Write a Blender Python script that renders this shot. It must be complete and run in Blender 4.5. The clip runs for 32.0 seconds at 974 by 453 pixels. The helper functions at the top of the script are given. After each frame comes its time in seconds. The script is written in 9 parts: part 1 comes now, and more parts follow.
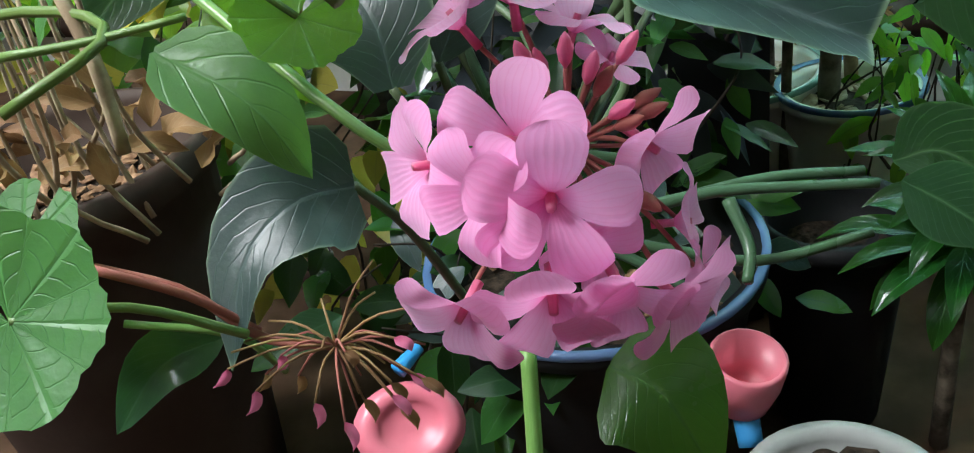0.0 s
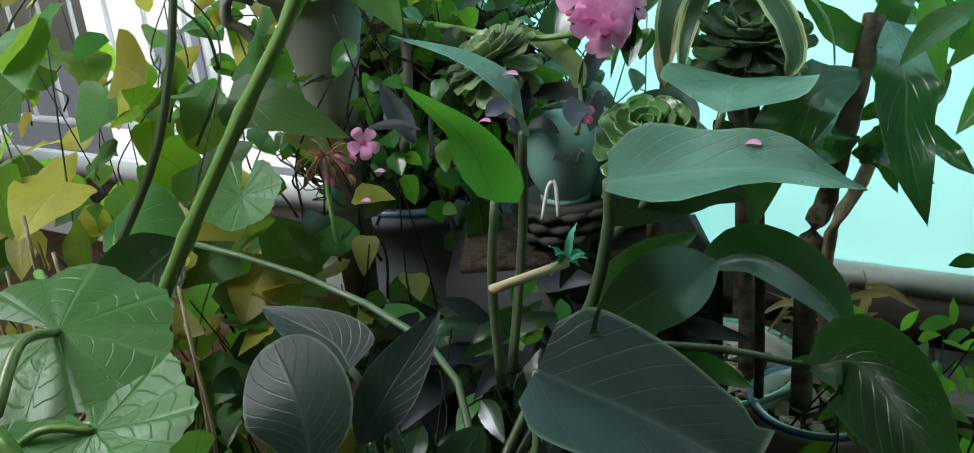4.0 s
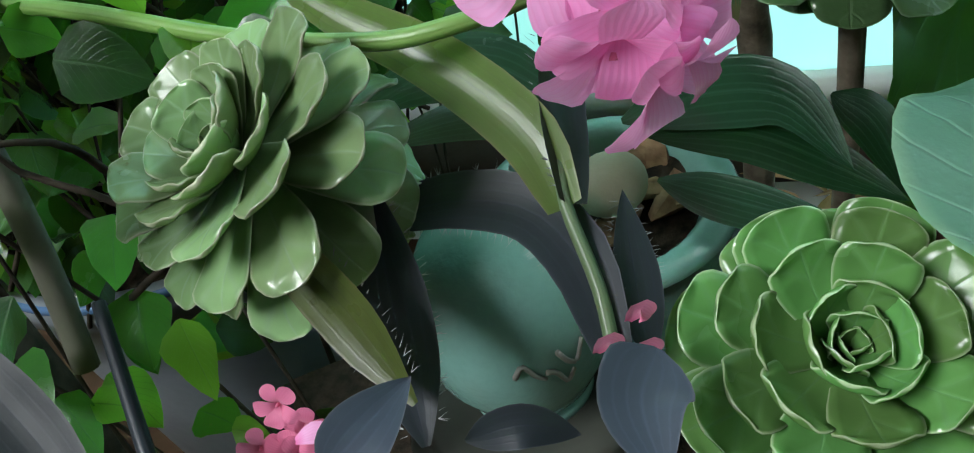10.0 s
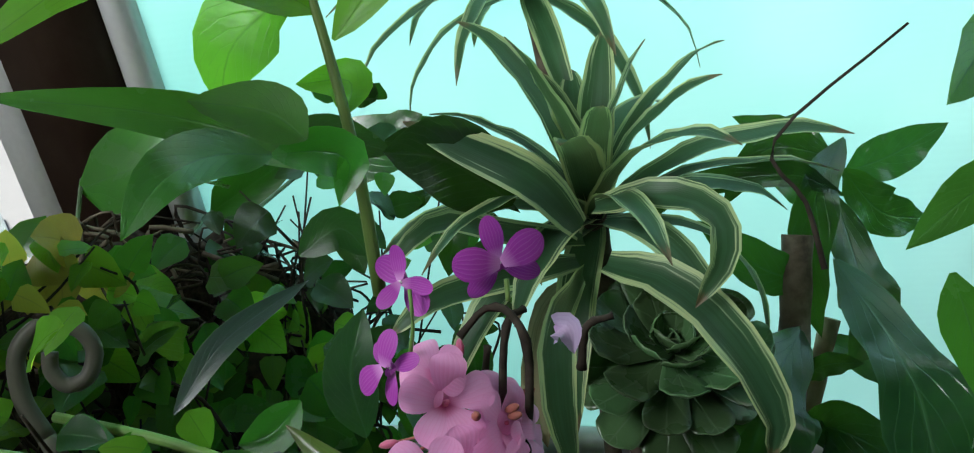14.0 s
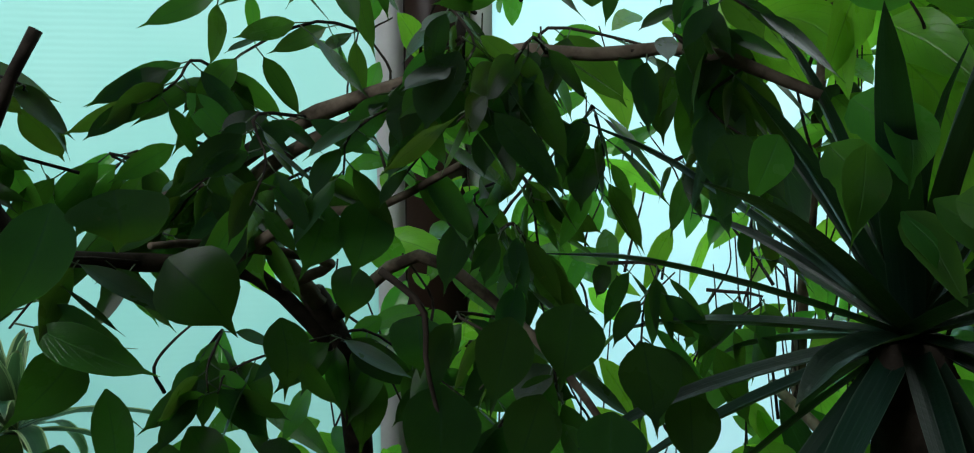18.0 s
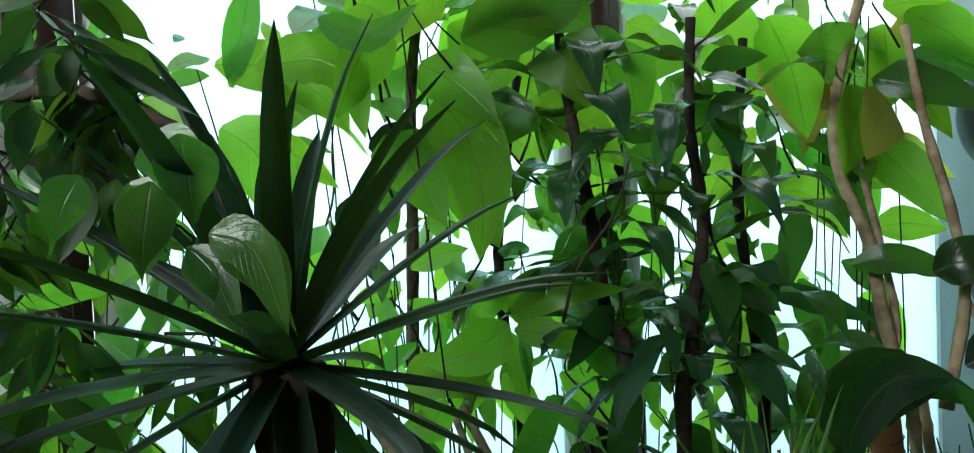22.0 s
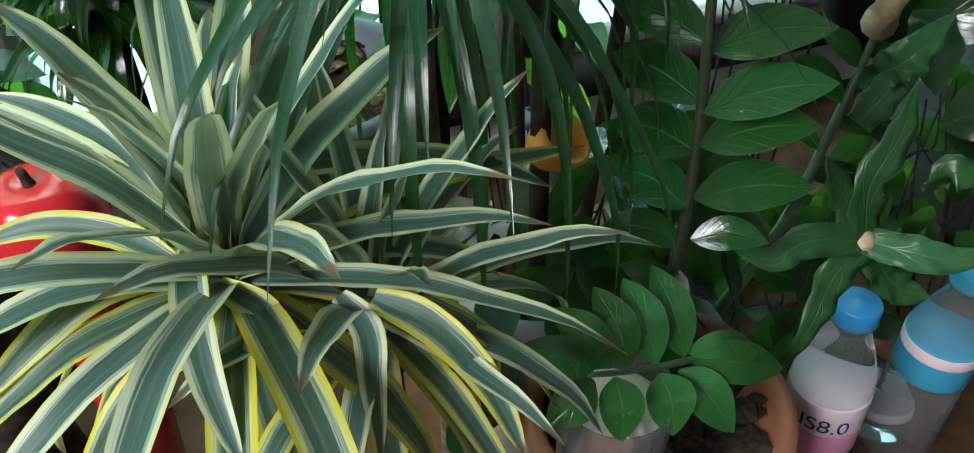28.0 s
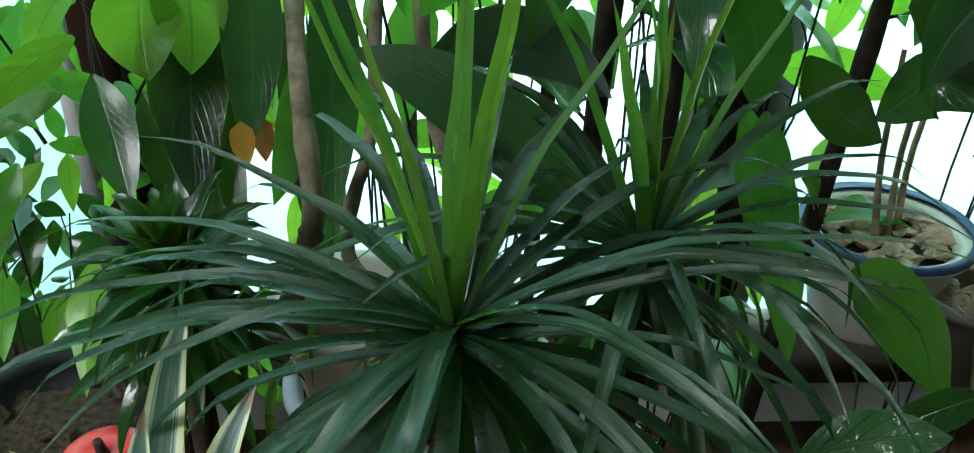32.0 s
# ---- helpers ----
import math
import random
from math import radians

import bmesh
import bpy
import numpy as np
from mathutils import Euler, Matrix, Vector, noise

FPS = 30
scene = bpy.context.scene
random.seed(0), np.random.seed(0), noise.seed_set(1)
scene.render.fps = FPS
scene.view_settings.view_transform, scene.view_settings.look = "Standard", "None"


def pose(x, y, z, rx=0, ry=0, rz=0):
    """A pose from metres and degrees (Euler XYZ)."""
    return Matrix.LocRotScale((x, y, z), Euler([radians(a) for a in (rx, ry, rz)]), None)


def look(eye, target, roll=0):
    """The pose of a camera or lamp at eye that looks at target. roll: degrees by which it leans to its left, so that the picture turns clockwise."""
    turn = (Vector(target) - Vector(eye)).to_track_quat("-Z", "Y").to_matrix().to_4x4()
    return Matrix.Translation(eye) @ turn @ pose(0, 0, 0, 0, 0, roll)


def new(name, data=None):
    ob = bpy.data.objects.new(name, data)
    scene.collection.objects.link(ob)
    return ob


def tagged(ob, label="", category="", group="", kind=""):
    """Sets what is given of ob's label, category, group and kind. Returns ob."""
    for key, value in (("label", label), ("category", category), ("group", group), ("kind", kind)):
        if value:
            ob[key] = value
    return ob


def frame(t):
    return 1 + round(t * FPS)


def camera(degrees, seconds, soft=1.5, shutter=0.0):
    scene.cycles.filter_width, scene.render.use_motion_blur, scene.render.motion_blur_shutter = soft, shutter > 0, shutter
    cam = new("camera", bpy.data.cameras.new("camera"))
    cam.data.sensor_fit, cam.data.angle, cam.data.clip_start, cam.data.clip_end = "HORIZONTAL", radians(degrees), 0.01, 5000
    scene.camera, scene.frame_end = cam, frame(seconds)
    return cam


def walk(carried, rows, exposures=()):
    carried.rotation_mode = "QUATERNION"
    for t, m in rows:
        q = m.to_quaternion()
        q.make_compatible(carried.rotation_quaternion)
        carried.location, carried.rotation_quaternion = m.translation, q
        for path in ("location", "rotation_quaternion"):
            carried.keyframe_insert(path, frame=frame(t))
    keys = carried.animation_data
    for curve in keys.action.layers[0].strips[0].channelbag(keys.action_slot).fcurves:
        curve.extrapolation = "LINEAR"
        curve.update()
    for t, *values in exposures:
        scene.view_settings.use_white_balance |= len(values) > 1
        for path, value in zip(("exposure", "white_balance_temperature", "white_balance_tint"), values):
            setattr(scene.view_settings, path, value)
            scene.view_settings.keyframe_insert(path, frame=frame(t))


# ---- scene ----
cam = camera(58.3, 32.0, soft=1.1)
PATH = [
    (0, (-0.023, 0.025, 0.607), (-0.080, 1.756, -0.393), -10.52),
    (0.5, (0.011, 0.059, 0.603), (-0.074, 1.776, -0.419), -9.53),
    (1, (0.031, 0.069, 0.605), (-0.079, 1.774, -0.433), -7.94),
    (1.5, (0.046, 0.064, 0.610), (-0.126, 1.760, -0.436), -7.03),
    (2, (0.086, 0.045, 0.641), (-0.170, 1.742, -0.387), -4.72),
    (2.5, (0.117, 0.049, 0.668), (-0.162, 1.778, -0.298), -4.68),
    (3, (0.110, 0.050, 0.691), (-0.172, 1.806, -0.223), -5.45),
    (3.5, (0.089, 0.043, 0.729), (-0.163, 1.855, -0.081), -5.64),
    (4, (0.085, 0.038, 0.755), (-0.068, 1.909, 0.067), -5.72),
    (4.5, (0.087, 0.035, 0.770), (0.040, 1.942, 0.172), -5.83),
    (6.5, (0.125, 0.262, 0.803), (0.060, 2.147, 0.140), -8.77),
    (7, (0.112, 0.363, 0.793), (0.012, 2.193, -0.008), -9.80),
    (7.5, (0.081, 0.485, 0.781), (0.060, 2.196, -0.255), -12.01),
    (8, (0.068, 0.559, 0.770), (0.090, 2.141, -0.453), -15.20),
    (8.5, (0.068, 0.589, 0.767), (0.135, 2.130, -0.506), -16.43),
    (9, (0.072, 0.612, 0.765), (0.202, 2.131, -0.530), -16.82),
    (9.5, (0.074, 0.618, 0.762), (0.236, 2.115, -0.555), -17.13),
    (10, (0.073, 0.618, 0.759), (0.253, 2.096, -0.576), -17.03),
    (10.5, (0.072, 0.614, 0.760), (0.261, 2.076, -0.592), -17.17),
    (11, (0.068, 0.610, 0.761), (0.269, 2.060, -0.602), -16.98),
    (11.5, (0.074, 0.602, 0.785), (0.297, 2.076, -0.548), -16.04),
    (12, (0.081, 0.590, 0.816), (0.368, 2.153, -0.398), -14.08),
    (12.5, (0.085, 0.578, 0.835), (0.413, 2.213, -0.269), -12.67),
    (13, (0.090, 0.563, 0.853), (0.453, 2.249, -0.160), -12.10),
    (13.5, (0.090, 0.545, 0.873), (0.484, 2.281, -0.039), -11.76),
    (15.5, (0.150, 0.290, 1.061), (0.548, 2.153, 0.449), -5.29),
    (16, (0.158, 0.259, 1.075), (0.669, 2.124, 0.567), -4.06),
    (16.5, (0.134, 0.235, 1.082), (1.006, 1.989, 0.678), -2.02),
    (17, (0.104, 0.208, 1.085), (1.176, 1.871, 0.794), -0.93),
    (17.5, (0.108, 0.191, 1.086), (1.345, 1.742, 0.833), -0.21),
    (18, (0.128, 0.158, 1.092), (1.407, 1.685, 0.913), -0.16),
    (18.5, (0.157, 0.119, 1.094), (1.473, 1.618, 0.946), -0.67),
    (19, (0.187, 0.096, 1.091), (1.543, 1.560, 0.952), -1.44),
    (19.5, (0.208, 0.073, 1.093), (1.605, 1.497, 0.952), -1.70),
    (20, (0.225, 0.055, 1.095), (1.712, 1.389, 0.984), -2.06),
    (20.5, (0.240, 0.045, 1.091), (1.770, 1.329, 0.991), -2.03),
    (21, (0.248, 0.043, 1.087), (1.808, 1.292, 1.001), -1.92),
    (21.5, (0.253, 0.027, 1.088), (1.829, 1.255, 1.002), -1.89),
    (22, (0.267, 0.010, 1.085), (1.871, 1.201, 0.994), -2.48),
    (22.5, (0.303, 0.008, 1.076), (1.966, 1.107, 0.916), -2.59),
    (23, (0.359, 0.009, 1.067), (2.071, 1.014, 0.829), -2.06),
    (23.5, (0.390, 0.019, 1.040), (2.079, 0.987, 0.581), -0.64),
    (24, (0.413, 0.018, 1.011), (2.061, 0.952, 0.369), 0.61),
    (24.5, (0.432, 0.007, 0.995), (2.031, 0.911, 0.204), 0.94),
    (25, (0.457, -0.021, 0.982), (2.002, 0.870, 0.075), 1.16),
    (25.5, (0.471, -0.037, 0.973), (1.925, 0.940, 0.008), 0.47),
    (27.5, (0.511, -0.051, 0.927), (1.676, 0.988, -0.323), -1.47),
    (28, (0.521, -0.047, 0.914), (1.635, 0.932, -0.428), -1.27),
    (28.5, (0.526, -0.055, 0.910), (1.646, 0.867, -0.466), -0.69),
    (29, (0.526, -0.051, 0.916), (1.652, 0.862, -0.461), -0.24),
    (29.5, (0.541, -0.030, 0.926), (1.671, 0.886, -0.447), 1.22),
    (30, (0.560, -0.011, 0.930), (1.685, 0.910, -0.443), 1.65),
    (30.5, (0.578, -0.001, 0.941), (1.739, 0.966, -0.370), 3.20),
    (31, (0.603, -0.005, 0.958), (1.709, 1.128, -0.264), 3.42),
    (31.5, (0.625, -0.006, 0.974), (1.626, 1.306, -0.155), 2.10),
    (32, (0.634, -0.012, 0.988), (1.582, 1.414, -0.044), 1.67),
]
EXPOSURES = [(0, 1.95), (1, 2.1), (3, 1.9), (4, 1.15), (6.5, 1.05), (8, 1.5), (9, 1.45), (12, 1.45), (13.5, 0.85), (15, 0.5), (16, 0.15), (17, -0.5), (18, -0.35), (19, 0.15), (20.5, 0.5), (22, 0.5), (23, 0.35), (25, 1.1), (27.5, 1.75), (28, 1.85), (28.5, 2.25), (29.5, 2.15), (30.2, 1.8), (31, 1.85), (32, 1.5)]
walk(cam, [(t, look(eye, target, roll)) for t, eye, target, roll in PATH], EXPOSURES)

# ---- light ----
world = bpy.data.worlds.new("overcast_sky")
scene.world = world
world.use_nodes = True
wn, wl = world.node_tree.nodes, world.node_tree.links
sky = wn.new("ShaderNodeTexSky")
sky.sky_type, sky.sun_disc = "NISHITA", False
sky.sun_elevation, sky.sun_rotation = radians(54), radians(231)
sky.air_density, sky.dust_density = 1.0, 3.0
wl.new(sky.outputs[0], wn["Background"].inputs[0])
wn["Background"].inputs[1].default_value = 0.14
sun = new("sun", bpy.data.lights.new("sun", "SUN"))
sun.data.energy, sun.data.angle, sun.data.color = 1.5, radians(25), (1.0, 0.96, 0.9)
sun.matrix_world = look((-2.5, -2.0, 4.4), (0, 0, 0))


def area_lamp(name, centre, toward, w, h, watts, colour):
    """Rectangular area lamp: skylight beyond the front panes, and two fills added indoors."""
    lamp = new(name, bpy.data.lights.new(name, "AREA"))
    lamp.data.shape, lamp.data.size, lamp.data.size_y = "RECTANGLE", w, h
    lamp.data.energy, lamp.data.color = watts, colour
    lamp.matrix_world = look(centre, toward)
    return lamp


# ---- materials ----
def nodes_of(name):
    m = bpy.data.materials.new(name)
    m.use_nodes = True
    t = m.node_tree
    return m, t.nodes, t.links, t.nodes["Principled BSDF"]


def rgb(c):
    return (*c, 1.0)


def mix_rgb(n, l, a, b, fac, mode="MIX"):
    """A colour mix; a, b, fac are sockets or values."""
    x = n.new("ShaderNodeMix")
    x.data_type, x.blend_type = "RGBA", mode
    for sock, v in ((x.inputs["Factor"], fac), (x.inputs[6], a), (x.inputs[7], b)):
        if hasattr(v, "is_linked"):
            l.new(v, sock)
        else:
            sock.default_value = v if isinstance(v, float) else rgb(v)
    return x.outputs[2]


def math_node(n, l, op, a, b=0.0):
    x = n.new("ShaderNodeMath")
    x.operation = op
    for sock, v in ((x.inputs[0], a), (x.inputs[1], b)):
        if hasattr(v, "is_linked"):
            l.new(v, sock)
        else:
            sock.default_value = v
    return x.outputs[0]


def ramp(n, l, fac, stops):
    r = n.new("ShaderNodeValToRGB")
    while len(r.color_ramp.elements) < len(stops):
        r.color_ramp.elements.new(0.5)
    for e, (p, c) in zip(r.color_ramp.elements, stops):
        e.position, e.color = p, rgb(c) if isinstance(c, tuple) else (c, c, c, 1)
    l.new(fac, r.inputs[0])
    return r.outputs[0]


def noise_tex(n, l, scale, detail=4.0, coord="Object", rough=0.55):
    c = n.new("ShaderNodeTexCoord")
    x = n.new("ShaderNodeTexNoise")
    x.inputs["Scale"].default_value, x.inputs["Detail"].default_value = scale, detail
    x.inputs["Roughness"].default_value = rough
    l.new(c.outputs[coord], x.inputs["Vector"])
    return x.outputs["Fac"]


def bump(n, l, bsdf, height, strength, distance=0.002):
    b = n.new("ShaderNodeBump")
    b.inputs["Strength"].default_value, b.inputs["Distance"].default_value = strength, distance
    l.new(height, b.inputs["Height"])
    l.new(b.outputs[0], bsdf.inputs["Normal"])
    return b


def plain(name, base, rough=0.6, dirt=0.25, scale=9.0, metal=0.0, relief=0.15, grime=(0.2, 0.17, 0.13)):
    """Painted, glazed or moulded stuff with fine grain and blotches of dust."""
    m, n, l, b = nodes_of(name)
    big = noise_tex(n, l, scale, 5.0)
    fine = noise_tex(n, l, scale * 14, 3.0)
    dirty = mix_rgb(n, l, base, tuple(x * 0.5 + g * 0.5 for x, g in zip(base, grime)), ramp(n, l, big, ((0.45, 0.0), (0.72, dirt))))
    col = mix_rgb(n, l, dirty, tuple(x * 0.8 for x in base), ramp(n, l, fine, ((0.4, 0.0), (0.8, 0.35))))
    l.new(col, b.inputs["Base Color"])
    l.new(ramp(n, l, big, ((0.3, rough * 0.8), (0.75, min(1.0, rough * 1.25)))), b.inputs["Roughness"])
    b.inputs["Metallic"].default_value = metal
    b.inputs["Specular IOR Level"].default_value = 0.5 if rough < 0.4 else 0.2
    bump(n, l, b, fine, relief, 0.0012)
    return m


def leafy(name, base, vein, glow, rough=0.42, trans=0.34, side=9.0, lines=0.0, blotch=0.25, spec=0.5, edge=None, wax=0.0, relief=0.35):
    """Leaf blade: midrib and side veins along its own length, mottling, a thin body that lets light through."""
    m, n, l, b = nodes_of(name)
    uv = n.new("ShaderNodeUVMap")
    sep = n.new("ShaderNodeSeparateXYZ")
    l.new(uv.outputs[0], sep.inputs[0])
    u, v = sep.outputs[0], sep.outputs[1]
    off = math_node(n, l, "ABSOLUTE", math_node(n, l, "SUBTRACT", u, 0.5))
    rib = ramp(n, l, off, ((0.0, 1.0), (0.035, 0.0)))
    if lines:
        wave = math_node(n, l, "SINE", math_node(n, l, "MULTIPLY", u, lines))
        veins = ramp(n, l, wave, ((0.55, 0.0), (1.0, 0.5)))
    else:
        along = math_node(n, l, "SUBTRACT", math_node(n, l, "MULTIPLY", v, side), math_node(n, l, "MULTIPLY", off, side * 0.75))
        saw = math_node(n, l, "ABSOLUTE", math_node(n, l, "SUBTRACT", math_node(n, l, "FRACT", along), 0.5))
        veins = ramp(n, l, saw, ((0.0, 0.6), (0.07, 0.0)))
    mask = math_node(n, l, "MAXIMUM", rib, veins)
    info = n.new("ShaderNodeObjectInfo")
    big = noise_tex(n, l, 26.0, 4.0)
    fine = noise_tex(n, l, 330.0, 2.0)
    hs = n.new("ShaderNodeHueSaturation")
    l.new(ramp(n, l, info.outputs["Random"], ((0.0, 0.485), (1.0, 0.515))), hs.inputs["Hue"])
    l.new(ramp(n, l, info.outputs["Random"], ((0.0, 0.75), (0.5, 1.0), (1.0, 1.3))), hs.inputs["Value"])
    body = mix_rgb(n, l, base, tuple(x * 0.6 for x in base), ramp(n, l, big, ((0.35, 0.0), (0.7, blotch * 2))))
    body = mix_rgb(n, l, body, vein, ramp(n, l, fine, ((0.55, 0.0), (0.85, 0.16))))
    body = mix_rgb(n, l, body, vein, mask)
    rim = math_node(n, l, "MAXIMUM", ramp(n, l, off, ((0.465, 0.0), (0.5, 0.6))), ramp(n, l, v, ((0.965, 0.0), (0.99, 0.6))) if edge else 0.0)
    body = mix_rgb(n, l, body, edge or vein, rim)
    scar = noise_tex(n, l, 70.0, 5.0, rough=0.7)
    body = mix_rgb(n, l, body, (0.10, 0.065, 0.03), ramp(n, l, scar, ((0.70, 0.0), (0.74, 0.7))))
    l.new(body, hs.inputs["Color"])
    l.new(hs.outputs[0], b.inputs["Base Color"])
    l.new(ramp(n, l, big, ((0.3, rough * 0.55), (0.8, min(1.0, rough * 1.05)))), b.inputs["Roughness"])
    b.inputs["Specular IOR Level"].default_value = spec
    if wax:
        b.inputs["Coat Weight"].default_value, b.inputs["Coat Roughness"].default_value = wax, 0.22
    h = math_node(n, l, "ADD", math_node(n, l, "MULTIPLY", mask, -0.2 if lines else -0.7), math_node(n, l, "MULTIPLY", fine, 0.35))
    bump(n, l, b, h, relief, 0.0016)
    tr = n.new("ShaderNodeBsdfTranslucent")
    th = n.new("ShaderNodeHueSaturation")
    for s in ("Hue", "Value"):
        l.new(hs.inputs[s].links[0].from_socket, th.inputs[s])
    l.new(mix_rgb(n, l, glow, tuple(x * 0.55 for x in glow), math_node(n, l, "MAXIMUM", mask, ramp(n, l, big, ((0.4, 0.0), (0.8, 0.5))))), th.inputs["Color"])
    l.new(th.outputs[0], tr.inputs[0])
    mx = n.new("ShaderNodeMixShader")
    mx.inputs[0].default_value = trans
    l.new(b.outputs[0], mx.inputs[1])
    l.new(tr.outputs[0], mx.inputs[2])
    l.new(mx.outputs[0], n["Material Output"].inputs["Surface"])
    return m


def striped(name, stops, glow, rough=0.42, trans=0.3, wobble=0.28):
    """Variegated blade: bands that run along the leaf from the midrib to the margin."""
    m, n, l, b = nodes_of(name)
    uv = n.new("ShaderNodeUVMap")
    sep = n.new("ShaderNodeSeparateXYZ")
    l.new(uv.outputs[0], sep.inputs[0])
    info = n.new("ShaderNodeObjectInfo")
    mp = n.new("ShaderNodeMapping")
    mp.inputs["Scale"].default_value = (18, 2.2, 1)
    l.new(uv.outputs[0], mp.inputs[0])
    l.new(math_node(n, l, "MULTIPLY", info.outputs["Random"], 40.0), mp.inputs["Location"])
    streak = n.new("ShaderNodeTexNoise")
    streak.inputs["Scale"].default_value, streak.inputs["Detail"].default_value = 1.0, 3.0
    l.new(mp.outputs[0], streak.inputs["Vector"])
    off = math_node(n, l, "MULTIPLY", math_node(n, l, "ABSOLUTE", math_node(n, l, "SUBTRACT", sep.outputs[0], 0.5)), 2.0)
    where = math_node(n, l, "ADD", off, math_node(n, l, "MULTIPLY", math_node(n, l, "SUBTRACT", streak.outputs["Fac"], 0.5), wobble * 5))
    col = ramp(n, l, where, stops)
    tip = ramp(n, l, math_node(n, l, "ADD", sep.outputs[1], math_node(n, l, "MULTIPLY", streak.outputs["Fac"], 0.12)), ((0.985, 0.0), (1.05, 0.9)))
    col = mix_rgb(n, l, col, (0.12, 0.07, 0.04), tip)
    l.new(col, b.inputs["Base Color"])
    b.inputs["Roughness"].default_value = rough * 0.9
    b.inputs["Specular IOR Level"].default_value = 0.35
    lines = math_node(n, l, "SINE", math_node(n, l, "MULTIPLY", sep.outputs[0], 130.0))
    bump(n, l, b, lines, 0.12, 0.001)
    tr = n.new("ShaderNodeBsdfTranslucent")
    l.new(mix_rgb(n, l, col, glow, 0.5), tr.inputs[0])
    mx = n.new("ShaderNodeMixShader")
    mx.inputs[0].default_value = trans
    l.new(b.outputs[0], mx.inputs[1])
    l.new(tr.outputs[0], mx.inputs[2])
    l.new(mx.outputs[0], n["Material Output"].inputs["Surface"])
    return m


def bark(name, light, dark, scale=60.0):
    m, n, l, b = nodes_of(name)
    a = noise_tex(n, l, scale, 6.0)
    c = noise_tex(n, l, scale * 0.18, 3.0)
    col = mix_rgb(n, l, dark, light, ramp(n, l, a, ((0.35, 0.0), (0.65, 1.0))))
    col = mix_rgb(n, l, col, tuple(x * 0.6 for x in light), ramp(n, l, c, ((0.45, 0.0), (0.75, 0.6))))
    l.new(col, b.inputs["Base Color"])
    b.inputs["Roughness"].default_value = 0.85
    b.inputs["Specular IOR Level"].default_value = 0.12
    bump(n, l, b, a, 0.6, 0.003)
    return m


def glassy(name, tint, rough, trans=1.0):
    m, n, l, b = nodes_of(name)
    b.inputs["Base Color"].default_value = rgb(tint)
    b.inputs["Roughness"].default_value = rough
    b.inputs["Transmission Weight"].default_value = trans
    b.inputs["IOR"].default_value = 1.4
    return m


def petal_mat(name, base, edge, trans=0.4, vein=0.16):
    m, n, l, b = nodes_of(name)
    uv = n.new("ShaderNodeUVMap")
    sep = n.new("ShaderNodeSeparateXYZ")
    l.new(uv.outputs[0], sep.inputs[0])
    fine = noise_tex(n, l, 160.0, 3.0)
    wave = math_node(n, l, "SINE", math_node(n, l, "ADD", math_node(n, l, "MULTIPLY", sep.outputs[0], 46.0), math_node(n, l, "MULTIPLY", fine, 5.0)))
    col = mix_rgb(n, l, ramp(n, l, sep.outputs[1], ((0.0, edge), (0.3, base), (1.0, base))), edge, ramp(n, l, wave, ((0.6, 0.0), (1.0, vein))))
    l.new(col, b.inputs["Base Color"])
    b.inputs["Roughness"].default_value = 0.55
    b.inputs["Sheen Weight"].default_value = 0.3
    bump(n, l, b, wave, 0.12, 0.0006)
    tr = n.new("ShaderNodeBsdfTranslucent")
    l.new(col, tr.inputs[0])
    mx = n.new("ShaderNodeMixShader")
    mx.inputs[0].default_value = trans
    l.new(b.outputs[0], mx.inputs[1])
    l.new(tr.outputs[0], mx.inputs[2])
    l.new(mx.outputs[0], n["Material Output"].inputs["Surface"])
    return m


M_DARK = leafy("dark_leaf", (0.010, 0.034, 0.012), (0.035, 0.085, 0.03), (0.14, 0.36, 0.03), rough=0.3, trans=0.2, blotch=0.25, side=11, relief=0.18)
M_SLATE = leafy("blue_green_leaf", (0.020, 0.040, 0.038), (0.040, 0.070, 0.062), (0.12, 0.33, 0.05), rough=0.5, trans=0.12, blotch=0.35, side=8, spec=0.4, edge=(0.16, 0.23, 0.14), relief=0.3)
# Paler copy of blue_green_leaf: light from above put into the colour.
M_SLATE_LIT = leafy("top_lit_blue_green_leaf", (0.07, 0.17, 0.12), (0.12, 0.25, 0.18), (0.16, 0.40, 0.10), rough=0.42, trans=0.2, blotch=0.2, side=9, edge=(0.2, 0.34, 0.2))
M_GERAN = leafy("geranium_leaf", (0.060, 0.165, 0.050), (0.095, 0.225, 0.075), (0.30, 0.52, 0.05), rough=0.55, trans=0.34, side=5, spec=0.3, relief=0.5)
M_LIME = leafy("lime_leaf", (0.075, 0.205, 0.022), (0.12, 0.28, 0.04), (0.40, 0.78, 0.05), rough=0.4, trans=0.58, side=9, spec=0.45)
M_YELLOW = leafy("yellowing_leaf", (0.36, 0.34, 0.05), (0.45, 0.42, 0.10), (0.75, 0.66, 0.10), rough=0.55, trans=0.5, side=8)
M_FICUS = leafy("fig_leaf", (0.008, 0.028, 0.011), (0.022, 0.06, 0.022), (0.16, 0.34, 0.03), rough=0.42, trans=0.34, side=14, blotch=0.12, spec=0.16, relief=0.1)
M_MID = leafy("mid_green_leaf", (0.022, 0.095, 0.018), (0.06, 0.17, 0.045), (0.22, 0.56, 0.045), rough=0.32, trans=0.4, side=10)
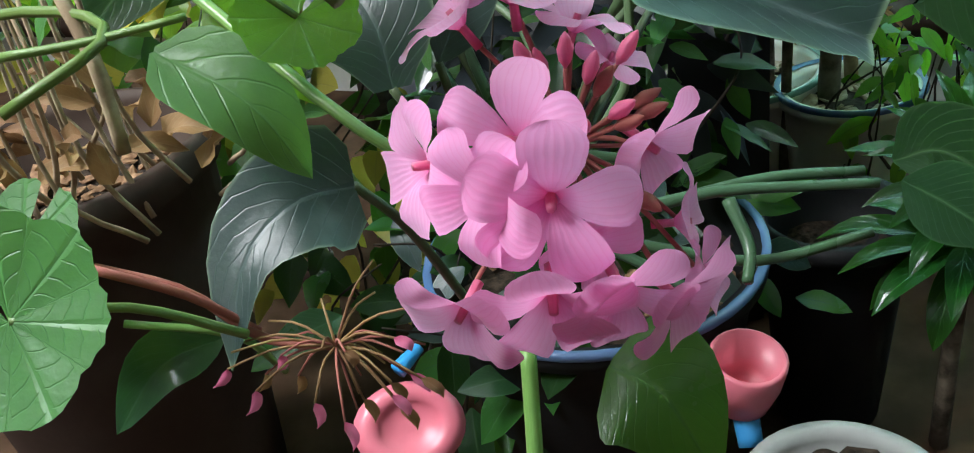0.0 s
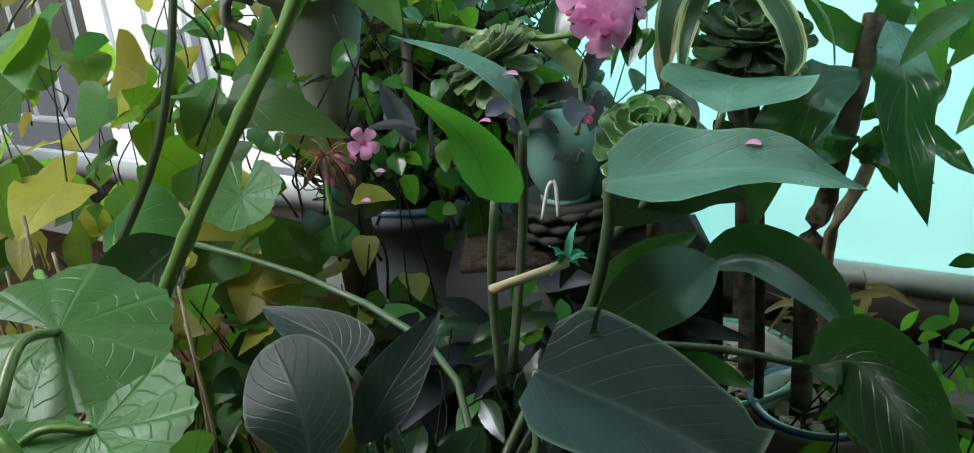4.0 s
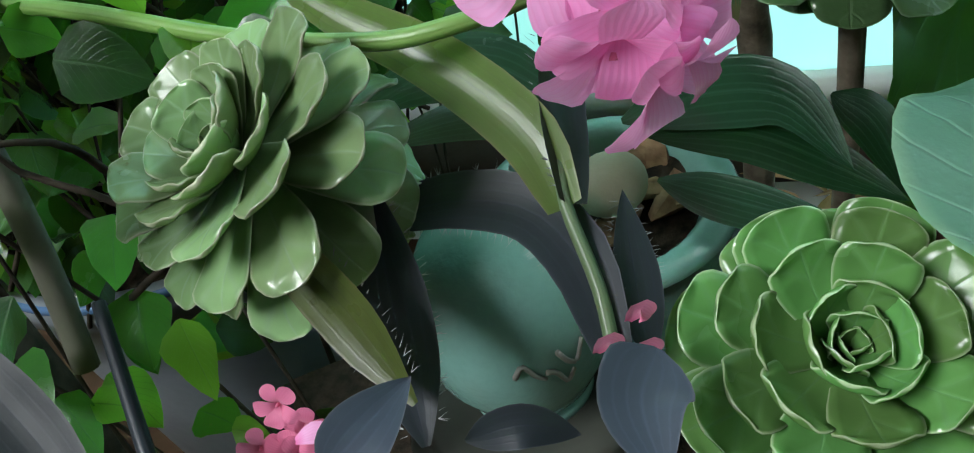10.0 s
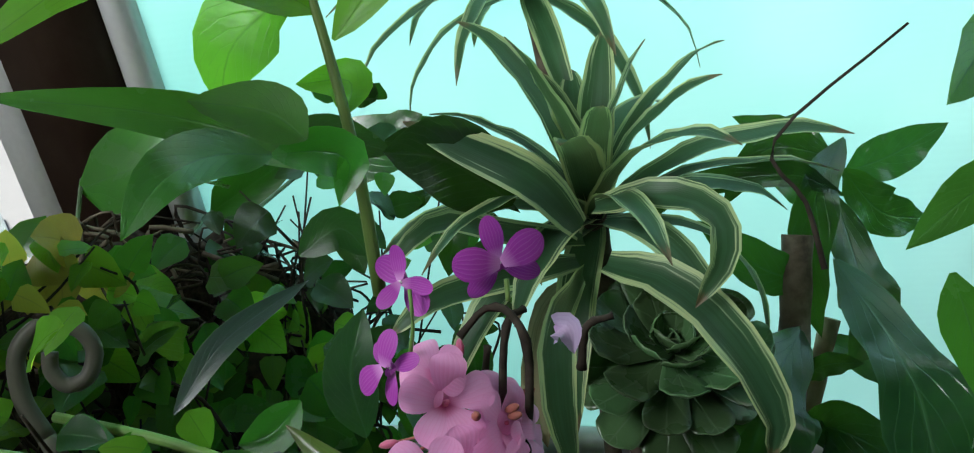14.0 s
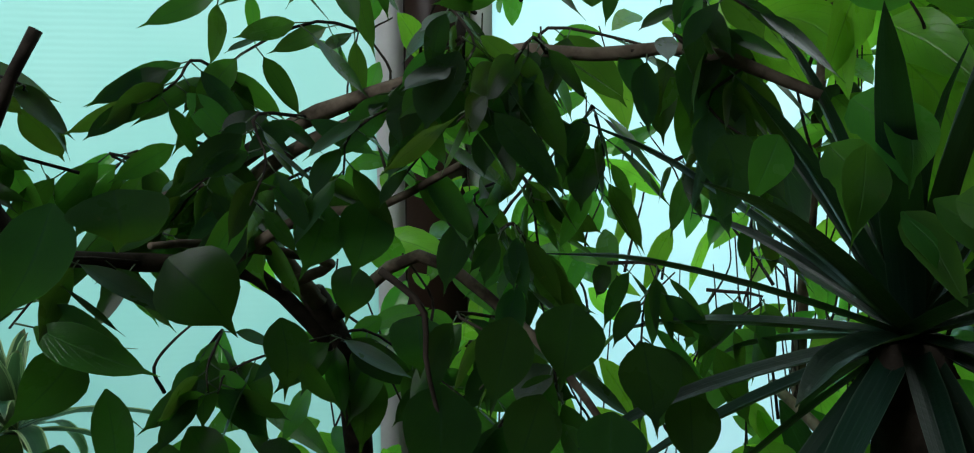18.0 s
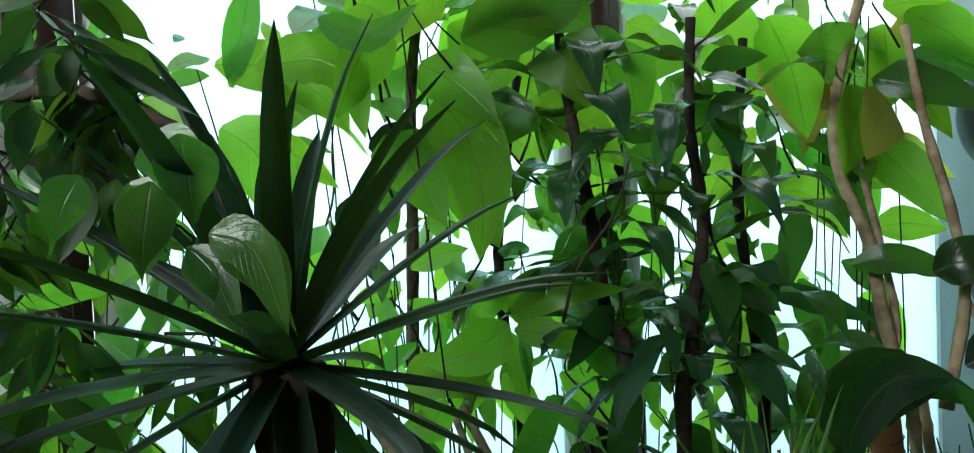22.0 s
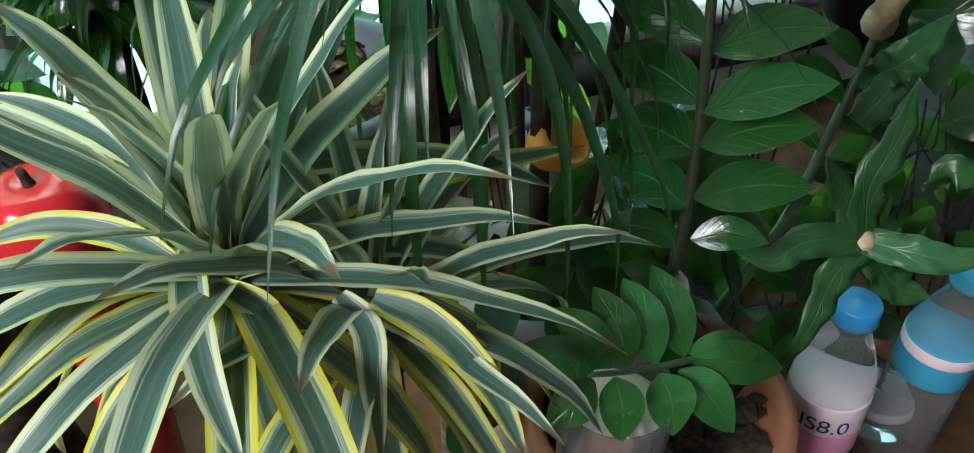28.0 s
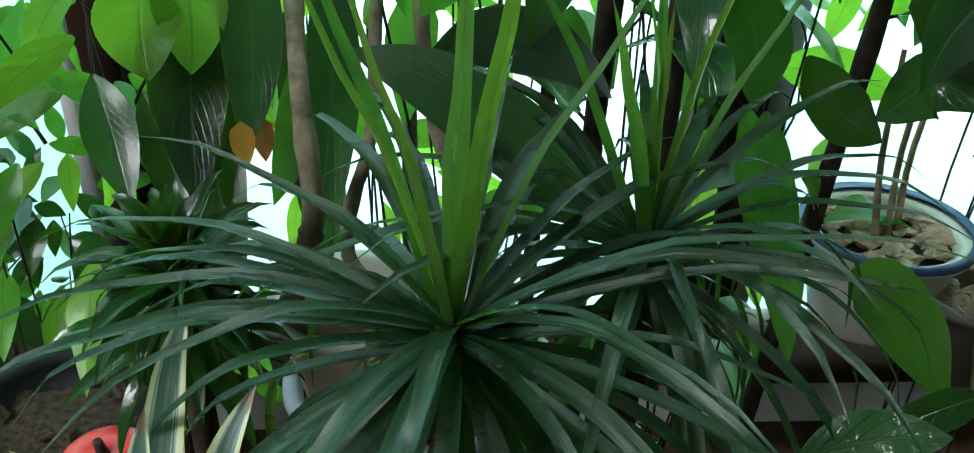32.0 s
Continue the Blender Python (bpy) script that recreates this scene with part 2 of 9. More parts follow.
M_WAVY = leafy("wavy_leaf", (0.010, 0.042, 0.018), (0.035, 0.10, 0.04), (0.17, 0.42, 0.04), rough=0.28, trans=0.25, side=7)
M_ZZ = leafy("glossy_leaf", (0.009, 0.064, 0.014), (0.045, 0.17, 0.05), (0.12, 0.34, 0.03), rough=0.26, trans=0.12, side=7, spec=0.6, wax=0.5, relief=0.9)
M_GRASS = leafy("strap_leaf", (0.008, 0.032, 0.015), (0.020, 0.062, 0.030), (0.13, 0.40, 0.04), rough=0.36, trans=0.26, lines=45.0, spec=0.6, relief=0.3)
M_YOUNG = leafy("young_strap_leaf", (0.035, 0.115, 0.02), (0.06, 0.16, 0.035), (0.24, 0.52, 0.05), rough=0.32, trans=0.36, lines=45.0, spec=0.5)
M_BROAD = leafy("pleated_leaf", (0.016, 0.060, 0.018), (0.035, 0.105, 0.032), (0.13, 0.38, 0.04), rough=0.3, trans=0.2, lines=95.0, spec=0.6, relief=0.5)
M_SCORCH = leafy("scorched_leaf_tip", (0.42, 0.17, 0.03), (0.5, 0.26, 0.06), (0.7, 0.32, 0.05), rough=0.6, trans=0.4, side=6)
M_FROND = leafy("soft_glossy_leaf", (0.022, 0.11, 0.026), (0.045, 0.16, 0.045), (0.16, 0.42, 0.04), rough=0.33, trans=0.12, side=7, spec=0.55, relief=0.3)
M_YUCCA = leafy("sword_leaf", (0.006, 0.022, 0.013), (0.012, 0.032, 0.02), (0.08, 0.22, 0.03), rough=0.5, trans=0.14, lines=40.0, spec=0.25, edge=(0.06, 0.10, 0.06))
M_COMPACT = leafy("rosette_leaf", (0.010, 0.062, 0.008), (0.035, 0.14, 0.025), (0.15, 0.40, 0.03), rough=0.25, trans=0.2, side=6)
M_PURPLE = leafy("purple_leaf", (0.014, 0.019, 0.024), (0.019, 0.025, 0.031), (0.12, 0.16, 0.06), rough=0.6, trans=0.12, lines=40.0, spec=0.2, edge=(0.06, 0.06, 0.07), relief=0.12)
# Lighter copy of purple_leaf: front light on two leaves put into the colour.
M_PURPLE_LIT = leafy("front_lit_purple_leaf", (0.045, 0.062, 0.085), (0.055, 0.075, 0.1), (0.14, 0.18, 0.10), rough=0.55, trans=0.12, lines=40.0, spec=0.25, edge=(0.12, 0.12, 0.13), relief=0.12)
M_PURPLE_G = leafy("olive_leaf", (0.065, 0.095, 0.024), (0.08, 0.11, 0.032), (0.28, 0.36, 0.05), rough=0.42, trans=0.28, lines=40.0, edge=(0.17, 0.11, 0.08), relief=0.15)
M_SUCC = leafy("succulent_leaf", (0.10, 0.235, 0.065), (0.13, 0.28, 0.095), (0.34, 0.60, 0.12), rough=0.33, trans=0.25, side=1, blotch=0.45, edge=(0.50, 0.60, 0.38), relief=0.12)
M_SUCC2 = leafy("frosted_succulent", (0.22, 0.35, 0.16), (0.27, 0.40, 0.22), (0.42, 0.62, 0.2), rough=0.3, trans=0.25, side=1, blotch=0.5, edge=(0.60, 0.58, 0.46), relief=0.12)
# Darker copy of succulent_leaf: the third rosette's shade put into its colour.
M_SUCC3 = leafy("shade_toned_succulent", (0.065, 0.14, 0.055), (0.11, 0.20, 0.09), (0.2, 0.4, 0.07), rough=0.35, trans=0.15, side=2, edge=(0.16, 0.26, 0.13))
M_CACT = leafy("cactus_stem", (0.026, 0.09, 0.03), (0.045, 0.13, 0.05), (0.2, 0.4, 0.08), rough=0.5, trans=0.1, side=3, blotch=0.4, spec=0.3)
M_ORCHLEAF = leafy("orchid_leaf", (0.007, 0.030, 0.014), (0.018, 0.055, 0.028), (0.1, 0.28, 0.04), rough=0.28, trans=0.08, lines=50.0, relief=0.2)
M_STEM = leafy("green_stem", (0.14, 0.26, 0.06), (0.18, 0.30, 0.08), (0.3, 0.5, 0.1), rough=0.5, trans=0.1, lines=30.0)
M_STEMLONG = leafy("mid_green_stalk", (0.045, 0.10, 0.05), (0.06, 0.13, 0.065), (0.2, 0.3, 0.1), rough=0.42, trans=0.05, lines=40.0)
M_STALKDARK = leafy("dark_stalk", (0.03, 0.045, 0.022), (0.045, 0.06, 0.03), (0.1, 0.15, 0.05), rough=0.55, trans=0.03, lines=30.0)
M_STEMDARK = leafy("dull_stem", (0.07, 0.11, 0.05), (0.10, 0.15, 0.07), (0.2, 0.3, 0.1), rough=0.6, trans=0.05, lines=30.0)
VAR = ((0.0, (0.10, 0.168, 0.15)), (0.14, (0.036, 0.095, 0.076)), (0.36, (0.065, 0.13, 0.11)), (0.50, (0.028, 0.08, 0.057)), (0.56, (0.44, 0.53, 0.45)), (0.62, (0.11, 0.20, 0.155)), (0.72, (0.58, 0.65, 0.52)), (0.86, (0.62, 0.65, 0.40)), (1.0, (0.57, 0.59, 0.20)))
VAR_OLD = ((0.0, (0.10, 0.165, 0.13)), (0.16, (0.035, 0.09, 0.066)), (0.44, (0.045, 0.11, 0.08)), (0.52, (0.36, 0.43, 0.32)), (0.60, (0.09, 0.17, 0.10)), (0.70, (0.55, 0.60, 0.30)), (0.84, (0.60, 0.57, 0.07)), (1.0, (0.58, 0.50, 0.02)))
M_VAR_OLD = striped("yellow_margined_blade", VAR_OLD, (0.6, 0.62, 0.2), wobble=0.16)
M_VAR = striped("cream_striped_blade", VAR, (0.55, 0.66, 0.35), wobble=0.14)
VAR2 = ((0.0, (0.030, 0.085, 0.04)), (0.30, (0.018, 0.06, 0.026)), (0.66, (0.03, 0.085, 0.035)), (0.80, (0.36, 0.46, 0.24)), (1.0, (0.50, 0.56, 0.26)))
M_VAR2 = striped("cream_edged_blade", VAR2, (0.4, 0.55, 0.2))
M_PETAL = petal_mat("pink_petal", (0.93, 0.41, 0.72), (0.82, 0.16, 0.44))
M_PETAL_D = petal_mat("deep_pink_petal", (0.78, 0.20, 0.36), (0.6, 0.08, 0.2))
M_ORCHID = petal_mat("purple_petal", (0.36, 0.03, 0.36), (0.66, 0.28, 0.64), 0.25, 0.2)
M_ORCHID_W = petal_mat("white_petal", (0.85, 0.82, 0.84), (0.75, 0.68, 0.75), 0.35)
M_HUSK = striped("withered_striped_blade", ((0.0, (0.30, 0.24, 0.15)), (0.4, (0.20, 0.19, 0.10)), (0.7, (0.42, 0.36, 0.22)), (1.0, (0.36, 0.30, 0.18))), (0.5, 0.42, 0.2))
M_DRY = leafy("dry_leaf", (0.26, 0.15, 0.07), (0.34, 0.22, 0.12), (0.4, 0.25, 0.1), rough=0.7, trans=0.2, side=8, spec=0.2)
M_ORCHID_V = petal_mat("pale_violet_petal", (0.46, 0.34, 0.52), (0.36, 0.22, 0.42), 0.3, 0.3)
M_LIP = petal_mat("deep_violet_lip", (0.30, 0.02, 0.30), (0.20, 0.01, 0.22), 0.2)
M_MAUVE = plain("mauve_stoneware", (0.16, 0.12, 0.12), 0.35)
M_BUD = plain("dull_red_bud", (0.30, 0.10, 0.08), 0.6, scale=60)
M_BARK = bark("grey_brown_bark", (0.19, 0.155, 0.115), (0.05, 0.04, 0.028))
M_BARKPALE = bark("pale_bark", (0.48, 0.38, 0.25), (0.22, 0.16, 0.10), 45)
M_BARKDARK = bark("dark_bark", (0.055, 0.045, 0.034), (0.016, 0.013, 0.010))
M_SOIL = bark("potting_soil", (0.05, 0.036, 0.026), (0.010, 0.008, 0.006), 160)
M_CHIP = bark("bark_chip", (0.36, 0.22, 0.13), (0.13, 0.07, 0.04), 90)
M_CHIPPALE = bark("pale_gravel", (0.52, 0.42, 0.32), (0.30, 0.22, 0.15), 120)
M_WHITEPOT = plain("cream_glaze", (0.66, 0.65, 0.59), 0.35, 0.4)
M_BLUE = plain("blue_glaze", (0.07, 0.14, 0.28), 0.25)
M_TURQ = plain("turquoise_glaze", (0.17, 0.34, 0.30), 0.2, 0.5, scale=22, relief=0.25)
M_BLACKPOT = plain("black_plastic", (0.005, 0.006, 0.007), 0.6, 0.05)
M_GREYPOT = plain("grey_plastic", (0.16, 0.18, 0.21), 0.4)
M_URN = plain("grey_stone_glaze", (0.24, 0.24, 0.22), 0.55, 0.3)
M_PALEPOT = plain("dull_white_plastic", (0.30, 0.31, 0.30), 0.5)
M_BROWNPOT = plain("brown_plastic", (0.26, 0.105, 0.06), 0.4)
M_DARKPLANTER = plain("dark_brown_planter", (0.045, 0.028, 0.022), 0.6)
M_TERRA = plain("terracotta", (0.48, 0.21, 0.11), 0.75, 0.3, scale=20)
M_OXBLOOD = plain("dark_oxblood_glaze", (0.04, 0.012, 0.014), 0.16)
M_RED = plain("red_glaze", (0.50, 0.022, 0.03), 0.16, 0.1)
M_PINK = plain("pink_plastic", (0.66, 0.16, 0.22), 0.35)
M_BLUECLIP = plain("bright_blue_plastic", (0.03, 0.28, 0.62), 0.35)
M_HAIR = plain("pale_hair", (0.36, 0.36, 0.36), 0.5)
M_STREET = plain("street_asphalt", (0.06, 0.06, 0.062), 0.85, 0.4, scale=2.0)
M_ORANGE = plain("orange_plastic", (0.72, 0.30, 0.05), 0.4)
M_STONE = plain("pebble", (0.50, 0.45, 0.34), 0.6, 0.4, scale=30)
M_WOOD = bark("worn_floorboard", (0.09, 0.05, 0.03), (0.04, 0.022, 0.012), 14)
# Unseen ceiling: base colour darkened to lower the ambient light from above.
M_CEIL = plain("low_bounce_ceiling", (0.20, 0.19, 0.18), 0.9, 0.1, scale=3)
M_BENCH = bark("reddish_bench_wood", (0.15, 0.07, 0.035), (0.08, 0.034, 0.016), 26)
M_BARKMID = bark("light_grey_bark", (0.34, 0.28, 0.20), (0.13, 0.10, 0.07))
M_CANDLE = plain("cream_wax", (0.72, 0.64, 0.55), 0.4, 0.1)
M_TASSEL = plain("mauve_thread", (0.30, 0.26, 0.34), 0.8)
M_INK = plain("dark_blue_ink", (0.02, 0.03, 0.12), 0.5, 0.05)
M_LABELPINK = plain("pink_label", (0.75, 0.30, 0.50), 0.5, 0.05)
# Dark base colour for the room's walls, chosen to cut bounced light.
M_LOWBOUNCE = plain("low_bounce_wall", (0.12, 0.12, 0.12), 0.9, 0.1, scale=3)
M_FRAME = plain("dark_brown_frame", (0.030, 0.017, 0.012), 0.4, 0.2)
M_WHITEFRAME = plain("white_frame", (0.72, 0.74, 0.74), 0.4, 0.15)
M_WALL = plain("white_wall", (0.74, 0.74, 0.72), 0.85, 0.1, scale=3)
# White panel plastic greyed in base colour to stand for its shade.
M_AC = plain("shade_greyed_white_plastic", (0.24, 0.27, 0.275), 0.3, 0.06, scale=3, relief=0.03)
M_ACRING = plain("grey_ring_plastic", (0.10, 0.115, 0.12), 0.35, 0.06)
M_GREENTIE = plain("green_ribbon", (0.10, 0.42, 0.26), 0.5)
M_STICK = plain("split_bamboo", (0.52, 0.42, 0.26), 0.6)
M_IRON = plain("aged_scroll_iron", (0.09, 0.09, 0.07), 0.5, 0.4)
M_WOVEN = plain("dark_woven_cord", (0.030, 0.034, 0.028), 0.7, 0.3)
M_CABLE = plain("cream_cable", (0.62, 0.62, 0.55), 0.45)
M_PAPER = plain("printed_label", (0.78, 0.62, 0.70), 0.5, 0.1)
M_LABELBLUE = plain("blue_label", (0.05, 0.30, 0.48), 0.4, 0.1)
M_BOTTLE = glassy("clear_plastic", (0.90, 0.94, 0.95), 0.06, 0.94)
M_BOTTLE.node_tree.nodes["Principled BSDF"].inputs["IOR"].default_value = 1.14
M_CLEAR = glassy("clear_pane", (0.95, 0.98, 0.97), 0.0)


def frosted(name, tint, tint2):
    """Ribbed, frosted pane that scatters the daylight."""
    m, n, l, b = nodes_of(name)
    c = n.new("ShaderNodeTexCoord")
    w = n.new("ShaderNodeTexWave")
    w.bands_direction, w.inputs["Scale"].default_value, w.inputs["Distortion"].default_value = "Z", 38.0, 1.2
    l.new(c.outputs["Object"], w.inputs["Vector"])
    tr = n.new("ShaderNodeBsdfTranslucent")
    big = noise_tex(n, l, 2.2, 3.0)
    l.new(mix_rgb(n, l, tint, tint2, ramp(n, l, big, ((0.35, 0.0), (0.7, 1.0)))), tr.inputs[0])
    b.inputs["Base Color"].default_value = (0.55, 0.75, 0.74, 1)
    b.inputs["Roughness"].default_value = 0.3
    bump(n, l, b, w.outputs["Fac"], 0.25, 0.002)
    mx = n.new("ShaderNodeMixShader")
    mx.inputs[0].default_value = 0.85
    l.new(b.outputs[0], mx.inputs[1])
    l.new(tr.outputs[0], mx.inputs[2])
    l.new(mx.outputs[0], n["Material Output"].inputs["Surface"])
    return m


M_FROST = frosted("frosted_pane", (0.46, 0.70, 0.67), (0.58, 0.76, 0.74))
M_FROSTW = frosted("frosted_white_pane", (0.64, 0.85, 0.88), (0.76, 0.91, 0.94))

# ---- shapes ----
ORIGIN = {}


def thing(name, base, label, category, group="", kind=""):
    e = new(name)
    e.location = base
    ORIGIN[e] = Vector(base)
    return tagged(e, label, category, group, kind)


def mesh_of(name, geo, mat, origin, smooth=True):
    verts, faces, uvs = geo
    o = np.array(origin)
    me = bpy.data.meshes.new(name)
    me.from_pydata((np.asarray(verts, float).reshape(-1, 3) - o).tolist(), [], faces)
    if uvs is not None:
        layer = me.uv_layers.new(name="UVMap")
        idx = np.empty(len(me.loops), int)
        me.loops.foreach_get("vertex_index", idx)
        layer.data.foreach_set("uv", np.asarray(uvs, float)[idx].ravel())
    if smooth:
        me.polygons.foreach_set("use_smooth", [True] * len(me.polygons))
    me.materials.append(mat)
    return me


def part(name, geo, mat, parent, label="", smooth=True):
    """One mesh object under a thing or under a part."""
    o = ORIGIN[parent]
    ob = new(name, mesh_of(name, geo, mat, o, smooth))
    ob.parent = parent
    ORIGIN[ob] = o
    return tagged(ob, label)


def solo(name, geo, mat, label, category="", kind="", group="", smooth=True):
    ob = new(name, mesh_of(name, geo, mat, (0, 0, 0), smooth))
    ORIGIN[ob] = Vector((0, 0, 0))
    return tagged(ob, label, category, group, kind)


def join(*geos):
    V, F, UV = [], [], []
    for v, f, u in geos:
        k = len(V)
        V += [tuple(p) for p in v]
        F += [tuple(i + k for i in q) for q in f]
        UV += [tuple(p) for p in u] if u is not None else [(0.5, 0.5)] * len(v)
    return V, F, UV


def spline(pts, n):
    """n + 1 points of a smooth curve through pts."""
    p = np.asarray(pts, float)
    if len(p) == 2:
        return p[0] + np.linspace(0, 1, n + 1)[:, None] * (p[1] - p[0])
    q = np.vstack([2 * p[0] - p[1], p, 2 * p[-1] - p[-2]])
    out = []
    for s in np.linspace(0, len(p) - 1, n + 1):
        i = min(int(s), len(p) - 2)
        f = s - i
        a, b, c, d = q[i], q[i + 1], q[i + 2], q[i + 3]
        out.append(0.5 * (2 * b + (c - a) * f + (2 * a - 5 * b + 4 * c - d) * f * f + (3 * b - a - 3 * c + d) * f**3))
    return np.array(out)


OUTLINE = {
    "strap": (0.55, 0.8, 0.95, 1, 1, 0.97, 0.9, 0.8, 0.64, 0.42, 0.02),
    "lance": (0.12, 0.5, 0.8, 0.95, 1, 0.97, 0.86, 0.7, 0.5, 0.28, 0.0),
    "ovate": (0.1, 0.7, 0.95, 1, 0.97, 0.9, 0.8, 0.66, 0.48, 0.27, 0.0),
    "elliptic": (0.08, 0.5, 0.78, 0.94, 1, 1, 0.94, 0.8, 0.6, 0.36, 0.0),
    "heart": (0.6, 0.95, 1, 0.97, 0.9, 0.82, 0.7, 0.56, 0.4, 0.22, 0.0),
    "drip": (0.06, 0.58, 0.88, 1, 0.98, 0.88, 0.70, 0.42, 0.13, 0.06, 0.0),
    "round": (0.15, 0.6, 0.82, 0.93, 0.99, 1, 0.98, 0.92, 0.8, 0.58, 0.1),
    "sword": (0.75, 0.9, 1, 1, 0.97, 0.9, 0.8, 0.66, 0.5, 0.28, 0.0),
    "torn": (0.62, 0.98, 1.0, 0.98, 0.93, 0.86, 0.78, 0.70, 0.66, 0.50, 0.56),
    "fan": (0.1, 0.26, 0.44, 0.62, 0.78, 0.91, 0.99, 1, 0.94, 0.76, 0.22),
    "scoop": (0.34, 0.38, 0.46, 0.58, 0.73, 0.88, 0.97, 1, 0.95, 0.72, 0.04),
}


def blade(pts, width, shape="elliptic", n=(0, -0.4, 0.9), fold=0.12, arch=0.0, wave=0.0, waves=5.0, segs=10, thick=0.0, twist=0.0, phase=0.0, cols=4):
    """A leaf along pts from base to tip: fold lifts the margins into a V, arch bends them down, wave ruffles them."""
    c = spline(pts, segs)
    at = np.linspace(0, 1, segs + 1)
    prof = np.interp(at, np.linspace(0, 1, 11), OUTLINE[shape]) * width / 2
    if shape in ("fan", "scoop", "round"):
        even = np.linspace(0, 1, 41)
        at = 1 - (1 - at) ** 1.7
        c = np.stack([np.interp(at, even, x) for x in spline(pts, 40).T], 1)
        top = {"fan": 0.72, "scoop": 0.62, "round": 0.55}[shape]
        base = {"fan": 0.16, "scoop": 0.36, "round": 0.3}[shape]
        rise = base + (1 - base) * np.sin(np.clip(at / top, 0, 1) * 1.5708) ** 1.3
        prof = rise * np.sqrt(np.clip(1 - (np.clip(at - top, 0, 1) / (1.004 - top)) ** 2, 0.0, 1)) * width / 2
    t = np.gradient(c, axis=0)
    t /= np.linalg.norm(t, axis=1)[:, None] + 1e-9
    up = np.asarray(n, float)
    V, UV, F = [], [], []
    ks = np.linspace(-1, 1, cols + 1)
    for i in range(segs + 1):
        s = np.cross(t[i], up)
        s /= np.linalg.norm(s) + 1e-9
        m = np.cross(s, t[i])
        if twist:
            a = twist * i / segs
            s, m = s * math.cos(a) + m * math.sin(a), m * math.cos(a) - s * math.sin(a)
        for k in ks:
            lift = fold * abs(k) - arch * k * k
            lift += wave * abs(k) ** 1.5 * math.sin(waves * 6.283 * i / segs + (1.9 if k > 0 else 0.0) + phase)
            V.append(c[i] + s * k * prof[i] + m * lift * max(prof[i], width * 0.08))
            UV.append((0.5 + k / 2, at[i]))
    w = cols + 1
    F = [(i * w + j, i * w + j + 1, i * w + j + 1 + w, i * w + j + w) for i in range(segs) for j in range(cols)]
    if thick:
        k0 = len(V)
        for i in range(segs + 1):
            s = np.cross(t[i], up)
            s /= np.linalg.norm(s) + 1e-9
            m = np.cross(s, t[i])
            for j, k in enumerate(ks):
                V.append(V[i * w + j] - m * thick * (1 - 0.75 * k * k) * (0.35 + 0.65 * math.sin(3.1416 * min(1, max(0, i / segs)))))
                UV.append((0.5 + k / 2, at[i]))
        F += [(k0 + d, k0 + c_, k0 + b, k0 + a) for a, b, c_, d in F]
        rim = [i * w for i in range(segs + 1)] + [segs * w + j for j in range(1, w)] + [i * w + cols for i in range(segs - 1, -1, -1)]
        F += [(rim[i], rim[i + 1], k0 + rim[i + 1], k0 + rim[i]) for i in range(len(rim) - 1)]
    return V, F, UV


def tube(pts, r0, r1=None, segs=8, sides=7, knots=0.0, every=3.0):
    """A tapering stem through pts; knots swells it at its joints."""
    r1 = r0 if r1 is None else r1
    c = spline(pts, segs)
    t = np.gradient(c, axis=0)
    t /= np.linalg.norm(t, axis=1)[:, None] + 1e-9
    ref = np.array((0.31, 0.2, 0.93)) if abs(t[0][2]) < 0.9 else np.array((1.0, 0.1, 0.0))
    V, UV, F = [], [], []
    for i in range(segs + 1):
        a = np.cross(t[i], ref)
        a /= np.linalg.norm(a) + 1e-9
        b = np.cross(t[i], a)
        r = r0 + (r1 - r0) * i / segs
        if knots:
            r *= 1 + knots * max(0.0, math.cos(6.283 * i / every)) ** 4
        for j in range(sides):
            g = 6.283185 * j / sides
            V.append(c[i] + r * (math.cos(g) * a + math.sin(g) * b))
            UV.append((j / sides, i / segs))
    F = [(i * sides + j, i * sides + (j + 1) % sides, (i + 1) * sides + (j + 1) % sides, (i + 1) * sides + j) for i in range(segs) for j in range(sides)]
    F += [tuple(range(sides - 1, -1, -1)), tuple(segs * sides + j for j in range(sides))]
    return V, F, UV


def lathe(base, profile, segs=40, axis=(0, 0, 1), squash=1.0, caps=True):
    """A turned body: profile of (radius, height) from base along axis."""
    q = Vector((0, 0, 1)).rotation_difference(Vector(axis)).to_matrix()
    V, UV = [], []
    for k, (r, h) in enumerate(profile):
        for j in range(segs):
            g = 6.283185 * j / segs
            V.append(Vector(base) + q @ Vector((r * math.cos(g), r * math.sin(g) * squash, h)))
            UV.append((j / segs, k / len(profile)))
    F = [(i * segs + j, i * segs + (j + 1) % segs, (i + 1) * segs + (j + 1) % segs, (i + 1) * segs + j) for i in range(len(profile) - 1) for j in range(segs)]
    if caps:
        F += [tuple(range(segs - 1, -1, -1)), tuple((len(profile) - 1) * segs + j for j in range(segs))]
    return V, F, UV


def box(lo, hi, bevel=0.0):
    bm = bmesh.new()
    bmesh.ops.create_cube(bm, size=1.0, matrix=Matrix.Translation((Vector(lo) + Vector(hi)) / 2) @ Matrix.Diagonal((*(Vector(hi) - Vector(lo)), 1)))
    if bevel:
        bmesh.ops.bevel(bm, geom=bm.edges[:], offset=bevel, segments=2, affect="EDGES")
    return from_bm(bm)


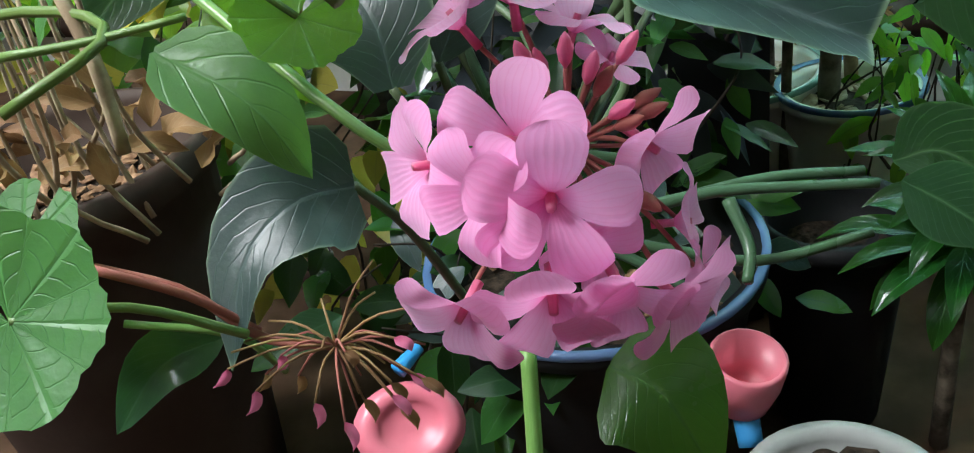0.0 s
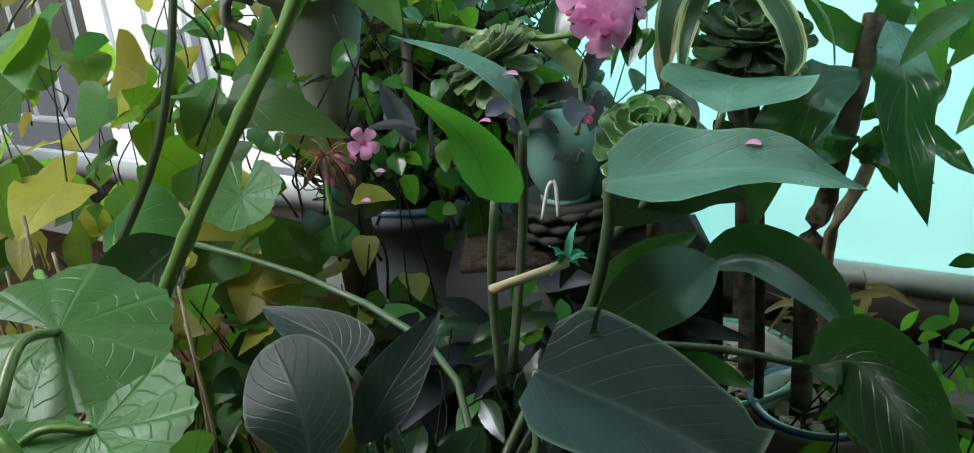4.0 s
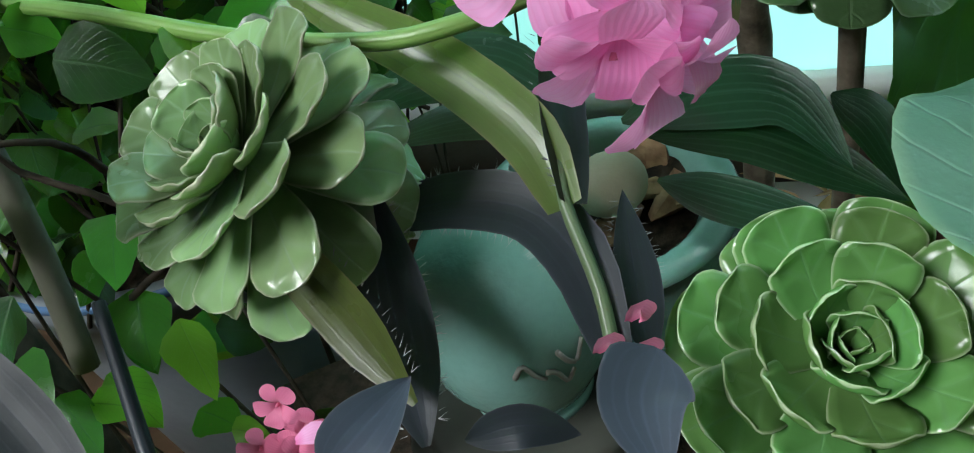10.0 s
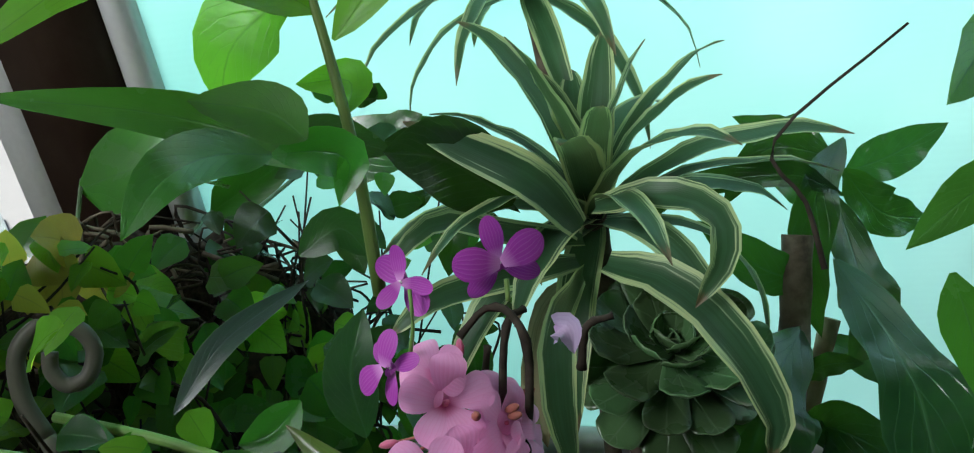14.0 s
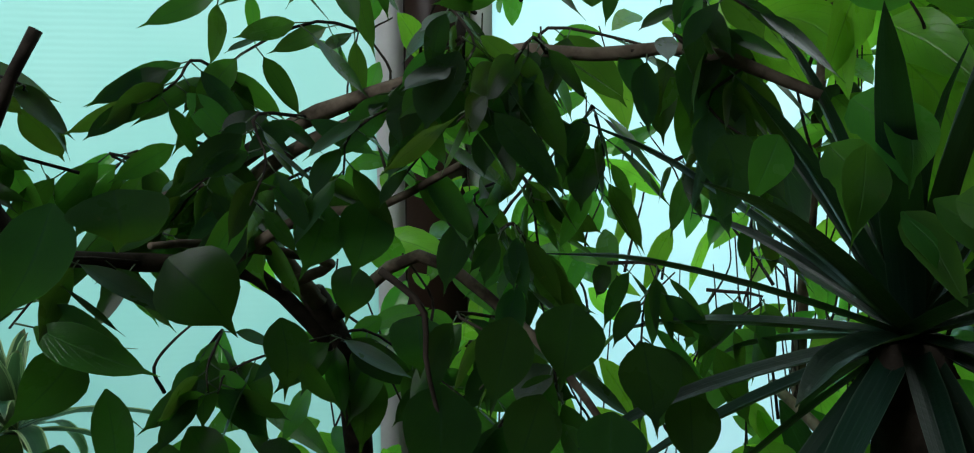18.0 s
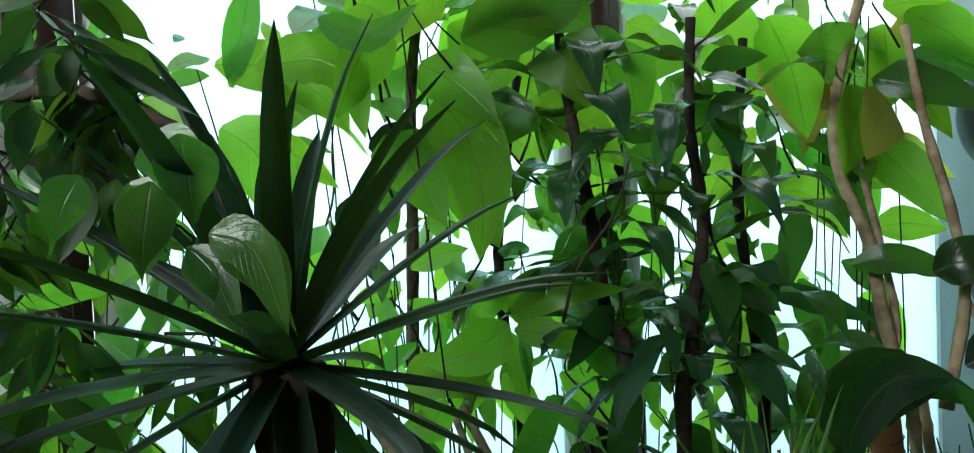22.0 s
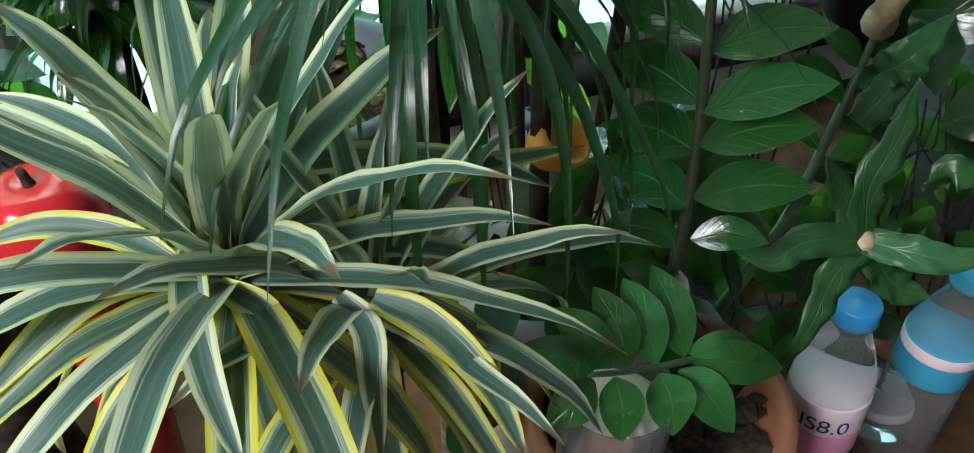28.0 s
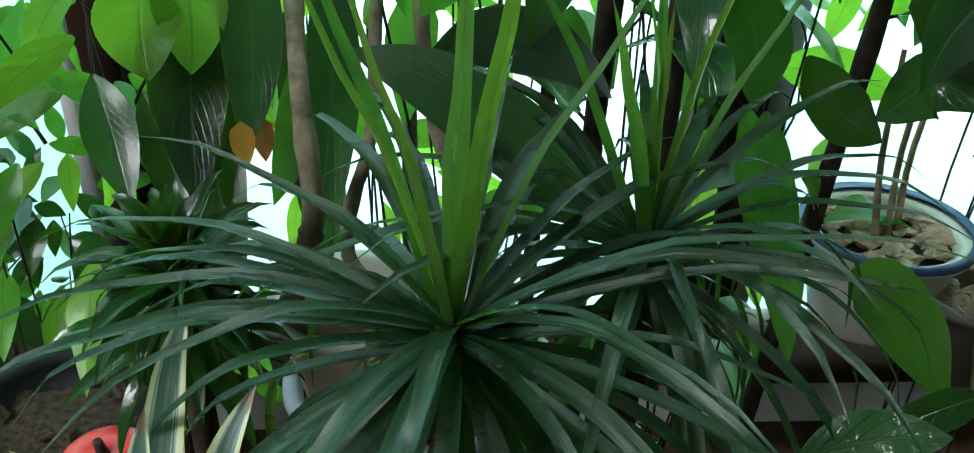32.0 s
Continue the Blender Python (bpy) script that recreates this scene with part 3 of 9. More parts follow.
def from_bm(bm, m=None):
    bm.verts.index_update()
    V = [tuple(m @ v.co) if m else tuple(v.co) for v in bm.verts]
    F = [tuple(v.index for v in f.verts) for f in bm.faces]
    bm.free()
    return V, F, None


def turned(geo, m):
    v, f, u = geo
    return [tuple(m @ Vector(p)) for p in v], f, u


def direction(az, el):
    return np.array((math.cos(el) * math.cos(az), math.cos(el) * math.sin(az), math.sin(el)))


CHIPS = {}


def pot(name, base, r, h, mat, label, soil=M_SOIL, rim=0.006, taper=0.75, fill=0.86, band=None, group="plant pots", bulge=0.0, stones=0, stone_mat=None):
    """A pot with a thick rolled rim, an inside wall, soil, and chips strewn on it."""
    p = thing(name, base, label, "plant pot", group)
    rb = r * taper
    prof = [(rb * 0.96, 0), (rb, 0.004)]
    prof += [(rb + (r - rb) * s + bulge * r * math.sin(3.14 * s), h * s) for s in (0.25, 0.5, 0.75, 0.92)]
    prof += [(r + rim, h * 0.93), (r + rim * 1.3, h * 0.965), (r + rim, h), (r - rim * 0.4, h + 0.001), (r - rim, h * 0.97), (r - rim * 1.3, h * fill), (r * 0.5, h * fill - 0.004)]
    part("body", lathe(base, prof), mat, p)
    if band:
        part("rim_band", lathe((base[0], base[1], base[2] + h * 0.985), [(r + rim * 1.32, 0), (r + rim * 1.5, 0.003), (r + rim * 1.32, 0.007), (r + rim * 0.3, 0.005)], caps=False), band, p, "coloured line round the rim")
    rng = random.Random(int(abs(base[0]) * 7919 + abs(base[1]) * 104729) + 3)
    bm = bmesh.new()
    bmesh.ops.create_circle(bm, cap_ends=True, segments=28, radius=(r - rim * 1.2))
    bmesh.ops.triangulate(bm, faces=bm.faces[:])
    bmesh.ops.subdivide_edges(bm, edges=bm.edges[:], cuts=4, use_grid_fill=True)
    for v in bm.verts:
        v.co.z = 0.35 * 0.02 * noise.noise(v.co * 60 + Vector((base[0] * 31, 0, 0)))
    part("soil", from_bm(bm, Matrix.Translation((base[0], base[1], base[2] + h * fill))), soil, p, "dark crumbly soil")
    if stones:
        kinds = chip_meshes(stone_mat or M_CHIP)
        for _ in range(stones):
            a, d = rng.uniform(0, 6.28), (r - rim * 2) * math.sqrt(rng.random())
            ob = new("chip", rng.choice(kinds))
            ob.parent = p
            ob.matrix_local = Matrix.Translation((d * math.cos(a), d * math.sin(a), h * fill + 0.004)) @ Euler((rng.uniform(-0.5, 0.5), rng.uniform(-0.5, 0.5), rng.uniform(0, 6.28))).to_matrix().to_4x4() @ Matrix.Scale(rng.uniform(0.5, 1.35), 4)
            tagged(ob)
    return p


def chip_meshes(mat):
    """A few knobbly chips, shared by all the chips of one material."""
    if mat not in CHIPS:
        CHIPS[mat] = []
        for k in range(7):
            rng = random.Random(k)
            bm = bmesh.new()
            bmesh.ops.create_icosphere(bm, subdivisions=1, radius=0.008)
            for v in bm.verts:
                v.co *= rng.uniform(0.65, 1.25)
                v.co.x *= 1.0 + 0.15 * k
                v.co.z *= 0.4
            CHIPS[mat].append(mesh_of("chip", from_bm(bm), mat, (0, 0, 0), False))
    return CHIPS[mat]


def rosette(p, at, count, length, width, mat, shape="strap", up=(0, 0, 1), el=(-25, 75), droop=0.5, seed=1, fold=0.25, wave=0.0, az0=0.0, arc=360.0, segs=9, name="leaf", thick=0.0, jitter=0.12, waves=4.0, label=""):
    """Leaves that spring from one point: the inner ones upright, the outer ones lower and more drooping."""
    rng = random.Random(seed)
    q = Vector((0, 0, 1)).rotation_difference(Vector(up)).to_matrix()
    at = np.array(at)
    made = []
    for i in range(count):
        f = (i + 0.5) / count
        az = radians(az0 + (i * 137.5) % 360 * arc / 360 + rng.uniform(-8, 8))
        e = radians(el[1] + (el[0] - el[1]) * f + rng.uniform(-6, 6))
        ln = length * (0.62 + 0.38 * math.sin(1.2 + 1.1 * f)) * rng.uniform(1 - jitter, 1 + jitter) * (0.75 if f < 0.12 else 1)
        d = direction(az, e)
        side = direction(az, e - 1.57)
        p0 = np.zeros(3)
        p1 = d * ln * 0.4
        p2 = d * ln * 0.72 + side * ln * 0.13 * droop
        p3 = d * ln * 0.93 + side * ln * 0.42 * droop
        pts = [at + np.array(q @ Vector(x)) for x in (p0, p1, p2, p3)]
        nrm = np.array(q @ Vector(direction(az, e + 1.57)))
        made.append(part(name, blade(pts, width * rng.uniform(0.85, 1.12), shape, nrm, fold, wave=wave, waves=waves, segs=segs, thick=thick, phase=rng.uniform(0, 6)), mat, p, label))
    return made


def arching(p, at, count, length, width, mat, seed=1, el=(82, -25), bend=(0.35, 1.6), shape="sword", fold=0.3, segs=12, low_mat=None, lean=(0, 0, 0), wave=0.0, kink=0.12, az0=0.0):
    """A head of strap leaves that rise from one point, arch over and hang by their own weight."""
    rng = random.Random(seed)
    at = np.array(at, float)
    for i in range(count):
        f = (i + 0.5) / count
        az = radians(az0 + i * 137.5 + rng.uniform(-14, 14))
        e = radians(el[0] + (el[1] - el[0]) * f + rng.uniform(-9, 9))
        b = (bend[0] + (bend[1] - bend[0]) * f ** 0.8) * rng.uniform(0.7, 1.3)
        ln = length * rng.uniform(0.78, 1.1) * (0.72 + 0.28 * min(1.0, f * 4))
        turn = rng.uniform(-0.25, 0.25)
        q, pts = at + np.array((0, 0, 0.012 * (0.5 - f))), []
        for k in range(7):
            pts.append(q)
            s = k / 6
            a = max(-1.5, e - b * (0.35 * s + 0.65 * s * s) - (kink if k == 3 else 0.0))
            q = q + (direction(az + turn * s, a) + np.array(lean) * 0.5) * ln / 6
        pts[-1] = pts[-1] + np.array((0, 0, -0.004))
        m = low_mat if low_mat and f > 0.62 else mat
        part("leaf", blade(pts, width * rng.uniform(0.82, 1.14), shape, direction(az, e + 1.57), fold, wave=wave, segs=segs, phase=rng.uniform(0, 6), twist=rng.uniform(-0.35, 0.35)), m, p)


def floret(p, at, face, size, mat, seed, petals=5, mid=None):
    """One geranium flower: five rounded petals round a short throat."""
    rng = random.Random(seed)
    q = Vector((0, 0, 1)).rotation_difference(Vector(face)).to_matrix()
    spin = rng.uniform(0, 6.28)
    f = part("floret", tube([Vector(at) - q @ Vector((0, 0, size * 0.35)), Vector(at) - q @ Vector((0, 0, size * 0.1)), Vector(at) + q @ Vector((0, 0, size * 0.06))], size * 0.05, size * 0.035, 4, 6), mid or M_PETAL_D, p)
    for k in range(petals):
        a = spin + 6.283 * k / petals + rng.uniform(-0.12, 0.12)
        out, lift = Vector((math.cos(a), math.sin(a), 0)), rng.uniform(0.05, 0.45)
        pts = [Vector(at) + q @ (out * size * s + Vector((0, 0, h * size))) for s, h in ((0.03, -0.12), (0.2, 0.02), (0.42, lift * 0.3), (0.6, lift * 0.3 - 0.05))]
        part("petal", blade(pts, size * rng.uniform(0.41, 0.51), "fan", q @ Vector((0, 0, 1)), 0.0, arch=-0.08, wave=0.09, waves=1.5, segs=9, phase=rng.uniform(0, 6), cols=6), mat, f)
    return f


def round_leaf(p, at, face, r, mat, seed, stalk_to=None, lobes=7, cup=0.18, turn=0.0):
    """Scalloped, nearly round geranium leaf with folds that radiate from its stalk."""
    rng = random.Random(seed)
    q = Vector((0, 0, 1)).rotation_difference(Vector(face).normalized()).to_matrix()
    V, UV, F = [Vector(at)], [(0.5, 0.0)], []
    rings, n = 6, 56
    for k in range(1, rings + 1):
        for j in range(n + 1):
            a = 0.16 + (6.283 - 0.32) * j / n + turn
            s = k / rings
            lob = abs(math.sin((a - turn) * lobes / 2))
            rr = r * s * (1 - 0.10 * (1 - lob) * s + 0.018 * math.sin((a - turn) * 31) * s)
            z = r * (cup * s * s * 0.6 + 0.035 * s * (lob - 0.5) + 0.06 * s * math.sin(2 * a + seed))
            V.append(Vector(at) + q @ Vector((rr * math.cos(a), rr * math.sin(a), z)))
            UV.append((0.5 + 0.5 * (((a - turn) * lobes / 6.283) % 1.0 - 0.5), s))
    w = n + 1
    F += [(0, 1 + j, 2 + j) for j in range(n)]
    F += [(1 + k * w + j, 1 + (k + 1) * w + j, 2 + (k + 1) * w + j, 2 + k * w + j) for k in range(rings - 1) for j in range(n)]
    ob = part("leaf", (V, F, UV), mat, p)
    if stalk_to is not None:
        mid = Vector(at).lerp(Vector(stalk_to), 0.5) + Vector((0, 0, 0.01))
        part("stalk", tube([at, mid, stalk_to], 0.0016, 0.0022, 8, 6), M_STEM, p)
    return ob


def leaf(p, pts, width, mat, shape="elliptic", n=(0, -0.5, 0.85), stalk=None, sr=0.003, label="", **kw):
    ob = part("leaf", blade(pts, width, shape, n, **kw), mat, p, label)
    if stalk is not None:
        part("stalk", tube([pts[0]] + [s for s in stalk], sr * 0.8, sr, 8, 7), M_STEMDARK, p)
    return ob

# ---- the room ----
WU, WN, WP = Vector((0.8660, -0.5, 0)), Vector((0.5, 0.8660, 0)), Vector((0.65, 1.16, 0))


def on_wall(a, h, d=0.0):
    """A place on the window wall: a metres along it, h high, d outward."""
    v = WP + WU * a + WN * d
    return Vector((v.x, v.y, h))


WALL_M = Matrix((WU, WN, Vector((0, 0, 1)))).transposed().to_4x4()
WALL_M.translation = WP


def wall_box(a0, a1, h0, h1, d0, d1, bevel=0.0):
    return turned(box((a0, d0, h0), (a1, d1, h1), bevel), WALL_M)


edge = [on_wall(a, 0.0, 0.06) for a in (-3.46, 2.07)]
plan = [(-2.32, -3.0), (2.47, -3.0), (edge[1].x, edge[1].y), (edge[0].x, edge[0].y)]
solo("floor", ([(x, y, z) for z in (-0.06, 0.0) for x, y in plan], [(3, 2, 1, 0), (4, 5, 6, 7), (0, 1, 5, 4), (1, 2, 6, 5), (2, 3, 7, 6), (3, 0, 4, 7)], None), M_WOOD, "worn brown wooden floor under the plants", "floor", "structure", smooth=False)
solo("ground", box((-60, -60, -6.3), (60, 60, -6.05)), M_STREET, "grey street far below the windows", "street", "structure", smooth=False)
solo("ceiling", box((-3.3, -3.1, 2.40), (4.3, 3.7, 2.48)), M_CEIL, "plain unseen ceiling, darkened to cut bounced light", "ceiling", "structure", smooth=False)
solo("wall_window_below", wall_box(-3.2, 3.0, 0.0, 0.13, 0.0, 0.12), M_WALL, "low white wall below the windows", "wall", "structure", smooth=False)
solo("wall_window_above", wall_box(-3.2, 3.0, 2.18, 2.40, 0.0, 0.12), M_WALL, "white wall above the windows", "wall", "structure", smooth=False)
# Out-of-view walls added to shut out skylight and bounce little back.
solo("wall_left", box((-2.32, -3.0, 0.0), (-2.2, 2.72, 2.40)), M_LOWBOUNCE, "unseen side wall, dark grey to cut bounced light", "wall", "structure", smooth=False)
solo("wall_right", box((2.35, -3.0, 0.0), (2.47, 0.14, 2.40)), M_LOWBOUNCE, "side wall behind the appliance, dark grey to cut bounced light", "wall", "structure", smooth=False)
solo("wall_back", box((-2.3, -3.0, 0.0), (2.4, -2.88, 2.40)), M_LOWBOUNCE, "unseen back wall that shuts out skylight, dark to cut bounced light", "wall", "structure", smooth=False)
solo("trim_sill", wall_box(-2.9, 2.4, 0.13, 0.175, -0.06, 0.13, 0.004), M_FRAME, "dark brown wooden window sill", "window sill", "structure")


def window_unit(name, a0, a1, h0, h1, frame_mat, pane_mat, label, stile=0.05, depth=0.05, d=0.0):
    w = thing(name, on_wall((a0 + a1) / 2, h0, d), label, "window", kind="structure")
    part("window_frame", wall_box(a0, a0 + stile, h0, h1, d, d + depth, 0.003), frame_mat, w)
    part("window_frame", wall_box(a1 - stile, a1, h0, h1, d, d + depth, 0.003), frame_mat, w)
    part("window_frame", wall_box(a0 + stile, a1 - stile, h0, h0 + stile, d + 0.003, d + depth - 0.003, 0.003), frame_mat, w)
    part("window_frame", wall_box(a0 + stile, a1 - stile, h1 - stile, h1, d + 0.003, d + depth - 0.003, 0.003), frame_mat, w)
    pane = part("pane", wall_box(a0 + stile - 0.004, a1 - stile + 0.004, h0 + stile - 0.004, h1 - stile + 0.004, d + depth * 0.45, d + depth * 0.55), pane_mat, w, smooth=False)
    pane.visible_shadow = pane_mat is not M_CLEAR
    return w


window_unit("window_1", -0.808, 0.14, 0.175, 2.18, M_WHITEFRAME, M_FROST, "tall frosted pane in a pale frame", 0.035)
window_unit("window_2", 0.22, 0.92, 0.175, 2.18, M_WHITEFRAME, M_FROSTW, "tall frosted pane in a pale frame", 0.035)
window_unit("window_3", 0.99, 1.75, 0.175, 2.18, M_WHITEFRAME, M_FROSTW, "tall frosted pane in a pale frame", 0.035)
window_unit("window_4", 1.80, 2.6, 0.175, 2.18, M_WHITEFRAME, M_FROSTW, "tall frosted pane in a pale frame", 0.035)
window_unit("window_5", -2.9, -0.95, 0.175, 2.18, M_WHITEFRAME, M_CLEAR, "clear sliding window towards the outside", 0.06)
for a0, a1, nm in ((-0.945, -0.812, "jamb"), (0.142, 0.218, "mullion"), (0.922, 0.988, "mullion"), (1.752, 1.798, "mullion")):
    solo("trim_" + nm, wall_box(a0, a1, 0.175, 2.18, -0.02, 0.09, 0.004), M_FRAME, "dark brown wooden window post", "window post", "structure")
# outside the clear window: a railing and the house across the way
rail = thing("railing", on_wall(-1.8, 0.0, 0.5), "white iron balcony railing with arched bars", "railing")
part("top_rail", wall_box(-3.4, -0.75, 0.80, 0.83, 0.48, 0.51, 0.004), M_WHITEFRAME, rail)
part("bottom_rail", wall_box(-3.4, -0.75, 0.16, 0.18, 0.485, 0.505, 0.003), M_WHITEFRAME, rail)
for a in (-3.38, -2.08, -0.78):
    part("post", wall_box(a - 0.015, a + 0.015, 0.02, 0.80, 0.482, 0.508, 0.003), M_WHITEFRAME, rail)
solo("balcony_slab", wall_box(-3.5, -0.7, -0.10, 0.02, 0.13, 0.58, 0.004), M_WALL, "pale balcony slab outside the clear window", "balcony", "structure", smooth=False)
for k in range(14):
    a = -3.3 + k * 0.19
    part("bar", tube([on_wall(a, 0.17, 0.495), on_wall(a, 0.62, 0.495), on_wall(a + 0.03, 0.73, 0.495), on_wall(a + 0.095, 0.79, 0.495), on_wall(a + 0.16, 0.73, 0.495), on_wall(a + 0.19, 0.62, 0.495)], 0.008, 0.008, 16, 8), M_WHITEFRAME, rail)
facade = thing("apartment_building", on_wall(-4, -4, 9), "pale apartment block across the way", "building")
part("wall", wall_box(-16, 6, -6, 9, 9.0, 9.5), M_WALL, facade, smooth=False)
for i in range(9):
    for j in range(5):
        part("window", wall_box(-14 + i * 2.1, -12.7 + i * 2.1, -4.5 + j * 2.4, -3.2 + j * 2.4, 8.94, 8.99), M_GREYPOT, facade, smooth=False)
# Two unseen fill lamps added inside the closed walls; no window stands there.
area_lamp("fill_room", (0.1, -2.7, 1.7), (0.4, 0.5, 0.6), 2.4, 1.2, 1.2, (0.88, 0.96, 1.0))
area_lamp("fill_side", (-1.25, 0.35, 2.2), (0.45, 0.42, 0.55), 1.1, 0.7, 34, (0.94, 0.97, 1.0))
area_lamp("skylight_front", tuple(on_wall(0.4, 1.35, 0.30)), tuple(on_wall(0.2, 0.6, -1.0)), 3.2, 1.7, 48, (0.86, 1.0, 0.98))

# stands that carry the pots
def stand(name, lo, hi, label):
    s = thing(name, (lo[0], lo[1], 0), label, "plant stand")
    part("top", box((lo[0], lo[1], hi[2] - 0.02), hi, 0.003), M_BENCH, s)
    for x in (lo[0] + 0.02, hi[0] - 0.02):
        for y in (lo[1] + 0.02, hi[1] - 0.02):
            part("leg", box((x - 0.012, y - 0.012, 0), (x + 0.012, y + 0.012, hi[2] - 0.02), 0.002), M_FRAME, s)
    return s


tub = thing("planter_box", (0.14, 0.90, 0.0), "black plastic planter box that holds the small pots", "planter")
part("body", box((-0.02, 0.77, 0.0), (0.235, 0.93, 0.435), 0.008), M_BLACKPOT, tub)
part("soil", box((-0.005, 0.785, 0.430), (0.22, 0.915, 0.447), 0.002), M_SOIL, tub, "dark crumbly soil")
stand("plant_stand", (0.52, -0.14, 0), (1.34, 0.36, 0.26), "low brown wooden bench for pots and bottles")

# ---- geranium with the near flower head ----
ger = thing("geranium", (-0.30, 0.62, 0.30), "pink geranium with scalloped leaves and nodding flower heads", "geranium", "geraniums")
hub = (-0.000, 0.295, 0.477)
floret(ger, (-0.011, 0.244, 0.484), (-0.1, -0.95, 0.05), 0.044, M_PETAL, 300)
part("pedicel", tube([hub, Vector(hub).lerp(Vector((-0.013, 0.251, 0.480)), 0.5) + Vector((0, 0, 0.004)), (-0.013, 0.251, 0.480)], 0.0011, 0.0009, 5, 6), M_BUD, ger)
floret(ger, (-0.049, 0.278, 0.487), (-0.85, -0.45, 0.25), 0.04, M_PETAL, 301)
part("pedicel", tube([hub, Vector(hub).lerp(Vector((-0.051, 0.285, 0.483)), 0.5) + Vector((0, 0, 0.004)), (-0.051, 0.285, 0.483)], 0.0011, 0.0009, 5, 6), M_BUD, ger)
floret(ger, (-0.019, 0.266, 0.496), (-0.4, -0.7, 0.5), 0.042, M_PETAL, 302)
part("pedicel", tube([hub, Vector(hub).lerp(Vector((-0.020, 0.273, 0.492)), 0.5) + Vector((0, 0, 0.004)), (-0.020, 0.273, 0.492)], 0.0011, 0.0009, 5, 6), M_BUD, ger)
floret(ger, (-0.030, 0.252, 0.486), (-0.6, -0.75, 0.1), 0.038, M_PETAL, 303)
part("pedicel", tube([hub, Vector(hub).lerp(Vector((-0.032, 0.259, 0.481)), 0.5) + Vector((0, 0, 0.004)), (-0.032, 0.259, 0.481)], 0.0011, 0.0009, 5, 6), M_BUD, ger)
floret(ger, (0.026, 0.279, 0.479), (0.55, -0.6, -0.4), 0.04, M_PETAL, 304)
part("pedicel", tube([hub, Vector(hub).lerp(Vector((0.026, 0.286, 0.475)), 0.5) + Vector((0, 0, 0.004)), (0.026, 0.286, 0.475)], 0.0011, 0.0009, 5, 6), M_BUD, ger)
floret(ger, (0.036, 0.281, 0.448), (0.9, -0.3, 0.1), 0.034, M_PETAL, 305)
part("pedicel", tube([hub, Vector(hub).lerp(Vector((0.036, 0.287, 0.444)), 0.5) + Vector((0, 0, 0.004)), (0.036, 0.287, 0.444)], 0.0011, 0.0009, 5, 6), M_BUD, ger)
floret(ger, (-0.043, 0.242, 0.452), (-0.5, -0.8, -0.3), 0.038, M_PETAL, 306)
part("pedicel", tube([hub, Vector(hub).lerp(Vector((-0.046, 0.248, 0.446)), 0.5) + Vector((0, 0, 0.004)), (-0.046, 0.248, 0.446)], 0.0011, 0.0009, 5, 6), M_BUD, ger)
floret(ger, (-0.015, 0.235, 0.455), (-0.1, -0.9, -0.4), 0.042, M_PETAL, 307)
part("pedicel", tube([hub, Vector(hub).lerp(Vector((-0.016, 0.241, 0.450)), 0.5) + Vector((0, 0, 0.004)), (-0.016, 0.241, 0.450)], 0.0011, 0.0009, 5, 6), M_BUD, ger)
floret(ger, (0.007, 0.238, 0.451), (0.2, -0.9, -0.4), 0.04, M_PETAL, 308)
part("pedicel", tube([hub, Vector(hub).lerp(Vector((0.006, 0.244, 0.446)), 0.5) + Vector((0, 0, 0.004)), (0.006, 0.244, 0.446)], 0.0011, 0.0009, 5, 6), M_BUD, ger)
floret(ger, (0.026, 0.249, 0.439), (0.5, -0.75, -0.3), 0.038, M_PETAL, 309)
part("pedicel", tube([hub, Vector(hub).lerp(Vector((0.026, 0.255, 0.434)), 0.5) + Vector((0, 0, 0.004)), (0.026, 0.255, 0.434)], 0.0011, 0.0009, 5, 6), M_BUD, ger)
floret(ger, (-0.031, 0.316, 0.522), (-0.5, 0.1, 0.85), 0.04, M_PETAL, 310)
part("pedicel", tube([hub, Vector(hub).lerp(Vector((-0.033, 0.324, 0.519)), 0.5) + Vector((0, 0, 0.004)), (-0.033, 0.324, 0.519)], 0.0011, 0.0009, 5, 6), M_BUD, ger)
floret(ger, (-0.010, 0.317, 0.527), (0, 0, 1), 0.04, M_PETAL, 311)
part("pedicel", tube([hub, Vector(hub).lerp(Vector((-0.011, 0.325, 0.524)), 0.5) + Vector((0, 0, 0.004)), (-0.011, 0.325, 0.524)], 0.0011, 0.0009, 5, 6), M_BUD, ger)
floret(ger, (0.010, 0.314, 0.514), (0.4, 0.1, 0.9), 0.036, M_PETAL, 312)
part("pedicel", tube([hub, Vector(hub).lerp(Vector((0.010, 0.322, 0.511)), 0.5) + Vector((0, 0, 0.004)), (0.010, 0.322, 0.511)], 0.0011, 0.0009, 5, 6), M_BUD, ger)
floret(ger, (0.039, 0.269, 0.433), (0.7, -0.6, 0), 0.03, M_PETAL, 313)
part("pedicel", tube([hub, Vector(hub).lerp(Vector((0.040, 0.275, 0.428)), 0.5) + Vector((0, 0, 0.004)), (0.040, 0.275, 0.428)], 0.0011, 0.0009, 5, 6), M_BUD, ger)
floret(ger, (0.020, 0.309, 0.501), (0.5, -0.2, 0.8), 0.026, M_PETAL, 314)
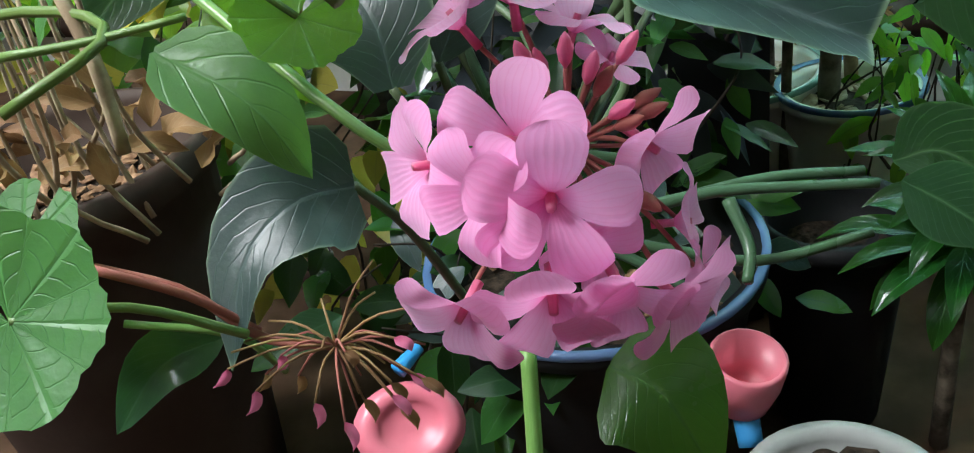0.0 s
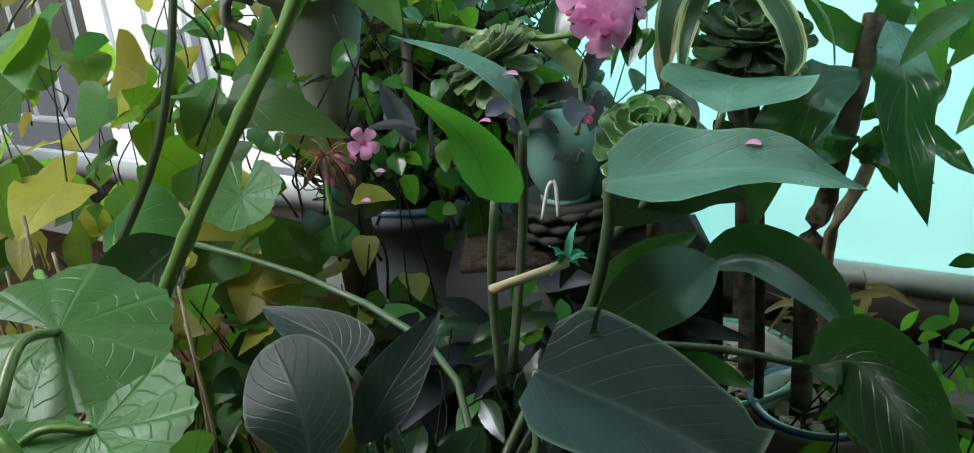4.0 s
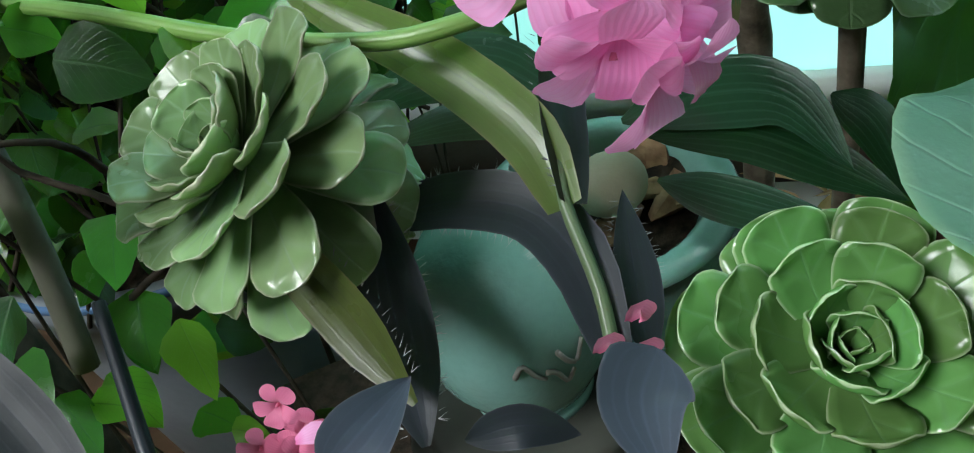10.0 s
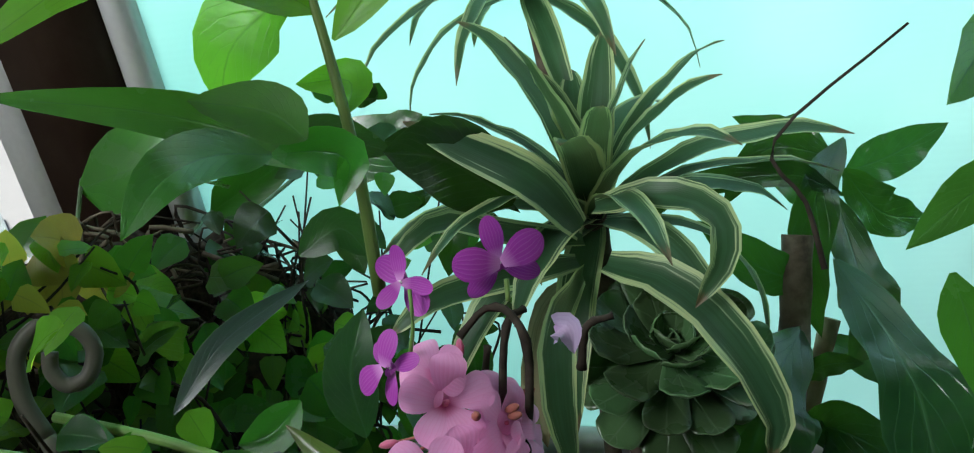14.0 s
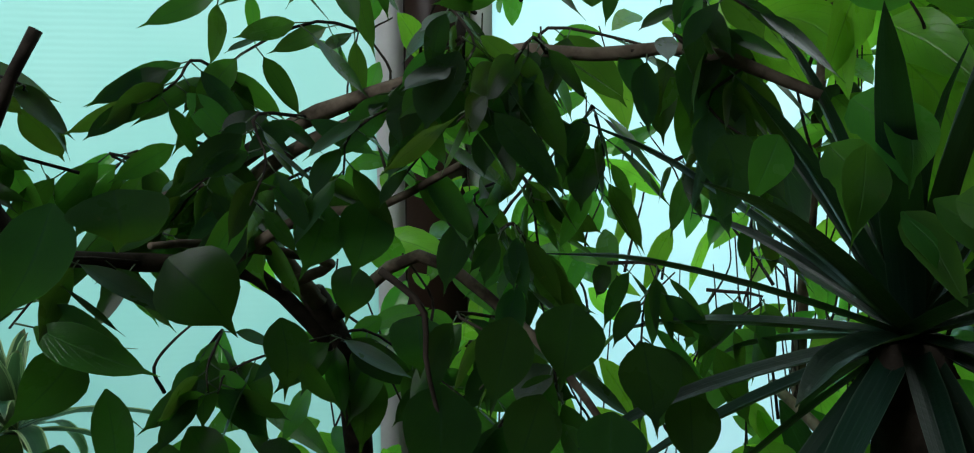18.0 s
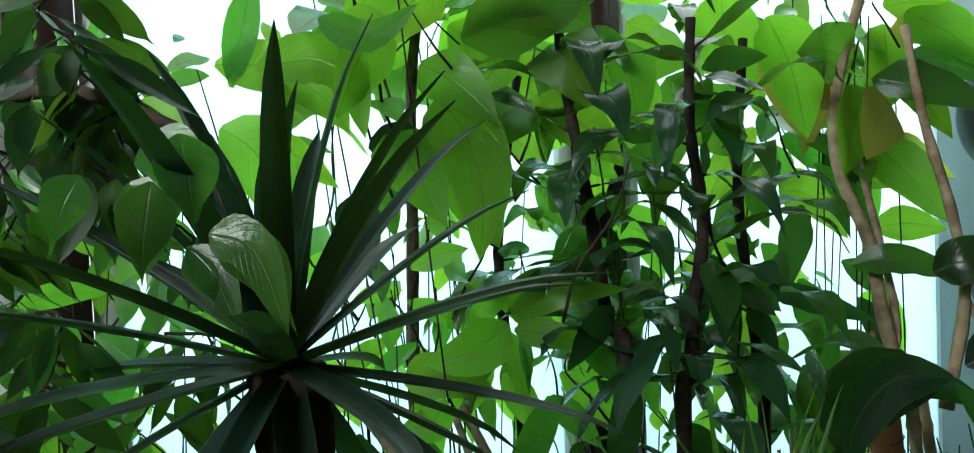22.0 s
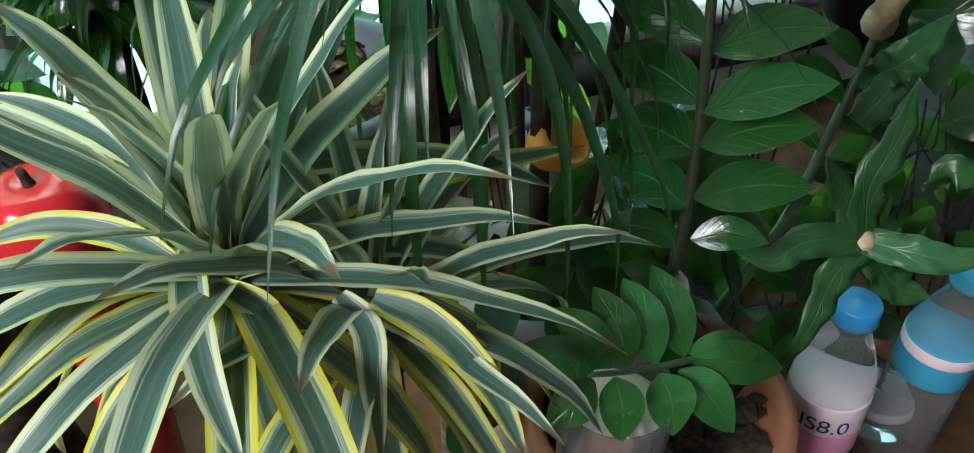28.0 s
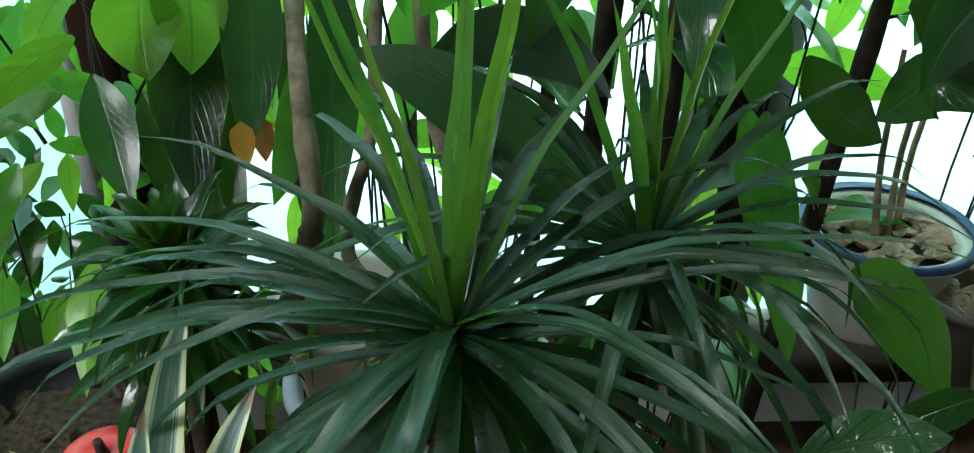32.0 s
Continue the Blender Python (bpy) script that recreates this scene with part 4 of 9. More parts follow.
part("pedicel", tube([hub, Vector(hub).lerp(Vector((0.019, 0.316, 0.498)), 0.5) + Vector((0, 0, 0.004)), (0.019, 0.316, 0.498)], 0.0011, 0.0009, 5, 6), M_BUD, ger)
floret(ger, (-0.000, 0.255, 0.463), (0.2, -0.9, 0.2), 0.03, M_PETAL, 315)
part("pedicel", tube([hub, Vector(hub).lerp(Vector((-0.001, 0.262, 0.458)), 0.5) + Vector((0, 0, 0.004)), (-0.001, 0.262, 0.458)], 0.0011, 0.0009, 5, 6), M_BUD, ger)
for k in range(16):
    g = random.Random(k)
    d = Vector((g.uniform(-0.3, 1.0), g.uniform(-0.9, 0.2), g.uniform(-0.3, 1.0))).normalized()
    at = Vector(hub) + d * g.uniform(0.020, 0.034)
    part("bud", lathe(at, [(0.0005, 0), (0.0022, 0.003), (0.0028, 0.007), (0.0016, 0.011), (0.0003, 0.013)], 8, d), M_PETAL_D if k % 3 else M_BUD, ger)
    part("pedicel", tube([hub, at], 0.0009, 0.0008, 2, 5), M_BUD, ger)
part("peduncle", tube([(-0.000, 0.295, 0.477), (-0.028, 0.301, 0.463), (-0.072, 0.327, 0.482), (-0.140, 0.406, 0.523), (-0.223, 0.503, 0.575)], 0.0022, 0.003, 14, 8), M_STEM, ger)
round_leaf(ger, (-0.199, 0.278, 0.455), (-0.1, -0.75, 0.6), 0.040, M_GERAN, 4, (-0.138, 0.320, 0.405), turn=2.0)
round_leaf(ger, (-0.225, 0.344, 0.450), (-0.1, -0.5, 0.8), 0.030, M_GERAN, 5, (-0.274, 0.378, 0.432), turn=1.0)
leaf(ger, [(-0.157, 0.381, 0.510), (-0.119, 0.358, 0.489), (-0.101, 0.351, 0.455)], 0.040, M_GERAN, "ovate", (0, -0.6, 0.8), fold=0.4)
leaf(ger, [(-0.144, 0.431, 0.516), (-0.120, 0.410, 0.498), (-0.102, 0.404, 0.467)], 0.040, M_LIME, "ovate", (-0.6, -0.6, 0.4), fold=0.3)
part("stem", tube([(-0.246, 0.410, 0.485), (-0.201, 0.445, 0.504), (-0.246, 0.484, 0.513), (-0.364, 0.533, 0.505)], 0.003, 0.003, 10, 7), M_STEM, ger)
part("stem", tube([(-0.253, 0.443, 0.503), (-0.210, 0.444, 0.503), (-0.161, 0.447, 0.506)], 0.0025, 0.002, 8, 7), M_STEM, ger)
part("stem", tube([(-0.218, 0.454, 0.440), (-0.217, 0.459, 0.489), (-0.230, 0.479, 0.524)], 0.004, 0.004, 8, 7), M_BARKPALE, ger)
part("stem", tube([(-0.187, 0.320, 0.447), (-0.160, 0.330, 0.422), (-0.139, 0.337, 0.394)], 0.002, 0.002, 8, 7), M_BUD, ger)
part("stem", tube([(-0.192, 0.334, 0.411), (-0.150, 0.337, 0.394), (-0.142, 0.360, 0.353)], 0.0018, 0.0018, 8, 7), M_STEM, ger)
round_leaf(ger, (-0.111, 0.340, 0.566), (0.05, -0.42, 0.9), 0.044, M_GERAN, 9, (-0.152, 0.330, 0.555), turn=2.4)
round_leaf(ger, (-0.091, 0.305, 0.629), (0.1, -0.3, 0.95), 0.040, M_GERAN, 10, (-0.088, 0.259, 0.624), turn=3.0, cup=-0.2)
round_leaf(ger, (-0.092, 0.365, 0.518), (0.2, -0.6, 0.7), 0.026, M_LIME, 12, (-0.142, 0.370, 0.543), turn=1.0)
part("stem", tube([(-0.115, 0.290, 0.602), (-0.085, 0.271, 0.576), (-0.057, 0.252, 0.550)], 0.003, 0.003, 8, 8), M_STEM, ger)
part("stem", tube([(-0.034, 0.576, 0.769), (-0.061, 0.568, 0.709), (-0.101, 0.558, 0.649), (-0.151, 0.554, 0.573), (-0.199, 0.573, 0.504)], 0.0042, 0.0052, 20, 8, 0.25, 5), M_STEM, ger)
part("stem", tube([(-0.227, 0.813, 0.771), (-0.230, 0.801, 0.699), (-0.264, 0.785, 0.582), (-0.322, 0.773, 0.484)], 0.0035, 0.0045, 12, 8), M_STEMDARK, ger)
part("stem", tube([(-0.249, 0.645, 0.736), (-0.225, 0.653, 0.761), (-0.215, 0.659, 0.780)], 0.002, 0.002, 6, 6), M_STEM, ger)
part("stem", tube([(-0.034, 0.576, 0.769), (-0.096, 0.759, 0.761), (-0.075, 0.751, 0.776), (-0.059, 0.762, 0.826), (-0.048, 0.785, 0.891)], 0.0042, 0.0036, 16, 8, 0.2, 4), M_STEM, ger)
part("peduncle", tube([(0.021, 0.743, 0.748), (-0.004, 0.748, 0.765), (-0.036, 0.751, 0.776), (-0.067, 0.746, 0.767)], 0.0022, 0.003, 12, 8), M_STEM, ger)
hub = (0.146, 0.831, 0.661)
floret(ger, (0.120, 0.782, 0.679), (-0.35, -0.9, 0.2), 0.0348, M_PETAL, 400)
part("pedicel", tube([hub, Vector(hub).lerp(Vector((0.121, 0.789, 0.673)), 0.5) + Vector((0, 0, 0.003)), (0.121, 0.789, 0.673)], 0.0011, 0.0009, 5, 6), M_BUD, ger)
floret(ger, (0.134, 0.787, 0.673), (0.3, -0.9, 0.3), 0.0326, M_PETAL, 401)
part("pedicel", tube([hub, Vector(hub).lerp(Vector((0.135, 0.793, 0.668)), 0.5) + Vector((0, 0, 0.003)), (0.135, 0.793, 0.668)], 0.0011, 0.0009, 5, 6), M_BUD, ger)
floret(ger, (0.136, 0.811, 0.691), (0.1, -0.75, 0.6), 0.0359, M_PETAL, 402)
part("pedicel", tube([hub, Vector(hub).lerp(Vector((0.138, 0.817, 0.687)), 0.5) + Vector((0, 0, 0.003)), (0.138, 0.817, 0.687)], 0.0011, 0.0009, 5, 6), M_BUD, ger)
floret(ger, (0.135, 0.823, 0.699), (-0.2, -0.6, 0.75), 0.0261, M_PETAL, 403)
part("pedicel", tube([hub, Vector(hub).lerp(Vector((0.136, 0.831, 0.695)), 0.5) + Vector((0, 0, 0.003)), (0.136, 0.831, 0.695)], 0.0011, 0.0009, 5, 6), M_BUD, ger)
floret(ger, (0.132, 0.766, 0.664), (-0.1, -0.95, -0.1), 0.0326, M_PETAL, 404)
part("pedicel", tube([hub, Vector(hub).lerp(Vector((0.134, 0.772, 0.659)), 0.5) + Vector((0, 0, 0.003)), (0.134, 0.772, 0.659)], 0.0011, 0.0009, 5, 6), M_BUD, ger)
floret(ger, (0.146, 0.768, 0.656), (0.6, -0.8, 0), 0.0294, M_PETAL, 405)
part("pedicel", tube([hub, Vector(hub).lerp(Vector((0.147, 0.774, 0.650)), 0.5) + Vector((0, 0, 0.003)), (0.147, 0.774, 0.650)], 0.0011, 0.0009, 5, 6), M_BUD, ger)
floret(ger, (0.159, 0.808, 0.673), (0.6, -0.7, 0.3), 0.0305, M_PETAL, 406)
part("pedicel", tube([hub, Vector(hub).lerp(Vector((0.161, 0.813, 0.668)), 0.5) + Vector((0, 0, 0.003)), (0.161, 0.813, 0.668)], 0.0011, 0.0009, 5, 6), M_BUD, ger)
floret(ger, (0.158, 0.821, 0.676), (0.3, -0.6, 0.7), 0.0261, M_PETAL, 407)
part("pedicel", tube([hub, Vector(hub).lerp(Vector((0.159, 0.827, 0.672)), 0.5) + Vector((0, 0, 0.003)), (0.159, 0.827, 0.672)], 0.0011, 0.0009, 5, 6), M_BUD, ger)
floret(ger, (0.169, 0.812, 0.663), (0.8, -0.5, 0.3), 0.0261, M_PETAL, 408)
part("pedicel", tube([hub, Vector(hub).lerp(Vector((0.172, 0.819, 0.659)), 0.5) + Vector((0, 0, 0.003)), (0.172, 0.819, 0.659)], 0.0011, 0.0009, 5, 6), M_BUD, ger)
floret(ger, (0.155, 0.796, 0.660), (0.7, -0.6, -0.2), 0.0239, M_PETAL, 409)
part("pedicel", tube([hub, Vector(hub).lerp(Vector((0.157, 0.802, 0.654)), 0.5) + Vector((0, 0, 0.003)), (0.157, 0.802, 0.654)], 0.0011, 0.0009, 5, 6), M_BUD, ger)
floret(ger, (0.127, 0.767, 0.657), (-0.2, -0.85, -0.5), 0.0305, M_PETAL, 410)
part("pedicel", tube([hub, Vector(hub).lerp(Vector((0.128, 0.774, 0.650)), 0.5) + Vector((0, 0, 0.003)), (0.128, 0.774, 0.650)], 0.0011, 0.0009, 5, 6), M_BUD, ger)
floret(ger, (0.138, 0.766, 0.645), (0.3, -0.8, -0.5), 0.0326, M_PETAL, 411)
part("pedicel", tube([hub, Vector(hub).lerp(Vector((0.139, 0.771, 0.638)), 0.5) + Vector((0, 0, 0.003)), (0.139, 0.771, 0.638)], 0.0011, 0.0009, 5, 6), M_BUD, ger)
floret(ger, (0.146, 0.806, 0.668), (0.1, -0.9, 0.2), 0.0283, M_PETAL, 412)
part("pedicel", tube([hub, Vector(hub).lerp(Vector((0.147, 0.813, 0.663)), 0.5) + Vector((0, 0, 0.003)), (0.147, 0.813, 0.663)], 0.0011, 0.0009, 5, 6), M_BUD, ger)
floret(ger, (0.153, 0.785, 0.656), (0.8, -0.55, -0.2), 0.0261, M_PETAL, 413)
part("pedicel", tube([hub, Vector(hub).lerp(Vector((0.154, 0.791, 0.650)), 0.5) + Vector((0, 0, 0.003)), (0.154, 0.791, 0.650)], 0.0011, 0.0009, 5, 6), M_BUD, ger)
for k in range(12):
    g = random.Random(k + 50)
    d = Vector((g.uniform(-1.0, 0.7), g.uniform(-0.9, 0.2), g.uniform(-0.2, 1.0))).normalized()
    at = Vector(hub) + d * g.uniform(0.019, 0.038)
    part("bud", lathe(at, [(0.0005, 0), (0.0018, 0.003), (0.0022, 0.006), (0.0013, 0.009), (0.0003, 0.010)], 8, d), M_PETAL_D if k % 2 else M_BUD, ger)
    part("pedicel", tube([hub, at], 0.0008, 0.0007, 2, 5), M_BUD, ger)
part("peduncle", tube([hub, (0.132, 0.831, 0.642), (0.104, 0.834, 0.639), (0.082, 0.846, 0.637), (0.045, 0.879, 0.637), (-0.005, 0.926, 0.644), (-0.065, 0.974, 0.650)], 0.0027, 0.0032, 20, 8), M_STEM, ger)
leaf(ger, [(-0.123, 0.826, 0.706), (-0.075, 0.819, 0.709), (-0.049, 0.810, 0.686), (-0.033, 0.798, 0.657)], 0.052, M_GERAN, "heart", (-0.3, -0.75, 0.6), fold=0.25, wave=0.08)
leaf(ger, [(-0.222, 0.862, 0.601), (-0.171, 0.849, 0.590), (-0.104, 0.849, 0.557)], 0.062, M_GERAN, "heart", (0, -0.7, 0.7), fold=0.2, wave=0.08)
round_leaf(ger, (-0.195, 0.777, 0.530), (0, -0.6, 0.8), 0.040, M_GERAN, 14, turn=1.5)
leaf(ger, [(-0.269, 0.873, 0.507), (-0.243, 0.886, 0.534), (-0.214, 0.894, 0.550)], 0.05, M_GERAN, "ovate", (0, -0.6, 0.8), fold=0.2)

# ---- glossy dark-leaved plant ----
phil = thing("philodendron", (0.0, 0.56, 0.24), "dark glossy plant with long stalks and broad paddle leaves", "houseplant")
leaf(phil, [(0.067, 0.532, 0.473), (0.101, 0.521, 0.459), (0.137, 0.510, 0.445), (0.169, 0.500, 0.429), (0.195, 0.492, 0.415)], 0.095, M_SLATE, "torn", (-0.05, -0.55, 0.83), stalk=[(0.06, 0.517, 0.408), (0.028, 0.512, 0.365), (-0.001, 0.488, 0.331)], sr=0.0035, fold=0.62, arch=0.12, segs=22, cols=8, label="big folded leaf with a torn brown-edged tip")
leaf(phil, [(-0.076, 0.488, 0.437), (-0.08, 0.501, 0.472), (-0.101, 0.533, 0.504)], 0.0733, M_SLATE, "round", (-0.1, -0.85, 0.5), stalk=[(-0.06, 0.495, 0.403), (-0.033, 0.492, 0.368), (-0.001, 0.488, 0.331)], sr=0.0035, fold=0.08, segs=14)
leaf(phil, [(-0.057, 0.546, 0.474), (-0.074, 0.563, 0.488), (-0.125, 0.587, 0.505)], 0.0498, M_SLATE, "ovate", (0.1, -0.5, 0.85), stalk=[(-0.039, 0.542, 0.44), (-0.019, 0.517, 0.39), (-0.001, 0.488, 0.331)], sr=0.0035, fold=0.12, segs=14)
leaf(phil, [(-0.049, 0.506, 0.441), (-0.029, 0.535, 0.466), (0.004, 0.571, 0.501)], 0.0376, M_SLATE, "elliptic", (0.25, -0.75, 0.55), stalk=[(-0.04, 0.506, 0.396), (-0.018, 0.498, 0.364), (-0.001, 0.488, 0.331)], sr=0.0035, fold=0.2, segs=14)
leaf(phil, [(0.272, 0.64, 0.4), (0.305, 0.627, 0.408), (0.326, 0.58, 0.38), (0.339, 0.534, 0.334)], 0.075, M_DARK, "elliptic", (-0.5, -0.6, 0.6), stalk=[(0.203, 0.64, 0.421), (0.124, 0.614, 0.438), (0.054, 0.568, 0.417), (-0.001, 0.488, 0.331)], sr=0.0035, fold=0.4, segs=14)
leaf(phil, [(0.209, 0.764, 0.435), (0.262, 0.776, 0.44), (0.305, 0.737, 0.42), (0.328, 0.701, 0.389)], 0.0564, M_DARK, "elliptic", (0.0, -0.6, 0.78), stalk=[(0.124, 0.671, 0.417), (0.06, 0.574, 0.385), (-0.001, 0.488, 0.331)], sr=0.0035, fold=0.3, segs=14)
leaf(phil, [(0.104, 0.644, 0.457), (0.152, 0.684, 0.475), (0.202, 0.712, 0.489)], 0.0355, M_MID, "elliptic", (-0.2, -0.5, 0.8), stalk=[(0.081, 0.601, 0.428), (0.041, 0.546, 0.382), (-0.001, 0.488, 0.331)], sr=0.0035, fold=0.35, segs=14)
leaf(phil, [(0.13, 0.727, 0.432), (0.17, 0.735, 0.435), (0.208, 0.747, 0.446)], 0.0598, M_SLATE, "elliptic", (0, -0.8, 0.5), fold=0.2, segs=14)
leaf(phil, [(-0.237, 0.731, 0.507), (-0.27, 0.702, 0.485), (-0.31, 0.653, 0.449)], 0.0682, M_DARK, "elliptic", (0.2, -0.8, 0.5), stalk=[(-0.131, 0.709, 0.476), (-0.02, 0.639, 0.443), (0.014, 0.575, 0.4), (-0.001, 0.488, 0.331)], sr=0.0035, fold=0.2, segs=14)
leaf(phil, [(0.025, 0.561, 0.414), (0.007, 0.548, 0.395), (-0.01, 0.524, 0.377)], 0.0309, M_DARK, "elliptic", (0, -0.7, 0.7), fold=0.2, segs=14)
leaf(phil, [(0.189, 0.445, 0.363), (0.217, 0.439, 0.365), (0.248, 0.405, 0.337)], 0.0535, M_DARK, "elliptic", (-0.2, -0.6, 0.75), fold=0.25, segs=14)
leaf(phil, [(0.183, 0.421, 0.364), (0.203, 0.406, 0.352), (0.223, 0.389, 0.336)], 0.0448, M_DARK, "elliptic", (-0.2, -0.6, 0.75), fold=0.2, segs=14)
for q in ([(-0.001, 0.488, 0.331), (0.045, 0.486, 0.335), (0.103, 0.486, 0.338), (0.159, 0.481, 0.334), (0.197, 0.475, 0.332)],
    [(-0.001, 0.488, 0.331), (0.069, 0.467, 0.314), (0.122, 0.458, 0.302), (0.188, 0.46, 0.308)],
    [(-0.001, 0.488, 0.331), (-0.017, 0.505, 0.388), (-0.033, 0.542, 0.438)],
    [(-0.001, 0.488, 0.331), (0.037, 0.474, 0.315), (0.076, 0.456, 0.292)],
    [(-0.035, 0.512, 0.384), (0.012, 0.512, 0.37), (0.08, 0.502, 0.353)],
    [(-0.001, 0.488, 0.331), (-0.025, 0.499, 0.378), (-0.049, 0.533, 0.427)],
    [(-0.001, 0.488, 0.331), (-0.037, 0.48, 0.348), (-0.075, 0.475, 0.371)],
    [(-0.001, 0.488, 0.331), (-0.002, 0.466, 0.311), (-0.002, 0.439, 0.284)],
    [(0.104, 0.466, 0.343), (0.109, 0.444, 0.323), (0.102, 0.425, 0.312)],
    [(0.006, 0.478, 0.331), (0.122, 0.49, 0.339), (0.193, 0.487, 0.335)]):
    part("stalk", tube(q, 0.0042, 0.0032, 14, 8), M_STEMLONG, phil)
leaf(phil, [(0.046, 0.599, 0.566), (0.035, 0.590, 0.606), (0.018, 0.586, 0.630), (-0.004, 0.573, 0.656)], 0.062, M_MID, "heart", (0.45, 0.55, 0.7), stalk=[(0.038, 0.609, 0.501), (0.037, 0.614, 0.416)], sr=0.004, fold=0.15)
leaf(phil, [(0.068, 0.623, 0.607), (0.058, 0.621, 0.636), (0.027, 0.628, 0.660), (-0.017, 0.632, 0.678)], 0.056, M_SLATE_LIT, "heart", (0.3, -0.05, 0.95), stalk=[(0.061, 0.648, 0.522), (0.045, 0.626, 0.419)], sr=0.004, fold=0.2)
leaf(phil, [(0.121, 0.565, 0.586), (0.177, 0.557, 0.591), (0.236, 0.557, 0.586), (0.279, 0.563, 0.567)], 0.085, M_SLATE_LIT, "heart", (0.05, -0.25, 0.95), stalk=[(0.120, 0.574, 0.550), (0.105, 0.595, 0.482), (0.068, 0.605, 0.418)], sr=0.005, fold=0.25, wave=0.1, waves=2, segs=12)
leaf(phil, [(0.196, 0.605, 0.507), (0.146, 0.562, 0.508), (0.102, 0.536, 0.494)], 0.050, M_DARK, "elliptic", (0.2, -0.8, 0.5), fold=0.2)
leaf(phil, [(0.212, 0.668, 0.598), (0.228, 0.705, 0.607), (0.243, 0.745, 0.606), (0.252, 0.780, 0.596)], 0.118, M_SLATE_LIT, "elliptic", (0.0, -0.25, 0.95), stalk=[(0.205, 0.672, 0.575), (0.168, 0.680, 0.541), (0.130, 0.686, 0.500)], sr=0.004, fold=0.12, wave=0.06, waves=2, segs=14)
leaf(phil, [(0.130, 0.670, 0.517), (0.169, 0.688, 0.533), (0.207, 0.700, 0.534), (0.239, 0.696, 0.520)], 0.045, M_DARK, "elliptic", (0, -0.9, 0.4), fold=0.1)
leaf(phil, [(-0.090, 0.379, 0.435), (-0.115, 0.367, 0.438), (-0.140, 0.350, 0.422), (-0.150, 0.322, 0.386)], 0.060, M_SLATE, "heart", (-0.4, -0.75, 0.5), fold=0.2, stalk=[(-0.073, 0.402, 0.394), (-0.051, 0.459, 0.292)])
leaf(phil, [(0.012, 0.352, 0.331), (0.034, 0.335, 0.321), (0.055, 0.321, 0.274)], 0.070, M_MID, "ovate", (0, -0.7, 0.7), fold=0.1)
leaf(phil, [(-0.161, 0.353, 0.383), (-0.188, 0.340, 0.382), (-0.212, 0.326, 0.359)], 0.03, M_DARK, "elliptic", (-0.3, -0.7, 0.6), fold=0.3)
part("stalk", tube([(-0.025, 0.311, 0.382), (-0.030, 0.285, 0.338)], 0.0035, 0.0035, 6, 8), M_STEM, phil)
tie = thing("bamboo_stick", (0.040, 0.579, 0.509), "cut bamboo stick tied to the plant with green ribbon", "plant stake")
part("stick", tube([(0.040, 0.570, 0.514), (0.092, 0.610, 0.513)], 0.0035, 0.0035, 4, 8), M_STICK, tie)
for k in range(9):
    g = random.Random(k)
    c = (0.092, 0.611, 0.516)
    d = Vector((g.uniform(-1, 1), g.uniform(-0.5, 0.5), g.uniform(-1, 1))).normalized() * g.uniform(0.012, 0.028)
    part("ribbon", blade([c, Vector(c) + d * 0.5 + Vector((0, -0.004, 0.004)), Vector(c) + d], 0.006, "strap", (0, -1, 0.2), fold=0.5, wave=0.3, twist=1.5), M_GREENTIE, tie)

# ---- pots near the floor ----
pot("plant_pot", (0.035, 0.60, 0.02), 0.125, 0.22, M_BLACKPOT, "black plastic pot with a blue rim", band=M_BLUE, stones=60)
c = (0.374, 0.923, 0.190)
pot("plant_pot", (c[0], c[1], 0.0), 0.072, max(0.1, c[2]), M_WHITEPOT, "cream glazed pot with a blue rim line", band=M_BLUE, fill=0.9, stones=40, stone_mat=M_CHIPPALE)
c = (0.272, 1.032, 0.208)
pot("plant_pot", (c[0], c[1], 0.0), 0.105, max(0.08, c[2] - 0.02), M_WHITEPOT, "wide pale pot full of bark chips", band=M_TURQ, stones=160, stone_mat=M_CHIPPALE)
c = (0.242, 0.638, 0.213)
pot("plant_pot", (c[0], c[1], 0.0), 0.06, max(0.08, c[2]), M_BLACKPOT, "dull dark plastic pot in the shade", fill=0.8)
c = (0.141, 0.369, 0.193)
pot("plant_pot", (c[0], c[1], 0.0), 0.055, max(0.08, c[2]), M_PALEPOT, "pale rimmed pot with dark soil", fill=0.93, stones=14, stone_mat=M_SOIL)
c = (-0.347, 0.606, 0.391)
pot("planter", (c[0] - 0.03, c[1] + 0.05, 0.0), 0.13, max(0.1, c[2] - 0.02), M_DARKPLANTER, "dark brown planter heaped with bark and dry stalks", stones=150)
tray = thing("pink_clip_tray", (-0.106, 0.447, 0.242), "small pink plastic tray with a blue clip", "plastic tray")
part("tray", lathe((-0.109, 0.449, 0.225), [(0.034, 0), (0.036, 0.006), (0.030, 0.010), (0.022, 0.011), (0.020, 0.007), (0.004, 0.007)], 24, (0.1, -0.7, 0.7), 0.8), M_PINK, tray)
part("clip", tube([(-0.111, 0.467, 0.257), (-0.096, 0.482, 0.262)], 0.006, 0.004, 4, 8), M_BLUECLIP, tray)
tray = thing("pink_scoop", (0.110, 0.471, 0.212), "small pink plastic scoop with a blue handle", "plastic scoop")
